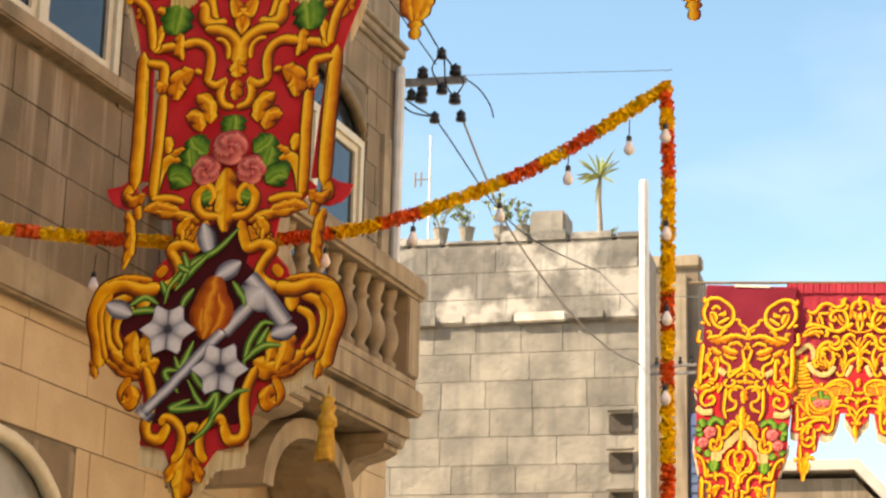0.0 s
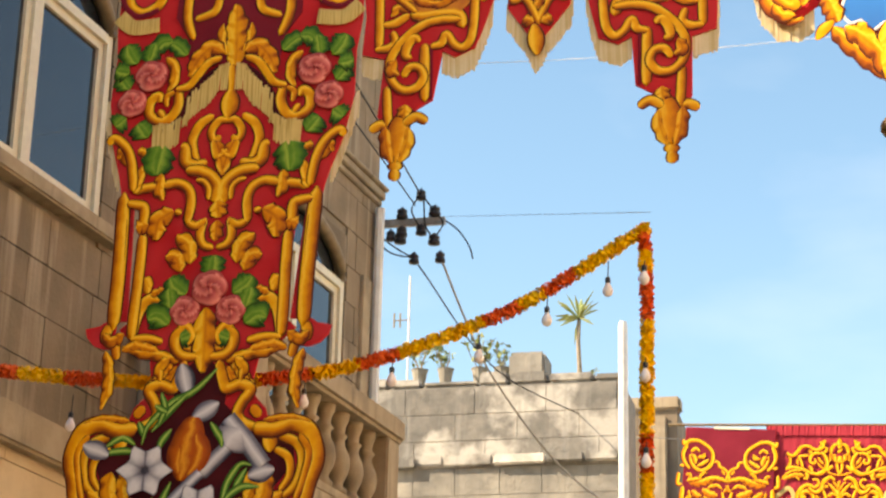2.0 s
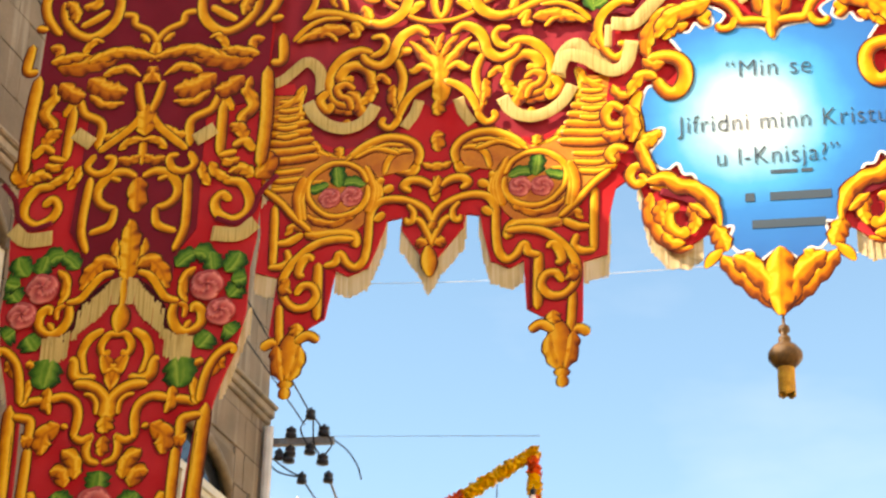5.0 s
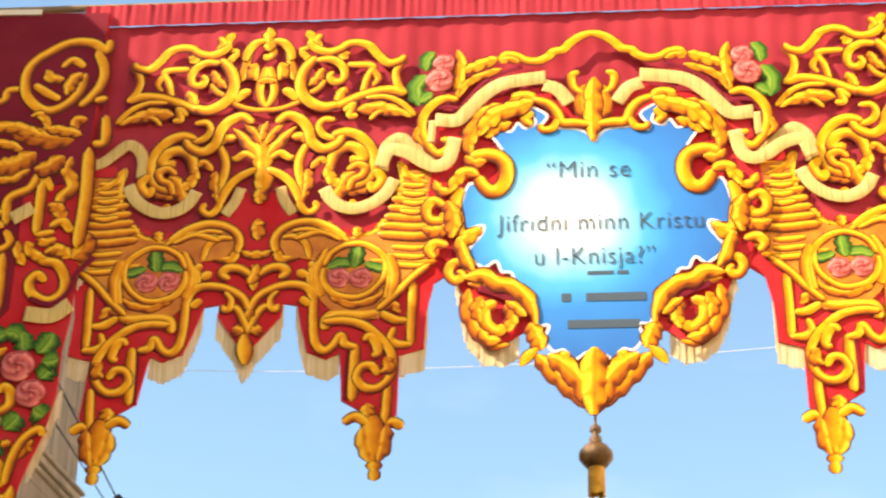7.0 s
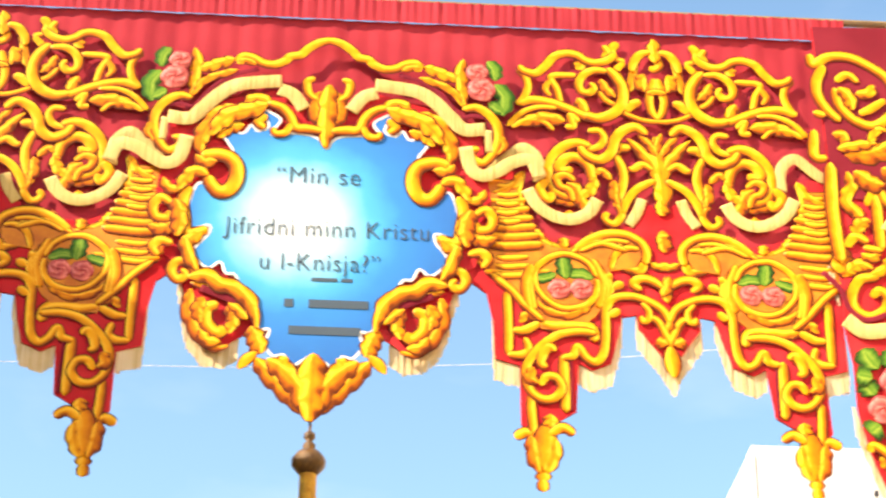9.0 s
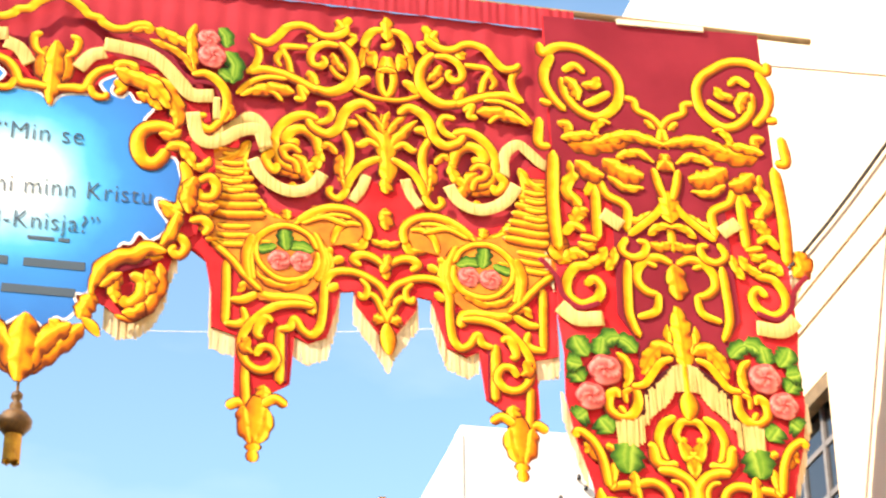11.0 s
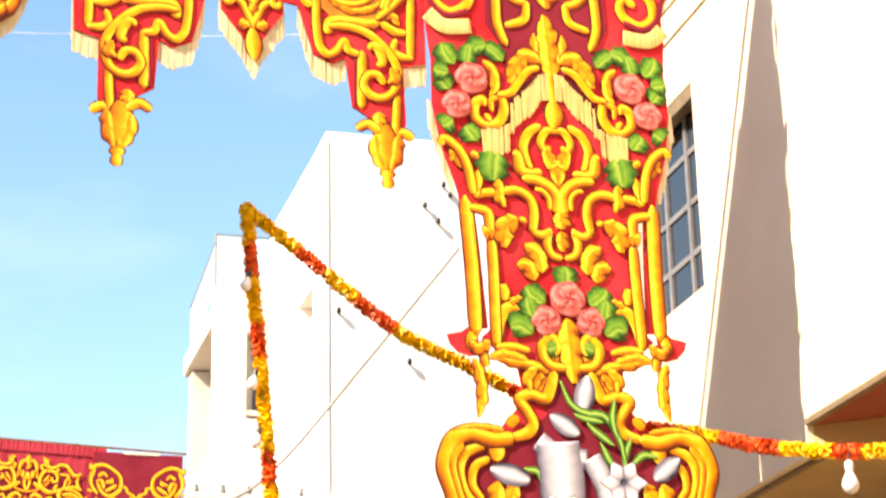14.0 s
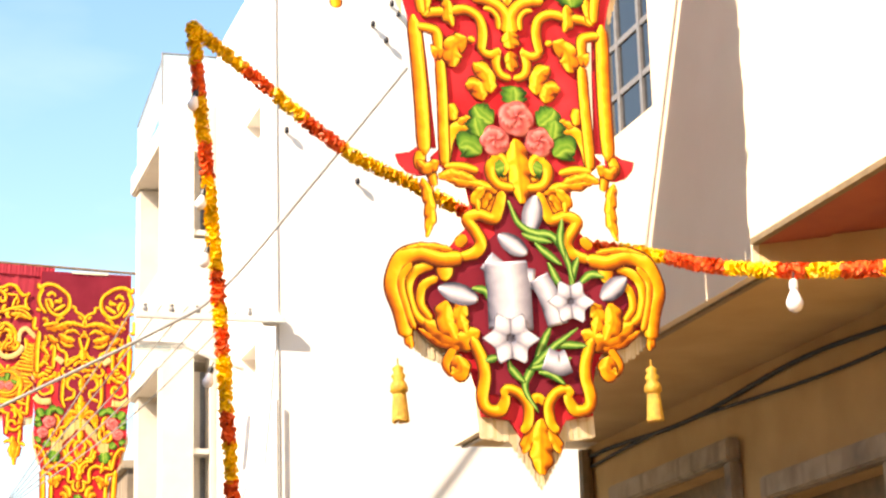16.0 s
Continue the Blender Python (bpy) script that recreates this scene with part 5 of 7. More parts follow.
s(GOLD, "scroll", 0.037, [(0.011, 6.914), (0.084, 6.960), (0.146, 6.964), (0.180, 6.928), (0.136, 6.895)])
s(GOLD, "scroll", 0.043, [(-0.017, 6.859), (0.013, 6.921), (0.026, 6.983)], lobes=2)
s(GOLD, "scroll", 0.034, [(-0.029, 7.062), (0.034, 7.046), (0.083, 7.072)], lobes=2)
s(AMBER, "scroll", 0.061, [(-0.027, 7.275), (-0.020, 7.204), (-0.017, 7.140)], lobes=2)
s(GOLD, "scroll", 0.034, [(-0.022, 7.232), (0.031, 7.244)])
s(GOLD, "scroll", 0.040, [(-0.023, 6.825), (-0.031, 6.902), (-0.034, 6.982)], lobes=2)
s(GOLD, "scroll", 0.034, [(-0.007, 6.698), (0.033, 6.782), (0.111, 6.834), (0.201, 6.858), (0.294, 6.841), (0.337, 6.770), (0.343, 6.629), (0.359, 6.509), (0.403, 6.456), (0.454, 6.482), (0.495, 6.543), (0.523, 6.490), (0.582, 6.474)])
s(GOLD, "scroll", 0.027, [(0.143, 6.819), (0.107, 6.772), (0.112, 6.721), (0.143, 6.706), (0.149, 6.740)])
s(GOLD, "scroll", 0.040, [(0.262, 6.773), (0.319, 6.732)])
s(GOLD, "scroll", 0.031, [(0.671, 6.680), (0.767, 6.771), (0.857, 6.875), (0.955, 6.957)])
s(GOLD, "scroll", 0.034, [(0.867, 6.856), (0.860, 6.645), (0.859, 6.464)])
s(GOLD, "scroll", 0.034, [(0.865, 6.467), (0.790, 6.470), (0.753, 6.502), (0.770, 6.571)])
s(GOLD, "scroll", 0.052, [(0.397, 6.564), (0.420, 6.640), (0.499, 6.654), (0.603, 6.651), (0.692, 6.665)])
s(GOLD, "scroll", 0.037, [(0.692, 6.665), (0.769, 6.620), (0.836, 6.614)])
s(AMBER, "scroll", 0.037, [(0.683, 6.686), (0.753, 6.712), (0.799, 6.664)], lobes=2)
s(GOLD, "scroll", 0.034, [(0.383, 6.606), (0.501, 6.612), (0.605, 6.584), (0.695, 6.511), (0.757, 6.423), (0.774, 6.336), (0.745, 6.252), (0.686, 6.210), (0.621, 6.219), (0.582, 6.275), (0.606, 6.335), (0.661, 6.340), (0.697, 6.288)])
s(GOLD, "scroll", 0.037, [(0.611, 6.490), (0.639, 6.517), (0.675, 6.477), (0.688, 6.415), (0.654, 6.399)])
s(AMBER, "scroll", 0.043, [(0.725, 6.389), (0.750, 6.330), (0.708, 6.298)], lobes=2)
s(GOLD, "scroll", 0.040, [(0.571, 6.474), (0.569, 6.343), (0.564, 6.133)])
s(GOLD, "scroll", 0.034, [(0.746, 6.229), (0.739, 6.101), (0.729, 5.978)])
s(WINE, "dark_band", 0.015, [(0.534, 6.448), (0.531, 6.276), (0.531, 6.141)], flat=1)
s(AMBER, "scroll", 0.104, [(0.655, 6.064), (0.674, 5.958), (0.686, 5.783)], leaf=1)
s(GOLD, "scroll", 0.061, [(0.624, 5.982), (0.631, 5.885), (0.666, 5.783)], lobes=2)
s(AMBER, "scroll", 0.052, [(0.747, 5.988), (0.734, 5.876), (0.706, 5.782)], lobes=2)
s(GOLD, "scroll", 0.061, [(0.643, 6.114), (0.645, 6.039)], lobes=2)
s(GOLD, "scroll", 0.040, [(0.651, 6.000), (0.584, 6.037), (0.521, 6.001)])
s(GOLD, "scroll", 0.043, [(0.714, 5.979), (0.773, 6.006), (0.833, 5.976)])
s(GOLD, "scroll", 0.027, [(0.666, 5.808), (0.651, 5.859), (0.687, 5.893), (0.720, 5.861), (0.700, 5.817)])
s(GOLD, "scroll", 0.073, [(0.686, 5.792), (0.684, 5.732)])
s(GOLD, "scroll", 0.049, [(0.687, 5.745), (0.688, 5.676)])
s(GOLD, "scroll", 0.031, [(-0.007, 6.559), (0.024, 6.635), (0.064, 6.712), (0.125, 6.744)])
s(AMBER, "scroll", 0.049, [(0.019, 6.568), (0.075, 6.596)], lobes=2)
s(AMBER, "scroll", 0.040, [(0.021, 6.659), (0.041, 6.706)], lobes=2)
s(GOLD, "scroll", 0.067, [(-0.007, 6.559), (0.002, 6.464), (0.011, 6.377)], leaf=1)
s(GOLD, "scroll", 0.046, [(-0.014, 6.620), (-0.024, 6.722)], lobes=2)

kit("heart")
s(WINE, "dark_band", 0.027, [(0.398, 8.207), (0.516, 8.167), (0.622, 8.098), (0.696, 8.008), (0.748, 7.942), (0.817, 7.953), (0.902, 7.934), (0.927, 7.837)], flat=1)
s(WINE, "dark_band", 0.043, [(0.619, 6.800), (0.493, 6.751), (0.380, 6.694)], flat=1)
s(FRINGE, "fringe_swag", 0.079, [(0.131, 7.950), (0.197, 8.044), (0.273, 8.078)], flat=1)
s(FRINGE, "fringe_swag", 0.085, [(0.263, 8.131), (0.388, 8.117), (0.513, 8.092), (0.603, 8.031), (0.692, 7.933), (0.765, 7.860), (0.886, 7.868)], flat=1)
s(FRINGE, "fringe_swag", 0.040, [(0.901, 7.860), (0.907, 7.714)], flat=1)
s(FRINGE, "fringe_swag", 0.079, [(0.773, 7.745), (0.805, 7.606), (0.869, 7.563), (0.947, 7.592), (1.044, 7.660), (1.142, 7.674), (1.189, 7.563)], flat=1)
s(GOLD, "scroll", 0.037, [(-0.020, 8.414), (0.018, 8.415), (0.075, 8.393), (0.128, 8.352), (0.165, 8.311), (0.222, 8.297), (0.252, 8.265), (0.314, 8.238), (0.378, 8.247), (0.433, 8.278), (0.490, 8.286), (0.526, 8.246)])
s(AMBER, "scroll", 0.034, [(0.412, 8.229), (0.470, 8.257), (0.519, 8.232)], lobes=2)
s(GOLD, "scroll", 0.052, [(0.531, 8.269), (0.599, 8.243), (0.660, 8.217), (0.749, 8.182)], lobes=3)
s(GOLD, "scroll", 0.046, [(0.764, 8.333), (0.747, 8.250), (0.754, 8.151), (0.771, 8.015)], lobes=3)
s(AMBER, "scroll", 0.034, [(0.511, 8.194), (0.610, 8.159), (0.701, 8.109), (0.764, 8.008)], lobes=3)
s(GOLD, "scroll", 0.037, [(0.757, 7.993), (0.836, 8.008), (0.910, 7.960), (0.955, 7.884), (0.958, 7.792), (0.924, 7.702), (0.872, 7.646), (0.815, 7.671), (0.809, 7.722), (0.853, 7.738)])
s(AMBER, "scroll", 0.027, [(0.963, 7.828), (0.996, 7.768), (0.955, 7.704)], lobes=2)
rose(0.840, 8.238, 0.061)
rose(0.864, 8.123, 0.076)
s(LEAF, "leaf", 0.052, [(0.895, 8.319), (0.936, 8.271), (0.944, 8.194)], lobes=3)
s(LEAF, "leaf", 0.064, [(0.942, 8.172), (0.996, 8.086), (0.982, 7.967)], lobes=3)
s(LEAF, "leaf", 0.055, [(0.903, 8.046), (0.980, 7.990)], lobes=3)
s(AMBER, "scroll", 0.049, [(0.040, 8.074), (0.075, 7.982), (0.060, 7.890), (0.024, 7.829)], lobes=2)
s(GOLD, "scroll", 0.034, [(0.057, 8.013), (0.109, 8.056), (0.121, 8.131), (0.077, 8.159)])
s(GOLD, "scroll", 0.085, [(0.010, 8.121), (0.004, 7.911), (-0.002, 7.705)], lobes=3)
s(GOLD, "scroll", 0.040, [(0.020, 7.810), (0.111, 7.821), (0.177, 7.829), (0.210, 7.901), (0.256, 7.951), (0.332, 7.985)])
s(GOLD, "scroll", 0.031, [(0.199, 7.850), (0.231, 7.789), (0.287, 7.783), (0.301, 7.819)])
s(GOLD, "scroll", 0.085, [(0.329, 7.970), (0.427, 7.928), (0.519, 7.901), (0.593, 7.838), (0.642, 7.755)], lobes=4)
s(AMBER, "scroll", 0.073, [(0.500, 7.954), (0.612, 7.900), (0.669, 7.805), (0.698, 7.712), (0.680, 7.608)], lobes=4)
s(GOLD, "scroll", 0.052, [(0.457, 7.830), (0.545, 7.804), (0.598, 7.743)], lobes=3)
s(GOLD, "scroll", 0.046, [(0.319, 7.970), (0.371, 8.013), (0.433, 7.998), (0.466, 7.959)], lobes=2)
s(GOLD, "scroll", 0.040, [(0.338, 7.902), (0.383, 7.852), (0.344, 7.813)])
s(GOLD, "scroll", 0.061, [(0.686, 7.622), (0.598, 7.633), (0.526, 7.611), (0.487, 7.552), (0.489, 7.469), (0.525, 7.407), (0.577, 7.397), (0.622, 7.442), (0.643, 7.495)])
s(AMBER, "scroll", 0.046, [(0.595, 7.583), (0.666, 7.580), (0.717, 7.621)], lobes=2)
s(GOLD, "scroll", 0.052, [(0.636, 7.491), (0.705, 7.520), (0.757, 7.475), (0.801, 7.395)], lobes=3)
s(AMBER, "scroll", 0.073, [(0.810, 7.338), (0.779, 7.227), (0.787, 7.108)], lobes=3)
s(GOLD, "scroll", 0.046, [(0.736, 7.426), (0.767, 7.333), (0.752, 7.228), (0.737, 7.138), (0.679, 7.137), (0.620, 7.160)])
s(GOLD, "scroll", 0.058, [(0.638, 7.149), (0.697, 7.105), (0.749, 7.041)], lobes=2)
s(GOLD, "scroll", 0.040, [(0.823, 7.306), (0.886, 7.345), (0.927, 7.291), (0.908, 7.228), (0.848, 7.220), (0.826, 7.267)])
s(AMBER, "scroll", 0.052, [(0.794, 7.170), (0.875, 7.150), (0.944, 7.171)], lobes=3)
s(GOLD, "scroll", 0.043, [(0.788, 7.385), (0.857, 7.414), (0.885, 7.469)], lobes=2)
s(GOLD, "scroll", 0.040, [(0.797, 7.059), (0.864, 7.077), (0.904, 7.034), (0.873, 6.981)])
s(GOLD, "scroll", 0.049, [(0.739, 7.110), (0.719, 7.021), (0.675, 6.927), (0.650, 6.894)], lobes=2)
s(GOLD, "scroll", 0.073, [(0.697, 6.861), (0.599, 6.869), (0.518, 6.824), (0.435, 6.797), (0.375, 6.745), (0.332, 6.663), (0.314, 6.570)], lobes=4)
s(AMBER, "scroll", 0.024, [(0.679, 6.832), (0.553, 6.792), (0.449, 6.749), (0.374, 6.718)])
s(GOLD, "scroll", 0.037, [(0.656, 6.873), (0.705, 6.950), (0.765, 6.951), (0.790, 6.899), (0.756, 6.846), (0.715, 6.874), (0.737, 6.908)])
s(AMBER, "scroll", 0.055, [(0.666, 6.792), (0.678, 6.684), (0.647, 6.585), (0.592, 6.504), (0.518, 6.448), (0.454, 6.460)], lobes=4)
s(GOLD, "scroll", 0.052, [(0.516, 6.706), (0.581, 6.674), (0.576, 6.587), (0.514, 6.537), (0.473, 6.571)])
s(GOLD, "scroll", 0.049, [(0.469, 6.698), (0.436, 6.626), (0.455, 6.535)], lobes=3)
s(AMBER, "scroll", 0.049, [(0.597, 6.744), (0.628, 6.669), (0.609, 6.593)], lobes=3)
s(GOLD, "scroll", 0.040, [(0.362, 6.615), (0.418, 6.673), (0.469, 6.711)], lobes=2)
s(GOLD, "scroll", 0.046, [(0.489, 6.475), (0.563, 6.489), (0.602, 6.547)], lobes=2)
s(GOLD, "scroll", 0.085, [(0.304, 6.399), (0.236, 6.320), (0.145, 6.225), (0.070, 6.147), (0.015, 6.066)], lobes=4)
s(GOLD, "scroll", 0.079, [(0.338, 6.582), (0.302, 6.498), (0.278, 6.426)], lobes=3)
s(GOLD, "scroll", 0.040, [(0.293, 6.432), (0.347, 6.385), (0.386, 6.331)], leaf=1)
s(GOLD, "scroll", 0.098, [(0.239, 6.395), (0.149, 6.322), (0.073, 6.237), (0.009, 6.072)], lobes=3)
s(GOLD, "scroll", 0.049, [(0.125, 6.405), (0.182, 6.361), (0.230, 6.382)], lobes=2)
s(GOLD, "scroll", 0.122, [(0.007, 6.435), (0.003, 6.262), (-0.003, 6.047)], lobes=3)

kit("shield")
s(AMBER, "scroll", 0.048, [(0.329, 3.920), (0.453, 3.933), (0.596, 4.004)], lobes=3)
s(GOLD, "scroll", 0.102, [(0.270, 3.994), (0.364, 3.959), (0.475, 3.993), (0.563, 4.046)], lobes=3)
s(GOLD, "scroll", 0.048, [(0.098, 4.749), (0.131, 4.648), (0.161, 4.599), (0.236, 4.620), (0.299, 4.590), (0.260, 4.528), (0.234, 4.465), (0.267, 4.414), (0.354, 4.385)])
s(AMBER, "scroll", 0.051, [(0.313, 4.501), (0.368, 4.447)])
s(GOLD, "scroll", 0.045, [(0.191, 4.764), (0.246, 4.713), (0.238, 4.641)], lobes=2)
s(GOLD, "scroll", 0.070, [(0.335, 4.385), (0.449, 4.378), (0.560, 4.408), (0.651, 4.379), (0.695, 4.305), (0.712, 4.213), (0.674, 4.090), (0.659, 3.956)])
s(AMBER, "scroll", 0.035, [(0.390, 4.423), (0.531, 4.438), (0.661, 4.419)], lobes=4)
s(AMBER, "scroll", 0.032, [(0.611, 4.350), (0.672, 4.259), (0.652, 4.120), (0.614, 3.998)])
s(GOLD, "scroll", 0.042, [(0.487, 4.348), (0.598, 4.304), (0.637, 4.212), (0.608, 4.089), (0.530, 4.021)])
s(GOLD, "scroll", 0.035, [(0.475, 4.277), (0.557, 4.229), (0.573, 4.135), (0.521, 4.052)])
s(GOLD, "scroll", 0.070, [(0.430, 4.374), (0.442, 4.258)], leaf=1)
s(GOLD, "scroll", 0.070, [(0.347, 4.153), (0.378, 4.071), (0.348, 3.983)], lobes=3)
s(GOLD, "scroll", 0.083, [(0.442, 4.154), (0.454, 4.057), (0.406, 3.954)], lobes=2)
s(GOLD, "scroll", 0.048, [(0.325, 3.965), (0.279, 3.845), (0.270, 3.755), (0.290, 3.651), (0.266, 3.592), (0.205, 3.583), (0.173, 3.630), (0.166, 3.675)])
s(GOLD, "scroll", 0.042, [(0.188, 3.660), (0.156, 3.695), (0.093, 3.669), (0.055, 3.607), (0.061, 3.519), (0.098, 3.472)])
s(AMBER, "scroll", 0.077, [(0.413, 3.869), (0.392, 3.791), (0.442, 3.767)], lobes=2)
s(AMBER, "scroll", 0.038, [(0.420, 3.911), (0.463, 3.822), (0.429, 3.761)])
s(GOLD, "scroll", 0.102, [(0.013, 3.542), (0.003, 3.402), (-0.002, 3.257)], lobes=3)
s(AMBER, "scroll", 0.048, [(0.044, 3.495), (0.085, 3.402), (0.097, 3.364)], lobes=2)
s(GOLD, "scroll", 0.042, [(0.047, 3.619), (0.002, 3.651), (-0.034, 3.639)])
s(AMBER, "scroll", 0.038, [(0.668, 4.011), (0.640, 3.901)], lobes=2)

kit("inR")
bud(0.015, 4.623, 0.044, h=0.109, turn=0.25)
bud(-0.106, 4.460, 0.04, h=0.091, turn=-1.0)
bud(-0.419, 4.192, 0.044, h=0.109, turn=-1.3)
bud(0.440, 4.232, 0.04, h=0.095, turn=0.9)
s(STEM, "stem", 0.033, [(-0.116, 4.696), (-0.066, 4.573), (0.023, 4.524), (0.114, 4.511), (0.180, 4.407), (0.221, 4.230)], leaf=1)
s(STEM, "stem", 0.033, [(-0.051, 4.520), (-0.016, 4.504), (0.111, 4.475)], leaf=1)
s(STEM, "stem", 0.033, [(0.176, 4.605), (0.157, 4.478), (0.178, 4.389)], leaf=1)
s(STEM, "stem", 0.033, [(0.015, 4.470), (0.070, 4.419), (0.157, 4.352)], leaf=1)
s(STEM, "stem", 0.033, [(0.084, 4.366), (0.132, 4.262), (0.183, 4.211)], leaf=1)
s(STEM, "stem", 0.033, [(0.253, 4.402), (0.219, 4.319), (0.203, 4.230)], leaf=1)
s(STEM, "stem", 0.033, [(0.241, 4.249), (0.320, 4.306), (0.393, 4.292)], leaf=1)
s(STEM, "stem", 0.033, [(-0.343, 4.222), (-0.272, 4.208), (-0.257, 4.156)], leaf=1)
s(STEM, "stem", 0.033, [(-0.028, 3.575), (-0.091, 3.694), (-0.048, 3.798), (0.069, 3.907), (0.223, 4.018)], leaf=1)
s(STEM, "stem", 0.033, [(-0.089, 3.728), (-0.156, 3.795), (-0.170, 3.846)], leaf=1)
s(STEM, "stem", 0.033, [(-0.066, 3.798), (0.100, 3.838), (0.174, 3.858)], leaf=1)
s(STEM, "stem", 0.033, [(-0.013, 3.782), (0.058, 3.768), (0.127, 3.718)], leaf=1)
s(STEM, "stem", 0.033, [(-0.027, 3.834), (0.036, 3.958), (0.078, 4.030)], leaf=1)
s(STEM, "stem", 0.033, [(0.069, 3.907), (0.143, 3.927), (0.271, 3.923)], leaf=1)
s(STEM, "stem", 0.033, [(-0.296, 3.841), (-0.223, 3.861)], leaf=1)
s(LILY, "scroll_paper", 0.245, [(-0.157, 4.363), (-0.143, 4.196), (-0.145, 4.003)], flat=1)
s(LILY, "scroll_paper", 0.113, [(-0.258, 4.370), (-0.158, 4.298), (0.001, 4.273)], flat=1)
s(LILY, "scroll_paper", 0.12, [(0.020, 4.283), (0.071, 4.188), (0.114, 4.031)], flat=1)
s(LILY, "scroll_paper", 0.127, [(0.028, 3.853), (0.099, 3.824), (0.158, 3.840)], flat=1)
lily(-0.154, 3.954, 0.142)
lily(0.193, 4.155, 0.12)

kit("inL")
bud(-0.143, 4.650, 0.043, h=0.086, turn=-0.3)
bud(-0.011, 4.476, 0.039, h=0.079, turn=1.0)
bud(-0.597, 4.271, 0.039, h=0.079, turn=-1.2)
bud(0.317, 4.148, 0.039, h=0.071, turn=1.3)
s(FLAME, "flame", 0.161, [(-0.071, 4.444), (-0.093, 4.287), (-0.113, 4.106)], leaf=1)
s(FLAME, "flame", 0.107, [(-0.082, 4.357), (-0.135, 4.254), (-0.124, 4.133)], leaf=1)
s(FLAME, "flame", 0.089, [(-0.065, 4.374), (-0.019, 4.250), (-0.080, 4.131)], leaf=1)
s(LILY, "trumpet", 0.046, [(-0.407, 3.720), (-0.269, 3.862), (-0.108, 4.046), (-0.010, 4.146)], flat=2)
s(LILY, "trumpet", 0.061, [(-0.010, 4.142), (0.071, 4.229), (0.120, 4.279)], flat=2)
s(LILY, "trumpet_bell", 0.196, [(0.120, 4.279), (0.160, 4.330), (0.211, 4.363)], leaf=2)
s(LILY, "trumpet_bell", 0.071, [(0.108, 4.436), (0.224, 4.310), (0.321, 4.186)], flat=2)
s(LILY, "trumpet", 0.082, [(-0.414, 3.695), (-0.383, 3.742)], flat=2)
s(STEM, "stem", 0.032, [(0.032, 4.704), (-0.083, 4.585), (-0.204, 4.520), (-0.319, 4.401), (-0.345, 4.297)], leaf=1)
s(STEM, "stem", 0.032, [(-0.118, 4.569), (-0.217, 4.467), (-0.298, 4.365)], leaf=1)
s(STEM, "stem", 0.032, [(-0.263, 4.575), (-0.237, 4.486), (-0.265, 4.399)], leaf=1)
s(STEM, "stem", 0.032, [(-0.217, 4.467), (-0.293, 4.506)], leaf=1)
s(STEM, "stem", 0.032, [(-0.544, 4.287), (-0.458, 4.336), (-0.382, 4.298)], leaf=1)
s(STEM, "stem", 0.032, [(-0.558, 4.252), (-0.433, 4.265), (-0.359, 4.245)], leaf=1)
s(STEM, "stem", 0.032, [(-0.375, 4.421), (-0.331, 4.331)], leaf=1)
s(STEM, "stem", 0.032, [(-0.191, 4.379), (-0.239, 4.310), (-0.252, 4.259)], leaf=1)
s(STEM, "stem", 0.032, [(-0.266, 4.016), (-0.225, 3.963), (-0.166, 4.099)], leaf=1)
s(STEM, "stem", 0.032, [(-0.152, 3.554), (-0.040, 3.669), (-0.018, 3.821), (-0.082, 3.755), (-0.183, 3.894)], leaf=1)
s(STEM, "stem", 0.032, [(-0.041, 3.686), (0.070, 3.818), (0.156, 3.842)], leaf=1)
s(STEM, "stem", 0.032, [(-0.065, 3.754), (-0.258, 3.742), (-0.156, 3.791)], leaf=1)
s(STEM, "stem", 0.032, [(-0.230, 3.827), (-0.311, 3.932), (-0.241, 3.947)], leaf=1)
s(STEM, "stem", 0.032, [(0.112, 3.953), (0.136, 4.089), (0.198, 4.190), (0.268, 4.188)], leaf=1)
s(STEM, "stem", 0.032, [(0.174, 4.054), (0.235, 4.172)], leaf=1)
s(STEM, "stem", 0.032, [(0.109, 3.987), (0.208, 4.070), (0.312, 4.075)], leaf=1)
s(STEM, "stem", 0.032, [(0.021, 4.414), (0.081, 4.333), (0.094, 4.280)], leaf=1)
s(STEM, "stem", 0.032, [(-0.071, 3.822), (-0.151, 3.927), (-0.176, 4.014)], leaf=1)
lily(-0.311, 4.156, 0.143)
lily(-0.007, 3.947, 0.146)

kit("colb")
swag([(0.021, 6.429), (0.066, 6.414), (0.136, 6.328), (0.211, 6.272), (0.252, 6.201)], 0.131, 1)
swag([(0.252, 6.115), (0.320, 6.076), (0.408, 6.085)], 0.126, 2)
s(DEEP, "dark_band", 0.038, [(0.048, 6.438), (0.118, 6.394), (0.184, 6.324), (0.223, 6.271), (0.264, 6.159), (0.320, 6.076), (0.397, 6.070)], flat=1)
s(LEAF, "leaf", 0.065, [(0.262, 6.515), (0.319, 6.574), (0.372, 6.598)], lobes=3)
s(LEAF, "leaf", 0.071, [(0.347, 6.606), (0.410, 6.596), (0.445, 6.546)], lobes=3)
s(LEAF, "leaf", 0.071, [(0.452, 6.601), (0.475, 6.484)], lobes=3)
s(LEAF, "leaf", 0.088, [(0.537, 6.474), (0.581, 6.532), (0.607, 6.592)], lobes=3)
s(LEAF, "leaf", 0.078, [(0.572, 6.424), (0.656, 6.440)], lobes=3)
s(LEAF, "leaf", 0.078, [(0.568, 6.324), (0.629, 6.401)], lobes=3)
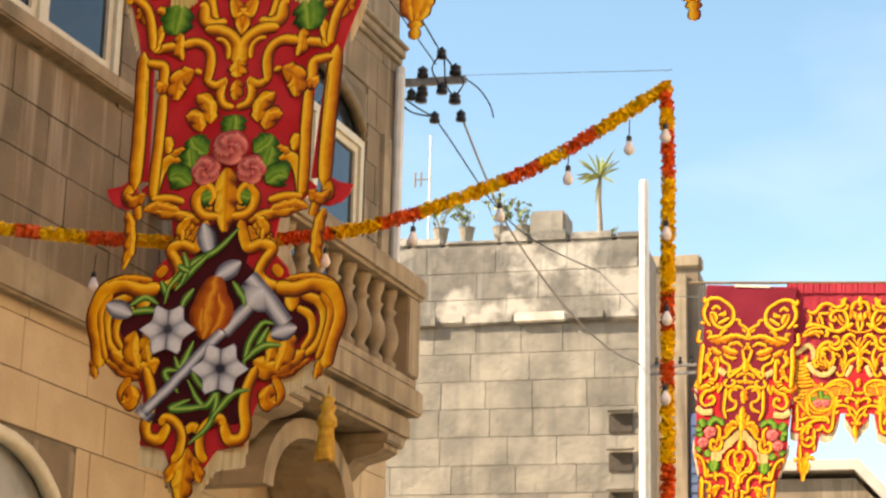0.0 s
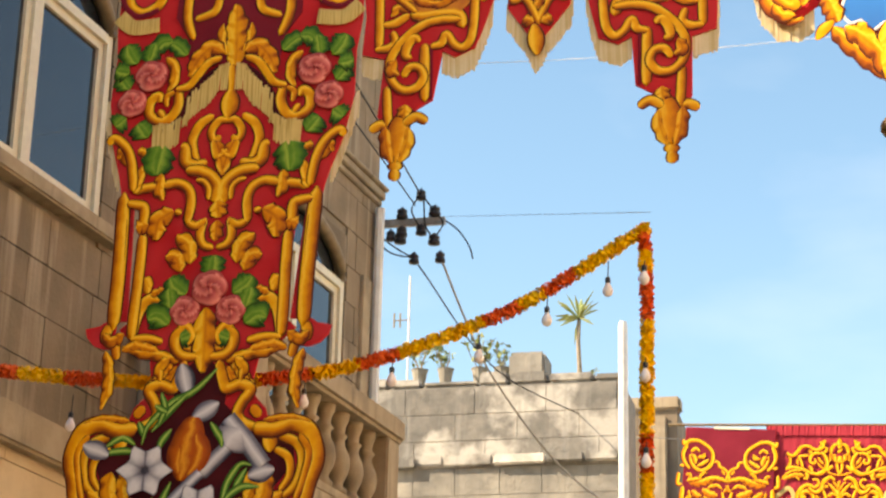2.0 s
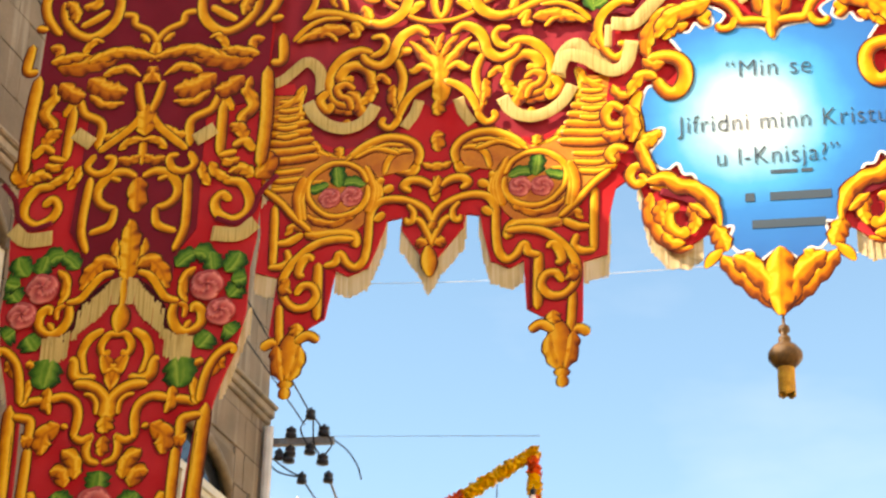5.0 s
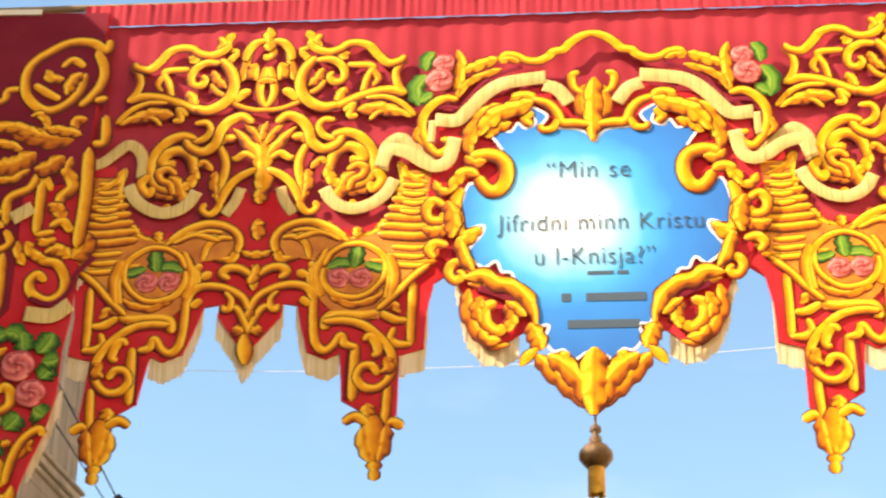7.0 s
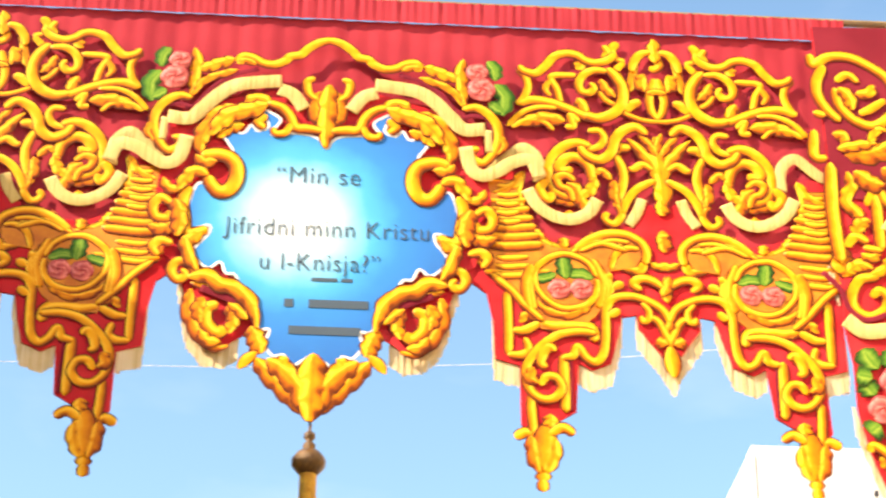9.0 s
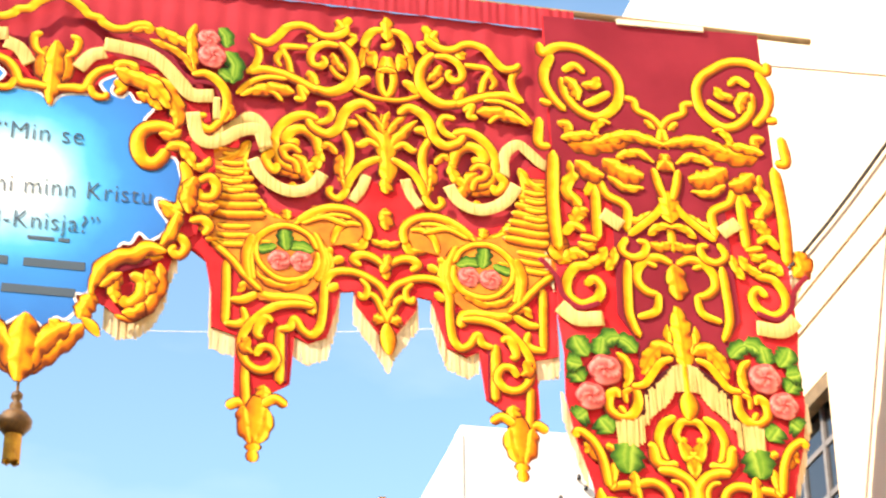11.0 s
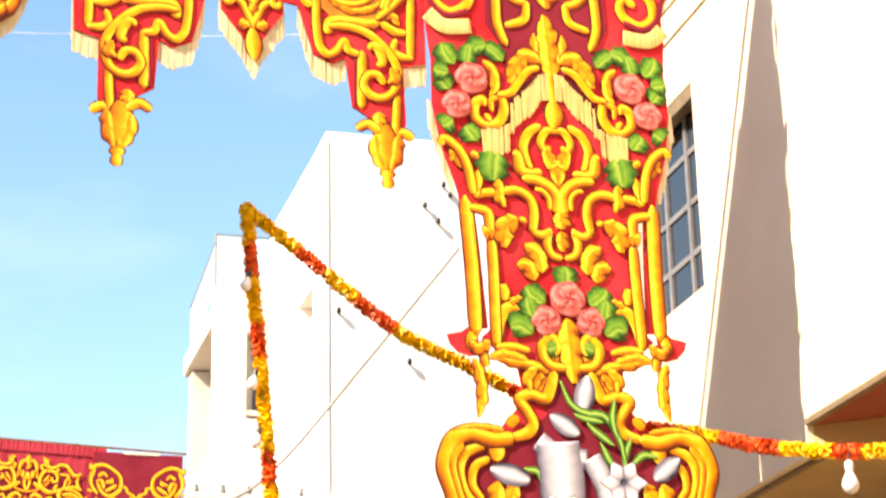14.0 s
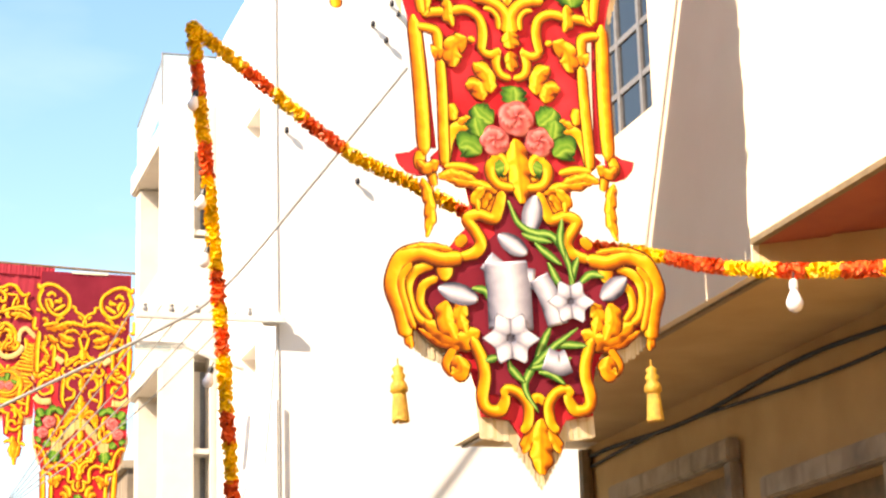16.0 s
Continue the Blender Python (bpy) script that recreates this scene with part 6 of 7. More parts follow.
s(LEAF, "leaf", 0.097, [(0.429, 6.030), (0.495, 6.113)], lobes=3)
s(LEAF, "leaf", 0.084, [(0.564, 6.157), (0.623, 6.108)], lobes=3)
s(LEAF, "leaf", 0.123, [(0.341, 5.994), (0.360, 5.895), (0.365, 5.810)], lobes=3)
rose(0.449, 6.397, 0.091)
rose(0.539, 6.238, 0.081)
s(AMBER, "scroll", 0.078, [(0.050, 6.519), (0.125, 6.553), (0.197, 6.484), (0.240, 6.387)], lobes=4)
s(GOLD, "scroll", 0.036, [(0.059, 6.491), (0.134, 6.460), (0.194, 6.382), (0.240, 6.326), (0.312, 6.309)])
s(GOLD, "scroll", 0.104, [(0.021, 6.431), (0.014, 6.597), (-0.002, 6.813)], lobes=4)
s(GOLD, "scroll", 0.042, [(0.045, 6.506), (0.080, 6.593), (0.082, 6.697)], lobes=2)
s(GOLD, "scroll", 0.036, [(0.013, 6.452), (0.026, 6.322), (0.025, 6.214)])
s(GOLD, "scroll", 0.084, [(0.019, 6.296), (0.020, 6.201), (0.012, 6.128)], leaf=1)
s(GOLD, "scroll", 0.049, [(0.380, 6.509), (0.335, 6.463), (0.318, 6.376), (0.350, 6.300)], lobes=2)
s(GOLD, "scroll", 0.045, [(0.287, 6.317), (0.278, 6.216), (0.319, 6.141), (0.384, 6.128), (0.441, 6.169), (0.441, 6.242), (0.398, 6.278), (0.383, 6.238)])
s(GOLD, "scroll", 0.042, [(0.358, 6.146), (0.387, 6.191)])
s(AMBER, "scroll", 0.029, [(0.307, 6.296), (0.350, 6.267), (0.346, 6.207)])
s(GOLD, "scroll", 0.042, [(0.075, 6.148), (0.148, 6.098), (0.184, 6.014), (0.170, 5.932), (0.145, 5.877)])
s(GOLD, "scroll", 0.036, [(-0.033, 6.116), (0.044, 6.116), (0.085, 6.051), (0.065, 5.999), (0.029, 6.023)])
s(GOLD, "scroll", 0.055, [(0.084, 5.872), (0.147, 5.854), (0.206, 5.881), (0.220, 5.959), (0.246, 5.972)])
s(AMBER, "scroll", 0.058, [(-0.052, 5.997), (-0.016, 5.889), (0.006, 5.796)], lobes=2)
s(GOLD, "scroll", 0.033, [(-0.070, 5.997), (-0.036, 5.903), (0.025, 5.941)])
s(GOLD, "scroll", 0.052, [(0.024, 5.633), (0.014, 5.724), (0.048, 5.782), (0.120, 5.822), (0.205, 5.828)])
s(GOLD, "scroll", 0.026, [(0.061, 5.651), (0.063, 5.719), (0.096, 5.760), (0.138, 5.769)])
s(GOLD, "scroll", 0.078, [(-0.021, 5.647), (-0.010, 5.550)], lobes=2)
s(AMBER, "scroll", 0.058, [(0.000, 5.537), (0.000, 5.421)], lobes=2)
s(GOLD, "scroll", 0.039, [(0.066, 5.551), (0.087, 5.463), (0.066, 5.400), (0.005, 5.376)])
s(GOLD, "scroll", 0.039, [(0.061, 5.535), (0.109, 5.507), (0.153, 5.525), (0.175, 5.576)])
s(GOLD, "scroll", 0.042, [(0.160, 5.519), (0.145, 5.639), (0.167, 5.719), (0.233, 5.756), (0.310, 5.746), (0.371, 5.738), (0.432, 5.729), (0.476, 5.711)])
s(GOLD, "scroll", 0.052, [(0.331, 5.814), (0.334, 5.720), (0.309, 5.659)], lobes=2)
s(GOLD, "scroll", 0.045, [(0.474, 5.702), (0.451, 5.787), (0.445, 5.859)], lobes=2)
s(GOLD, "scroll", 0.045, [(0.506, 5.646), (0.441, 5.635), (0.401, 5.611), (0.399, 5.505)])
s(GOLD, "scroll", 0.042, [(0.476, 5.715), (0.486, 5.805), (0.507, 5.902), (0.549, 5.982), (0.617, 6.032), (0.650, 5.995)])
s(AMBER, "scroll", 0.049, [(0.523, 5.862), (0.560, 5.952), (0.588, 5.912)], lobes=2)
s(GOLD, "scroll", 0.042, [(0.422, 5.938), (0.478, 5.956)], lobes=2)
s(GOLD, "scroll", 0.058, [(0.524, 5.713), (0.511, 5.451), (0.504, 5.199), (0.505, 4.927)])
s(AMBER, "scroll", 0.023, [(0.506, 5.579), (0.498, 5.325), (0.500, 5.075)])
s(GOLD, "scroll", 0.045, [(0.392, 5.480), (0.391, 5.265), (0.397, 5.015), (0.398, 4.880)])
s(AMBER, "scroll", 0.091, [(0.234, 5.594), (0.314, 5.540), (0.328, 5.431)], lobes=3)
s(AMBER, "scroll", 0.065, [(0.367, 5.519), (0.435, 5.498)], lobes=2)
s(GOLD, "scroll", 0.039, [(0.196, 5.576), (0.234, 5.594)])
s(GOLD, "scroll", 0.081, [(0.126, 5.290), (0.148, 5.398), (0.212, 5.450)], lobes=3)
s(AMBER, "scroll", 0.071, [(0.172, 5.245), (0.200, 5.326), (0.260, 5.331)], lobes=3)
s(LEAF, "leaf", 0.091, [(0.001, 5.217), (0.007, 5.331)], lobes=3)
s(LEAF, "leaf", 0.091, [(0.119, 5.121), (0.186, 5.169), (0.217, 5.212)], lobes=3)
s(LEAF, "leaf", 0.097, [(0.196, 4.951), (0.262, 4.999), (0.317, 4.986)], lobes=3)
s(LEAF, "leaf", 0.084, [(0.193, 5.038), (0.218, 5.150)], lobes=3)
s(LEAF, "leaf", 0.071, [(0.071, 4.898), (0.133, 4.872)], lobes=2)
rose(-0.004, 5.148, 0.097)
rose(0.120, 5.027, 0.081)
s(GOLD, "scroll", 0.052, [(0.250, 5.037), (0.254, 5.080), (0.312, 5.095), (0.364, 5.047), (0.390, 4.966), (0.399, 4.871)])
s(GOLD, "scroll", 0.052, [(0.324, 5.154), (0.349, 5.203), (0.336, 5.128)])
s(AMBER, "scroll", 0.036, [(0.242, 5.149), (0.316, 5.119)], lobes=2)
s(GOLD, "scroll", 0.039, [(0.218, 4.855), (0.304, 4.875), (0.404, 4.874)])
s(AMBER, "scroll", 0.055, [(0.232, 4.797), (0.295, 4.817), (0.367, 4.832), (0.439, 4.812)], lobes=4)
s(GOLD, "scroll", 0.104, [(-0.025, 5.042), (-0.015, 4.868), (-0.009, 4.690)], lobes=3)
s(GOLD, "scroll", 0.045, [(0.028, 4.769), (0.107, 4.777), (0.150, 4.820), (0.159, 4.881), (0.125, 4.925)])
s(AMBER, "scroll", 0.029, [(0.038, 4.867), (0.059, 4.818), (0.109, 4.820)])
s(GOLD, "scroll", 0.052, [(0.517, 4.958), (0.534, 4.896), (0.523, 4.853)])
s(AMBER, "scroll", 0.042, [(0.496, 4.891), (0.473, 4.830), (0.461, 4.763)])
s(GOLD, "scroll", 0.049, [(0.524, 4.811), (0.497, 4.708), (0.492, 4.600), (0.518, 4.492)], lobes=4)
s(AMBER, "scroll", 0.039, [(0.152, 4.768), (0.205, 4.682), (0.263, 4.620)], lobes=3)
s(WINE, "dark_band", 0.032, [(0.775, 7.061), (0.689, 6.960), (0.652, 6.840), (0.564, 6.771), (0.445, 6.805)], flat=1)
s(FRINGE, "fringe_swag", 0.090, [(0.679, 6.773), (0.585, 6.702), (0.434, 6.712)], flat=1)
s(FRINGE, "fringe_swag", 0.083, [(0.398, 7.375), (0.287, 7.298)], flat=1)
s(AMBER, "scroll", 0.109, [(0.570, 7.823), (0.439, 7.820), (0.322, 7.850), (0.181, 7.878)], lobes=4)
s(AMBER, "scroll", 0.115, [(0.372, 7.730), (0.259, 7.652), (0.133, 7.637)], lobes=4)
s(GOLD, "scroll", 0.048, [(0.697, 8.497), (0.683, 8.423), (0.589, 8.477), (0.468, 8.478), (0.356, 8.419), (0.263, 8.339), (0.229, 8.240), (0.255, 8.106), (0.366, 8.014), (0.476, 8.042), (0.553, 8.136), (0.579, 8.266)])
s(GOLD, "scroll", 0.048, [(0.617, 8.420), (0.672, 8.310), (0.676, 8.213), (0.634, 8.119), (0.562, 8.036)])
s(GOLD, "scroll", 0.042, [(0.566, 8.310), (0.492, 8.354), (0.433, 8.304)])
s(GOLD, "scroll", 0.064, [(0.556, 8.268), (0.505, 8.205), (0.486, 8.118)], lobes=3)
s(GOLD, "scroll", 0.054, [(0.460, 8.224), (0.386, 8.229), (0.351, 8.286)], lobes=2)
s(GOLD, "scroll", 0.042, [(0.455, 8.085), (0.379, 8.125), (0.290, 8.185)])
s(GOLD, "scroll", 0.038, [(0.236, 8.162), (0.154, 8.148), (0.140, 8.087), (0.055, 8.043), (0.005, 7.981), (-0.019, 7.895), (-0.026, 7.831)])
s(GOLD, "scroll", 0.038, [(0.100, 8.021), (0.043, 7.963)], lobes=2)
s(GOLD, "scroll", 0.048, [(0.720, 7.980), (0.734, 7.805), (0.663, 7.791)])
s(GOLD, "scroll", 0.058, [(0.652, 7.765), (0.673, 7.425), (0.663, 7.116)])
s(AMBER, "scroll", 0.054, [(0.621, 7.956), (0.557, 7.937), (0.571, 7.887)], lobes=2)
s(GOLD, "scroll", 0.048, [(0.715, 8.094), (0.644, 8.072)])
s(GOLD, "scroll", 0.054, [(0.606, 7.851), (0.500, 7.873), (0.377, 7.892)], lobes=3)
s(GOLD, "scroll", 0.042, [(0.423, 7.897), (0.359, 7.980), (0.304, 7.973)], lobes=2)
s(GOLD, "scroll", 0.061, [(0.563, 7.707), (0.551, 7.615), (0.595, 7.521), (0.538, 7.433), (0.513, 7.318)], lobes=4)
s(GOLD, "scroll", 0.045, [(0.488, 7.487), (0.411, 7.587), (0.361, 7.501), (0.248, 7.427), (0.261, 7.267)])
s(GOLD, "scroll", 0.048, [(0.424, 7.557), (0.434, 7.193)])
s(GOLD, "scroll", 0.042, [(0.428, 7.197), (0.531, 7.220)])
s(GOLD, "scroll", 0.048, [(0.626, 7.222), (0.566, 7.286), (0.499, 7.250)])
s(GOLD, "scroll", 0.038, [(0.264, 7.231), (0.304, 7.153), (0.248, 7.106), (0.178, 7.128), (0.155, 7.197), (0.208, 7.212)])
s(GOLD, "scroll", 0.102, [(-0.019, 7.340), (-0.027, 7.421), (-0.035, 7.547)], lobes=3)
s(GOLD, "scroll", 0.042, [(0.143, 7.252), (0.065, 7.314), (-0.015, 7.311)], lobes=2)
s(GOLD, "scroll", 0.042, [(-0.023, 7.326), (-0.012, 7.159)])
s(GOLD, "scroll", 0.045, [(0.010, 7.079), (0.087, 7.115), (0.169, 7.093), (0.224, 7.019), (0.222, 6.948), (0.173, 6.898), (0.105, 6.880)])
s(GOLD, "scroll", 0.035, [(0.161, 7.079), (0.102, 7.057)])
s(AMBER, "scroll", 0.096, [(-0.006, 7.080), (0.004, 6.959), (0.009, 6.861)], lobes=2)
s(GOLD, "scroll", 0.042, [(0.271, 7.094), (0.286, 6.875), (0.284, 6.736), (0.238, 6.608)])
s(GOLD, "scroll", 0.038, [(0.107, 6.891), (0.132, 6.778), (0.244, 6.731)])
s(GOLD, "scroll", 0.038, [(-0.006, 7.523), (0.072, 7.404), (0.179, 7.307), (0.256, 7.245)])
s(GOLD, "scroll", 0.042, [(0.077, 7.696), (0.048, 7.571), (0.013, 7.470)])
s(GOLD, "scroll", 0.061, [(0.639, 7.061), (0.566, 7.111), (0.494, 7.090)], lobes=3)
s(GOLD, "scroll", 0.045, [(0.434, 7.086), (0.493, 7.040), (0.574, 7.019), (0.628, 6.928), (0.620, 6.841), (0.546, 6.793), (0.461, 6.832), (0.432, 6.903), (0.469, 6.954), (0.523, 6.912)])
s(GOLD, "scroll", 0.051, [(0.380, 7.160), (0.438, 7.079), (0.510, 7.054)], lobes=2)
s(GOLD, "scroll", 0.064, [(0.395, 7.842), (0.218, 7.902), (0.088, 7.884), (-0.028, 7.850)], lobes=5)
s(GOLD, "scroll", 0.048, [(0.292, 7.750), (0.163, 7.792), (0.064, 7.735)], lobes=3)
s(AMBER, "scroll", 0.090, [(0.531, 7.706), (0.440, 7.629), (0.369, 7.619)], lobes=3)
s(GOLD, "scroll", 0.045, [(0.350, 7.620), (0.252, 7.552), (0.137, 7.559)], lobes=3)
s(AMBER, "scroll", 0.058, [(0.024, 7.797), (-0.014, 7.724), (-0.050, 7.689)], lobes=3)
s(GOLD, "scroll", 0.051, [(0.272, 7.346), (0.182, 7.344), (0.098, 7.407)], lobes=3)
s(AMBER, "scroll", 0.051, [(0.142, 7.201), (0.070, 7.184), (0.002, 7.216)], lobes=3)
s(GOLD, "scroll", 0.048, [(0.550, 7.179), (0.495, 7.154), (0.441, 7.185)], lobes=2)
s(AMBER, "scroll", 0.064, [(0.573, 7.286), (0.535, 7.360), (0.474, 7.393)], lobes=3)
s(GOLD, "scroll", 0.045, [(0.400, 7.010), (0.355, 7.083), (0.341, 7.162)], lobes=2)
s(GOLD, "scroll", 0.049, [(0.078, 4.802), (0.155, 4.764), (0.243, 4.784), (0.360, 4.803), (0.440, 4.832)], lobes=4)
s(GOLD, "scroll", 0.042, [(0.171, 4.862), (0.110, 4.938), (0.072, 4.895), (0.095, 4.839)])
s(AMBER, "scroll", 0.049, [(0.429, 4.900), (0.497, 4.861), (0.546, 4.903)], lobes=3)
s(GOLD, "scroll", 0.052, [(0.173, 4.733), (0.223, 4.658), (0.294, 4.577)], lobes=3)
s(AMBER, "scroll", 0.045, [(0.129, 4.721), (0.170, 4.647), (0.228, 4.585)], lobes=2)


# ---- the cross banner ----
BLUE = bpy.data.materials.new("blue_board_paint")
BLUE.use_nodes = True
bn = BLUE.node_tree
bb = bn.nodes["Principled BSDF"]
bb.inputs["Roughness"].default_value = 0.55
bco = bn.nodes.new("ShaderNodeTexCoord")
bmap = bn.nodes.new("ShaderNodeMapping")
bmap.inputs["Location"].default_value = (0.1, 0, -7.3)
bnz = bn.nodes.new("ShaderNodeTexNoise")
bnz.inputs["Scale"].default_value, bnz.inputs["Detail"].default_value = 5.0, 5.0
bad = bn.nodes.new("ShaderNodeVectorMath")
bad.operation = "MULTIPLY_ADD"
bad.inputs[1].default_value = (0.14, 0, 0.14)
ln = bn.nodes.new("ShaderNodeVectorMath")
ln.operation = "LENGTH"
bra = bn.nodes.new("ShaderNodeValToRGB")
for i, (p, c) in enumerate(((0.0, (0.78, 0.84, 0.86)), (1.0, (0.0, 0.10, 0.40)), (0.18, (0.58, 0.77, 0.85)), (0.32, (0.20, 0.56, 0.79)), (0.43, (0.02, 0.38, 0.76)), (0.57, (0.0, 0.21, 0.62)))):
    e = bra.color_ramp.elements[i] if i < 2 else bra.color_ramp.elements.new(p)
    e.position, e.color = p, (*c, 1)
bn.links.new(bco.outputs["Object"], bmap.inputs["Vector"])
bn.links.new(bmap.outputs["Vector"], bnz.inputs["Vector"])
bn.links.new(bnz.outputs["Color"], bad.inputs[0])
bn.links.new(bmap.outputs["Vector"], bad.inputs[2])
bn.links.new(bad.outputs["Vector"], ln.inputs[0])
bn.links.new(ln.outputs["Value"], bra.inputs["Fac"])
bn.links.new(bra.outputs["Color"], bb.inputs["Base Color"])

cross = thing("cross_banner", "red cloth street banner with gold scrollwork and a blue heart", "banner", (0, 10, 0))
smooth(part("back_cloth", pleats(-2.98, 2.98, 6.96, 8.6, 0.018, 0.014, 34, 3, 800), MAROON, cross, "maroon pleated back cloth"))
smooth(part("valance", pleats(-2.98, 2.98, 8.59, 8.74, -0.006, 0.009, 60, 8, 900), MAROON, cross, "gathered strip along the top"))
part("top_rod", tube([(-4.5, 0.06, 8.77), (4.5, 0.06, 8.77)], 0.022, 8), TAN, cross, "wooden rod along the top")
BAY_EDGE = [(1.085, 6.93), (0.976, 6.846), (0.94, 6.676), (0.93, 6.444), (0.87, 6.425), (0.80, 6.405), (0.795, 6.057), (0.72, 5.98), (0.685, 5.78), (0.66, 5.98), (0.60, 6.08), (0.51, 6.14), (0.49, 6.43), (0.42, 6.39), (0.32, 6.437), (0.28, 6.60), (0.25, 6.735), (0.17, 6.75), (0.165, 6.67), (0.05, 6.51), (0.0, 6.40)]
BAY_TOP = [(0.0, 7.40), (0.125, 7.475), (0.235, 7.25), (0.374, 7.22), (0.552, 7.19), (0.745, 7.28), (0.79, 7.48), (0.835, 7.64), (1.085, 7.62)]
for side in (-1, 1):
    cx = 1.862 * side
    o = part("lower_cloth", slab(drifted(mirror(BAY_TOP + BAY_EDGE), bay_drift(side)), 0.0, 0.018), CRIMSON, cross, "bright crimson shaped cloth")
    o.location.x = cx
    whole = BAY_EDGE + [(-x, z) for x, z in BAY_EDGE[-2::-1]]
    runs = (whole[2:6], whole[12:17], whole[17:24], whole[24:29], whole[35:39], )
    for k, run in enumerate(runs):
        o = part("fringe", hanging(drifted(run, bay_drift(side)), 0.125, seed=k + 3), THREAD, cross, "pale hanging fringe")
        o.location.x = cx
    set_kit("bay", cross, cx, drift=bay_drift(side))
HEART = [(0.0, 8.02), (0.30, 8.08), (0.66, 7.98), (0.86, 7.88), (0.92, 7.4), (0.84, 7.0), (0.779, 6.955), (0.747, 6.891), (0.714, 6.785), (0.699, 6.68), (0.666, 6.575), (0.588, 6.483), (0.476, 6.465), (0.403, 6.519), (0.33, 6.56), (0.20, 6.42), (0.08, 6.25), (0.0, 6.10)]
part("heart_cloth", slab(drifted(mirror(HEART), heart_drift), -0.012, -0.002), CRIMSON, cross)
for side in (-1, 1):
    part("fringe", hanging(drifted([(side * x, z) for x, z in HEART[7:14]], heart_drift), 0.125, 0.002, seed=31 + side), THREAD, cross, "pale hanging fringe")
BOARD = [(0.000, 7.694), (0.062, 7.771), (0.203, 7.791), (0.268, 7.766), (0.309, 7.789), (0.259, 7.869), (0.305, 7.915), (0.362, 7.935), (0.323, 7.833), (0.381, 7.797), (0.422, 7.832), (0.463, 7.778), (0.535, 7.793), (0.578, 7.773), (0.513, 7.663), (0.534, 7.633), (0.464, 7.589), (0.448, 7.517), (0.486, 7.416), (0.545, 7.367), (0.606, 7.386), (0.646, 7.441), (0.697, 7.438), (0.731, 7.334), (0.738, 7.246), (0.716, 7.163), (0.617, 7.184), (0.616, 7.129), (0.686, 7.019), (0.603, 6.923), (0.535, 6.960), (0.501, 6.896), (0.451, 6.888), (0.417, 6.825), (0.336, 6.723), (0.302, 6.577), (0.240, 6.566), (0.257, 6.483), (0.210, 6.415), (0.151, 6.420), (0.120, 6.349), (0.000, 6.419)]
part("heart_board", slab(drifted(mirror(BOARD), heart_drift), -0.03, -0.013), BLUE, cross, "blue heart-shaped board with a pale glow")
part("board_edge", ribbon(0.016, drifted(mirror(BOARD), heart_drift) + drifted(BOARD[:1], heart_drift), flat=1), WHITEPAINT, cross, "thin white outline").location.y = -0.0305
set_kit("heart", cross, 0.0, True, 0.026, drift=heart_drift)
text_part("\u201cMin se", -0.29, 7.47, 0.155, cross, squeeze=0.92)
text_part("Jifridni minn Kristu", -0.55, 7.14, 0.152, cross, squeeze=0.88)
text_part("u l-Knisja?\u201d", -0.36, 6.93, 0.152, cross, squeeze=0.88)


def bars(spans, z, h):
    for a, b in spans:
        part("text_bar", boxed((a, -0.033, z), (b, -0.0305, z + h), 0.001), INK, cross)


bars(((-0.07, 0.07), (0.09, 0.15)), 6.865, 0.022)
bars(((-0.21, -0.16), (-0.08, 0.24)), 6.705, 0.05)
bars(((-0.18, 0.20),), 6.545, 0.05)


def tassel(parent, x, z, k, mat, y=0.0):
    t = new("tassel")
    t.parent, t.location = parent, (x, y, z)
    part("cord", tube([(0, 0, 0.06 * k), (0, 0, -0.02 * k)], 0.008 * k, 6), WHITEPAINT if mat is BRASS else mat, t)
    smooth(part("knob", lathe([(0.008, 0.0), (0.008, -0.055), (0.028, -0.07), (0.03, -0.095), (0.012, -0.112), (0.03, -0.128), (0.034, -0.145), (0.028, -0.158), (0.06, -0.178), (0.088, -0.215), (0.088, -0.25), (0.06, -0.285), (0.045, -0.30)] if mat is BRASS else [(0.012, 0.0), (0.04, -0.02), (0.03, -0.05), (0.05, -0.07), (0.035, -0.10), (0.055, -0.13), (0.06, -0.17), (0.035, -0.20)], 14), mat, t))
    sk = bmesh.new()
    r = random.Random(int(abs(x) * 100))
    top, low = (-0.29, -0.455) if mat is BRASS else (-0.19, -0.38)
    spread = 0.036 if mat is BRASS else 0.05
    for i in range(26):
        a = 2 * math.pi * i / 26
        tube([(0.035 * math.cos(a), 0.035 * math.sin(a), top), (spread * math.cos(a), spread * math.sin(a), low + r.uniform(0, 0.02))], 0.009, 5, sk)
    part("skirt", sk, TASSEL, t, "hanging gold threads")
    t.scale = (k, k, k)


tassel(cross, -0.045, 6.06, 1.0, BRASS, 0.0)

# ---- the two column banners ----
COL = [(0.0, 8.695), (0.66, 8.695), (0.66, 7.35), (0.672, 7.13), (0.682, 6.70), (0.662, 6.51), (0.67, 6.25), (0.63, 6.0), (0.575, 5.82), (0.545, 5.70), (0.42, 5.66), (0.40, 5.1), (0.415, 4.98), (0.47, 4.93), (0.36, 4.83), (0.29, 4.79), (0.27, 4.66), (0.30, 4.56), (0.36, 4.50)]
SHIELD = [(0.41, 4.43), (0.575, 4.405), (0.672, 4.335), (0.70, 4.236), (0.665, 4.069), (0.572, 3.982), (0.437, 3.921), (0.378, 3.883), (0.339, 3.812), (0.305, 3.671), (0.30, 3.559), (0.15, 3.537), (0.10, 3.45), (0.0, 3.295)]
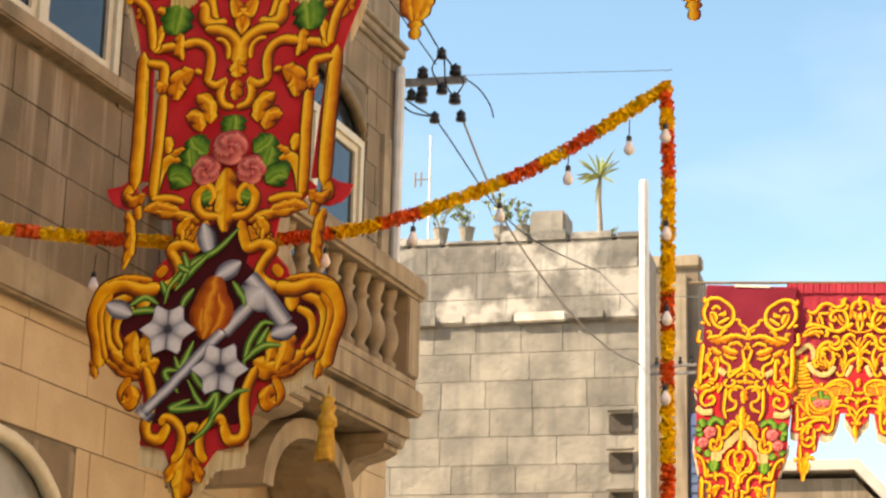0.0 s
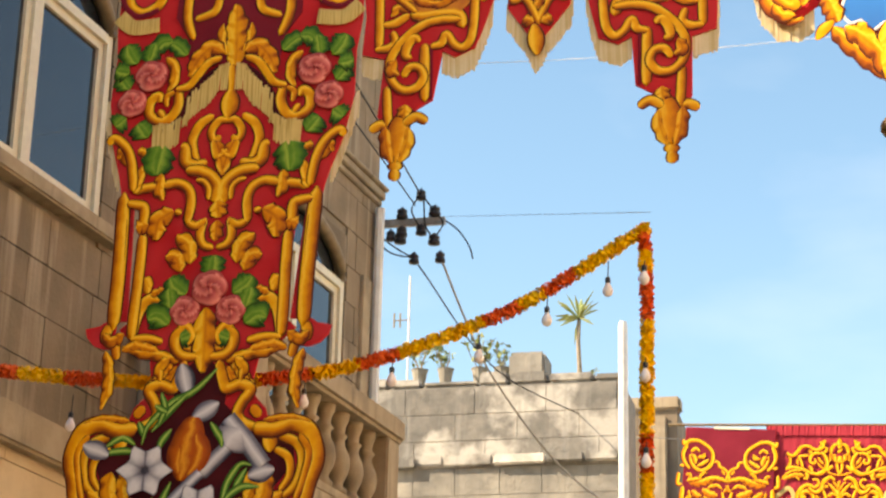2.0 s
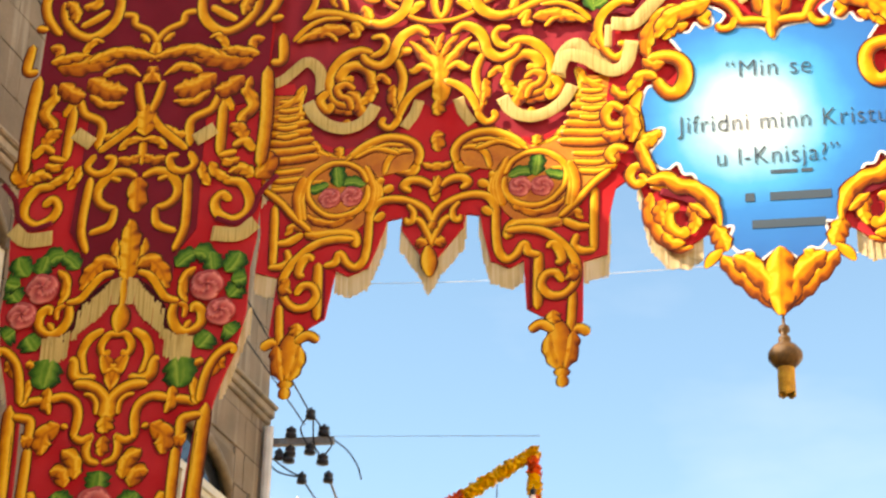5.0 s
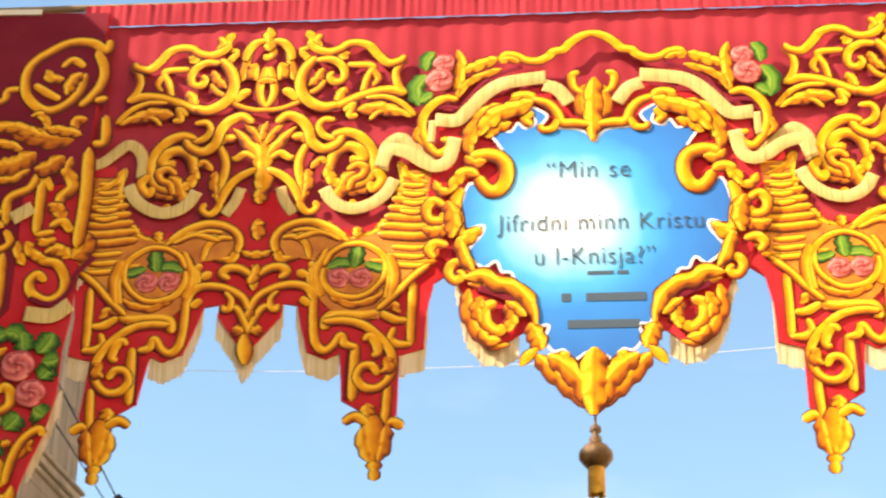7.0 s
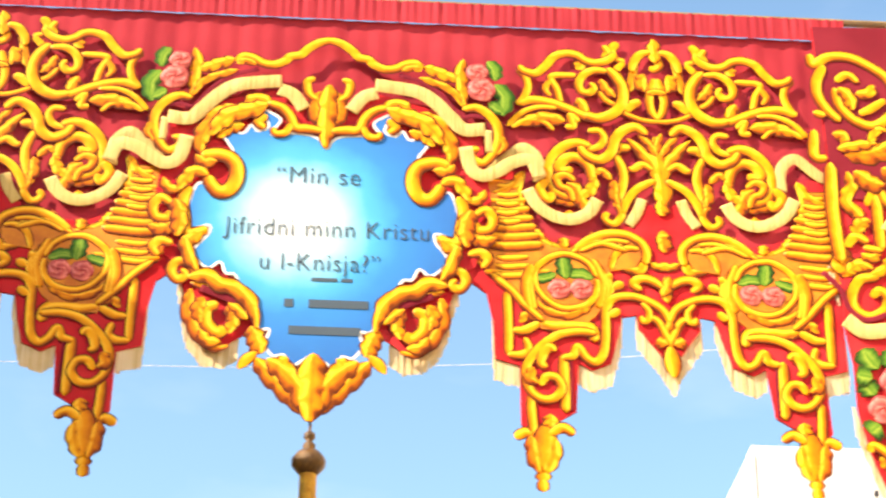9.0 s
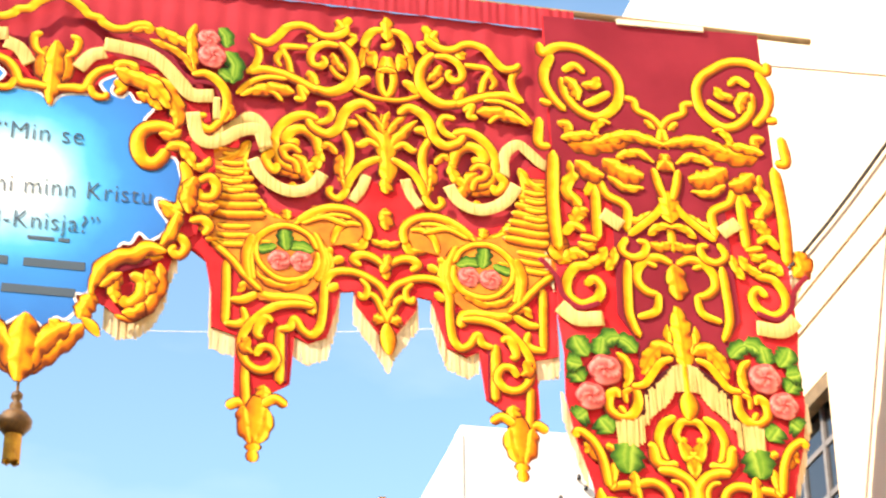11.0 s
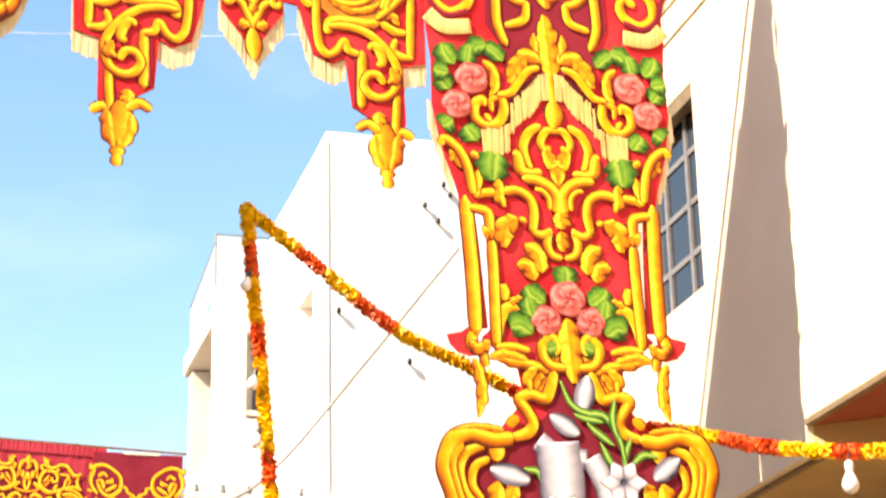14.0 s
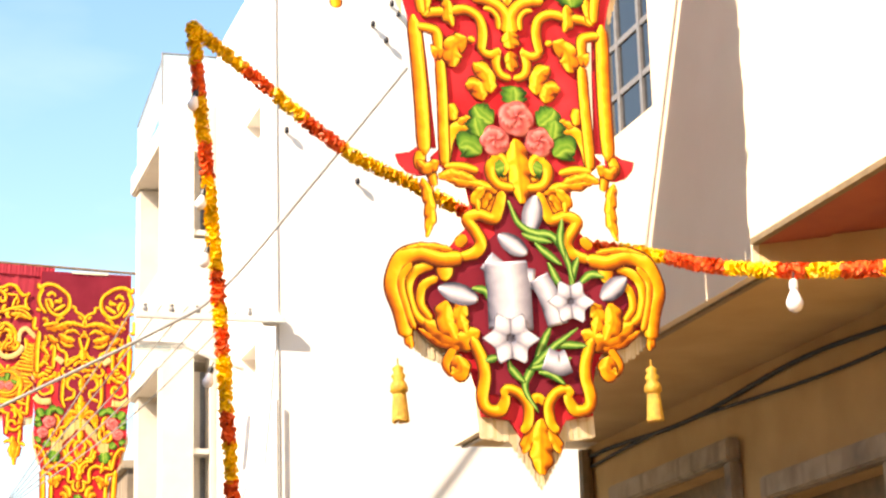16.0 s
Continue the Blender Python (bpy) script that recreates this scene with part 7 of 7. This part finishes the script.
FIELD = [(0.0, 4.80), (0.06, 4.74), (0.16, 4.66), (0.15, 4.52), (0.25, 4.43), (0.437, 4.366), (0.564, 4.318), (0.583, 4.211), (0.486, 4.064), (0.31, 3.951), (0.243, 3.809), (0.25, 3.67), (0.141, 3.666), (0.03, 3.628), (0.0, 3.56)]
UPPER = [(0.0, 8.69), (0.655, 8.69), (0.655, 7.55), (0.33, 7.5), (0.35, 6.75), (0.27, 6.62), (0.24, 6.40), (0.09, 6.46), (0.0, 6.22)]
STRIP = [(0.475, 5.70), (0.562, 5.80), (0.528, 5.55), (0.50, 5.3), (0.475, 4.98), (0.435, 4.98), (0.455, 5.4)]


for side in (-1, 1):
    label = "red cloth column banner with gold scrolls and white lilies" if side > 0 else "red cloth column banner with gold scrolls, lilies and a trumpet"
    col = thing("column_banner", label, "banner", (3.59 * side, 9.97, 0), "column banners of the arch")
    col.matrix_basis = Matrix.Translation((3.59 * side, 9.97, 5.8)) @ pose(0, 0, 0, 0, math.degrees(math.atan(-0.03)) * -side * -1, 0) @ Matrix.Translation((0, 0, -5.8))
    over, low, wide = col_drift(side), shield_drift(side), 1.015 if side > 0 else 0.935
    part("cloth", slab([(x + (over if z > 4.6 else low)(x, z)[0], z) for x, z in mirror(COL + [(x * wide, z) for x, z in SHIELD])], 0.004, 0.02), CRIMSON, col, "crimson shaped cloth")
    part("upper_cloth", slab(drifted(mirror(UPPER), over), -0.004, 0.0035), WINE, col, "maroon cloth panel")
    part("shield_field", slab(drifted(mirror([(x * wide, z) for x, z in FIELD]), low), -0.004, 0.0035), DEEP if side < 0 else WINE, col, "dark maroon painted field")
    for sx in (-1, 1):
        part("side_strip", slab(drifted([(sx * x, z) for x, z in STRIP], over), 0.004, 0.02), CRIMSON, col)
        wing = [(0.49, 4.99), (0.53, 4.99), (0.58, 4.955), (0.655, 4.94), (0.64, 4.89), (0.60, 4.845), (0.54, 4.825), (0.49, 4.83)]
        part("red_wing", slab(drifted([(sx * x, z) for x, z in wing], over), 0.006, 0.018), CRIMSON, col)
        for k, run in enumerate((SHIELD[3:8], SHIELD[9:12], SHIELD[11:14], [(0.69, 6.25), (0.62, 5.98), (0.58, 5.85)], [(0.74, 7.13), (0.69, 7.0)])):
            if side < 0 and sx < 0 and k == 0:
                continue
            part("fringe", hanging(drifted([(sx * x * (wide if k < 3 else 1), z) for x, z in run], low if k < 3 else over), 0.11 if k < 3 else 0.13, 0.024, seed=50 + k), THREAD, col, "pale hanging fringe")
        part("edge_leaf", ribbon(0.11, [(sx * 0.66, 7.05), (sx * 0.72, 7.12), (sx * 0.70, 7.22)], 3), AMBER, col)
        if side > 0 or sx > 0:
            tassel(col, 0.60 if side < 0 else sx * 0.69 - 0.078, 3.82, 0.9 if side < 0 else 0.78, TASSEL, 0.0)
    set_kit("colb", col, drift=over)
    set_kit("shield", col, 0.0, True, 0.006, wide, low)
    set_kit("inR" if side > 0 else "inL", col, -0.012 if side > 0 else 0.025, False, 0.012)
    part("batten", boxed((-0.27, -0.02, 8.672), (0.27, -0.006, 8.708)), CREAM, col, "pale wooden batten")
    for zz in (8.5,):
        smooth(part("tie_rope", tube([(side * 0.6, 0.03, zz), (side * (1.95 if side < 0 else 1.5), 0.1, zz + 0.05)], 0.008, 5), GREYCABLE, col, "rope to the house wall"))

# the same arch again further down the street
AWAY = Matrix.Translation((0.16, 28.0, 1.2)) @ pose(0, 0, 0, 0, 3.0, -3) @ Matrix.Diagonal((0.9, 0.9, 0.9, 1)) @ Matrix.Translation((0, -10, 0))
bpy.context.view_layer.update()
for ob in [o for o in scene.objects if o.parent is None and o.name.startswith(("cross_banner", "column_banner"))]:
    copy_thing(ob, AWAY @ ob.matrix_basis)


# ---- tinsel garlands with bulbs ----
def garland(pts, lengths, label, seed, radius=0.043):
    r = random.Random(seed)
    t = thing("garland", label, "garland", pts[0], "tinsel garlands over the street")
    o = Vector(pts[0])
    line = [p - o for p in spline(pts, 24)]
    dist = [0.0]
    for a, b in zip(line, line[1:]):
        dist.append(dist[-1] + (b - a).length)
    total = dist[-1]

    def at(d):
        i = min(max(np.searchsorted(dist, d) - 1, 0), len(line) - 2)
        k = (d - dist[i]) / max(dist[i + 1] - dist[i], 1e-6)
        return line[i].lerp(line[i + 1], k), (line[i + 1] - line[i]).normalized()

    part("cord", tube(line, 0.008, 5), CABLE, t)
    d, k = 0.0, 0
    while d < total:
        l = min(lengths[k % len(lengths)], total - d)
        bm = bmesh.new()
        n = max(2, int(l / 0.009))
        for i in range(n):
            p, w = at(d + l * (i + 0.5) / n)
            sv = w.cross(Vector((0.3, 0.9, 0.2))).normalized()
            u = sv.cross(w)
            ph = r.uniform(0, 6.3)
            m = 11
            c = bm.verts.new(p + w * (0.03 if i % 2 else -0.03))
            ring = []
            for j in range(m):
                a = ph + 2 * math.pi * j / m
                rr = radius * r.uniform(0.62, 1.15)
                ring.append(bm.verts.new(p + rr * (sv * math.cos(a) + u * math.sin(a)) + w * r.uniform(-0.02, 0.02)))
            for j in range(0, m - 1):
                bm.faces.new((c, ring[j], ring[j + 1]))
        tagged(part("gold_tinsel" if k % 2 == 0 else "red_tinsel", bm, FOILY if k % 2 == 0 else FOILR, t, "bushy gold foil" if k % 2 == 0 else "bushy red foil"), kind="stuff")
        d += l
        k += 1
    return t


def light_bulb(x, y, z, hang=0.04, k=0.82, tilt=0.0):
    t = thing("light_bulb", "unlit frosted white bulb hanging from a garland", "bulb", (x, y, z), "bulbs along the garlands")
    smooth(part("glass", lathe([(0.008, -0.115), (0.024, -0.105), (0.034, -0.085), (0.034, -0.07), (0.024, -0.045), (0.015, -0.028), (0.014, -0.02)], 14), BULB, t))
    part("socket", lathe([(0.015, -0.022), (0.018, -0.018), (0.018, 0.012), (0.010, 0.02)], 10), WHITEPAINT if k > 1 else DARK, t)
    part("flex", tube([(0, 0, 0.015), (0.004, 0, 0.02 + hang)], 0.004, 5), CABLE, t)
    t.scale = (k, k, k)
    t.rotation_euler = (0, tilt, 0)


garland([(-5.6, 10.6, 5.0), (-5.25, 10.6, 4.97), (-4.51, 10.6, 4.87), (-3.9, 10.6, 4.83), (-3.25, 10.6, 4.85), (-2.74, 10.6, 4.955), (-2.15, 10.6, 5.16), (-1.75, 10.6, 5.38), (-1.41, 10.6, 5.585)], (0.45, 0.16, 0.3, 0.25, 0.9, 0.3, 0.27, 0.23, 0.5, 0.2, 0.16, 0.19, 0.55), "gold and red tinsel garland rising across the street", 1)
garland([(-1.42, 10.6, 5.60), (-1.405, 10.6, 5.2), (-1.415, 10.6, 4.3), (-1.42, 10.6, 3.36), (-1.43, 10.6, 2.5)], (0.04, 0.1, 0.13, 0.26, 0.64, 0.2, 0.16, 0.14, 0.4, 0.22), "gold and red tinsel garland hanging straight down", 2)
garland([(1.90, 10.4, 5.70), (2.18, 10.4, 5.49), (2.71, 10.4, 5.08), (3.14, 10.4, 4.88), (3.5, 10.4, 4.72), (3.95, 10.35, 4.60), (4.3, 10.1, 4.49), (4.62, 9.6, 4.29), (4.95, 8.8, 4.10), (5.08, 8.5, 4.08)], (0.36, 0.2, 0.22, 0.26, 0.7, 0.2, 0.46, 0.26, 0.3, 0.4), "gold and red tinsel garland falling to the white house", 3)
garland([(1.915, 10.4, 5.71), (1.95, 10.4, 5.3), (2.02, 10.4, 4.6), (2.075, 10.4, 3.9), (2.12, 10.4, 3.18), (2.16, 10.4, 2.4)], (0.22, 0.18, 0.26, 0.2, 0.5, 0.18, 0.12, 0.14, 0.3, 0.16, 0.2, 0.12), "gold and red tinsel garland hanging by the white house", 4)
for x, z, h in ((-1.94, 5.14, 0.08), (-1.61, 5.29, 0.11), (-2.31, 4.95, 0.06), (-3.28, 4.74, 0.05), (-4.63, 4.66, 0.12), (-2.79, 4.84, 0.05), (-1.41, 5.34, 0.03), (-1.41, 4.80, 0.03), (-1.41, 4.34, 0.03), (-1.42, 3.92, 0.03)):
    light_bulb(x, 10.56 if x != -1.41 and x != -1.42 else 10.54, z, h)
light_bulb(4.72, 9.19, 4.11, 0.03, 1.25)
for x, z in ((1.92, 5.3), (1.96, 4.76), (1.98, 4.45), (2.0, 3.82)):
    light_bulb(x, 10.34, z, 0.03, 0.85, 0.25)

# ---- stonework pieces, last ----
courses(house, -1.5, 6.08, 4.95, 9.9, HOLES, STONE, 0.33, 0.78, -0.02, 0.02, 230, "y", 5)
courses(house, -1.5, 6.08, 2.97, 4.95, HOLES, LOWSTONE, 0.33, 0.78, -0.02, 0.02, 70, "y", 6)
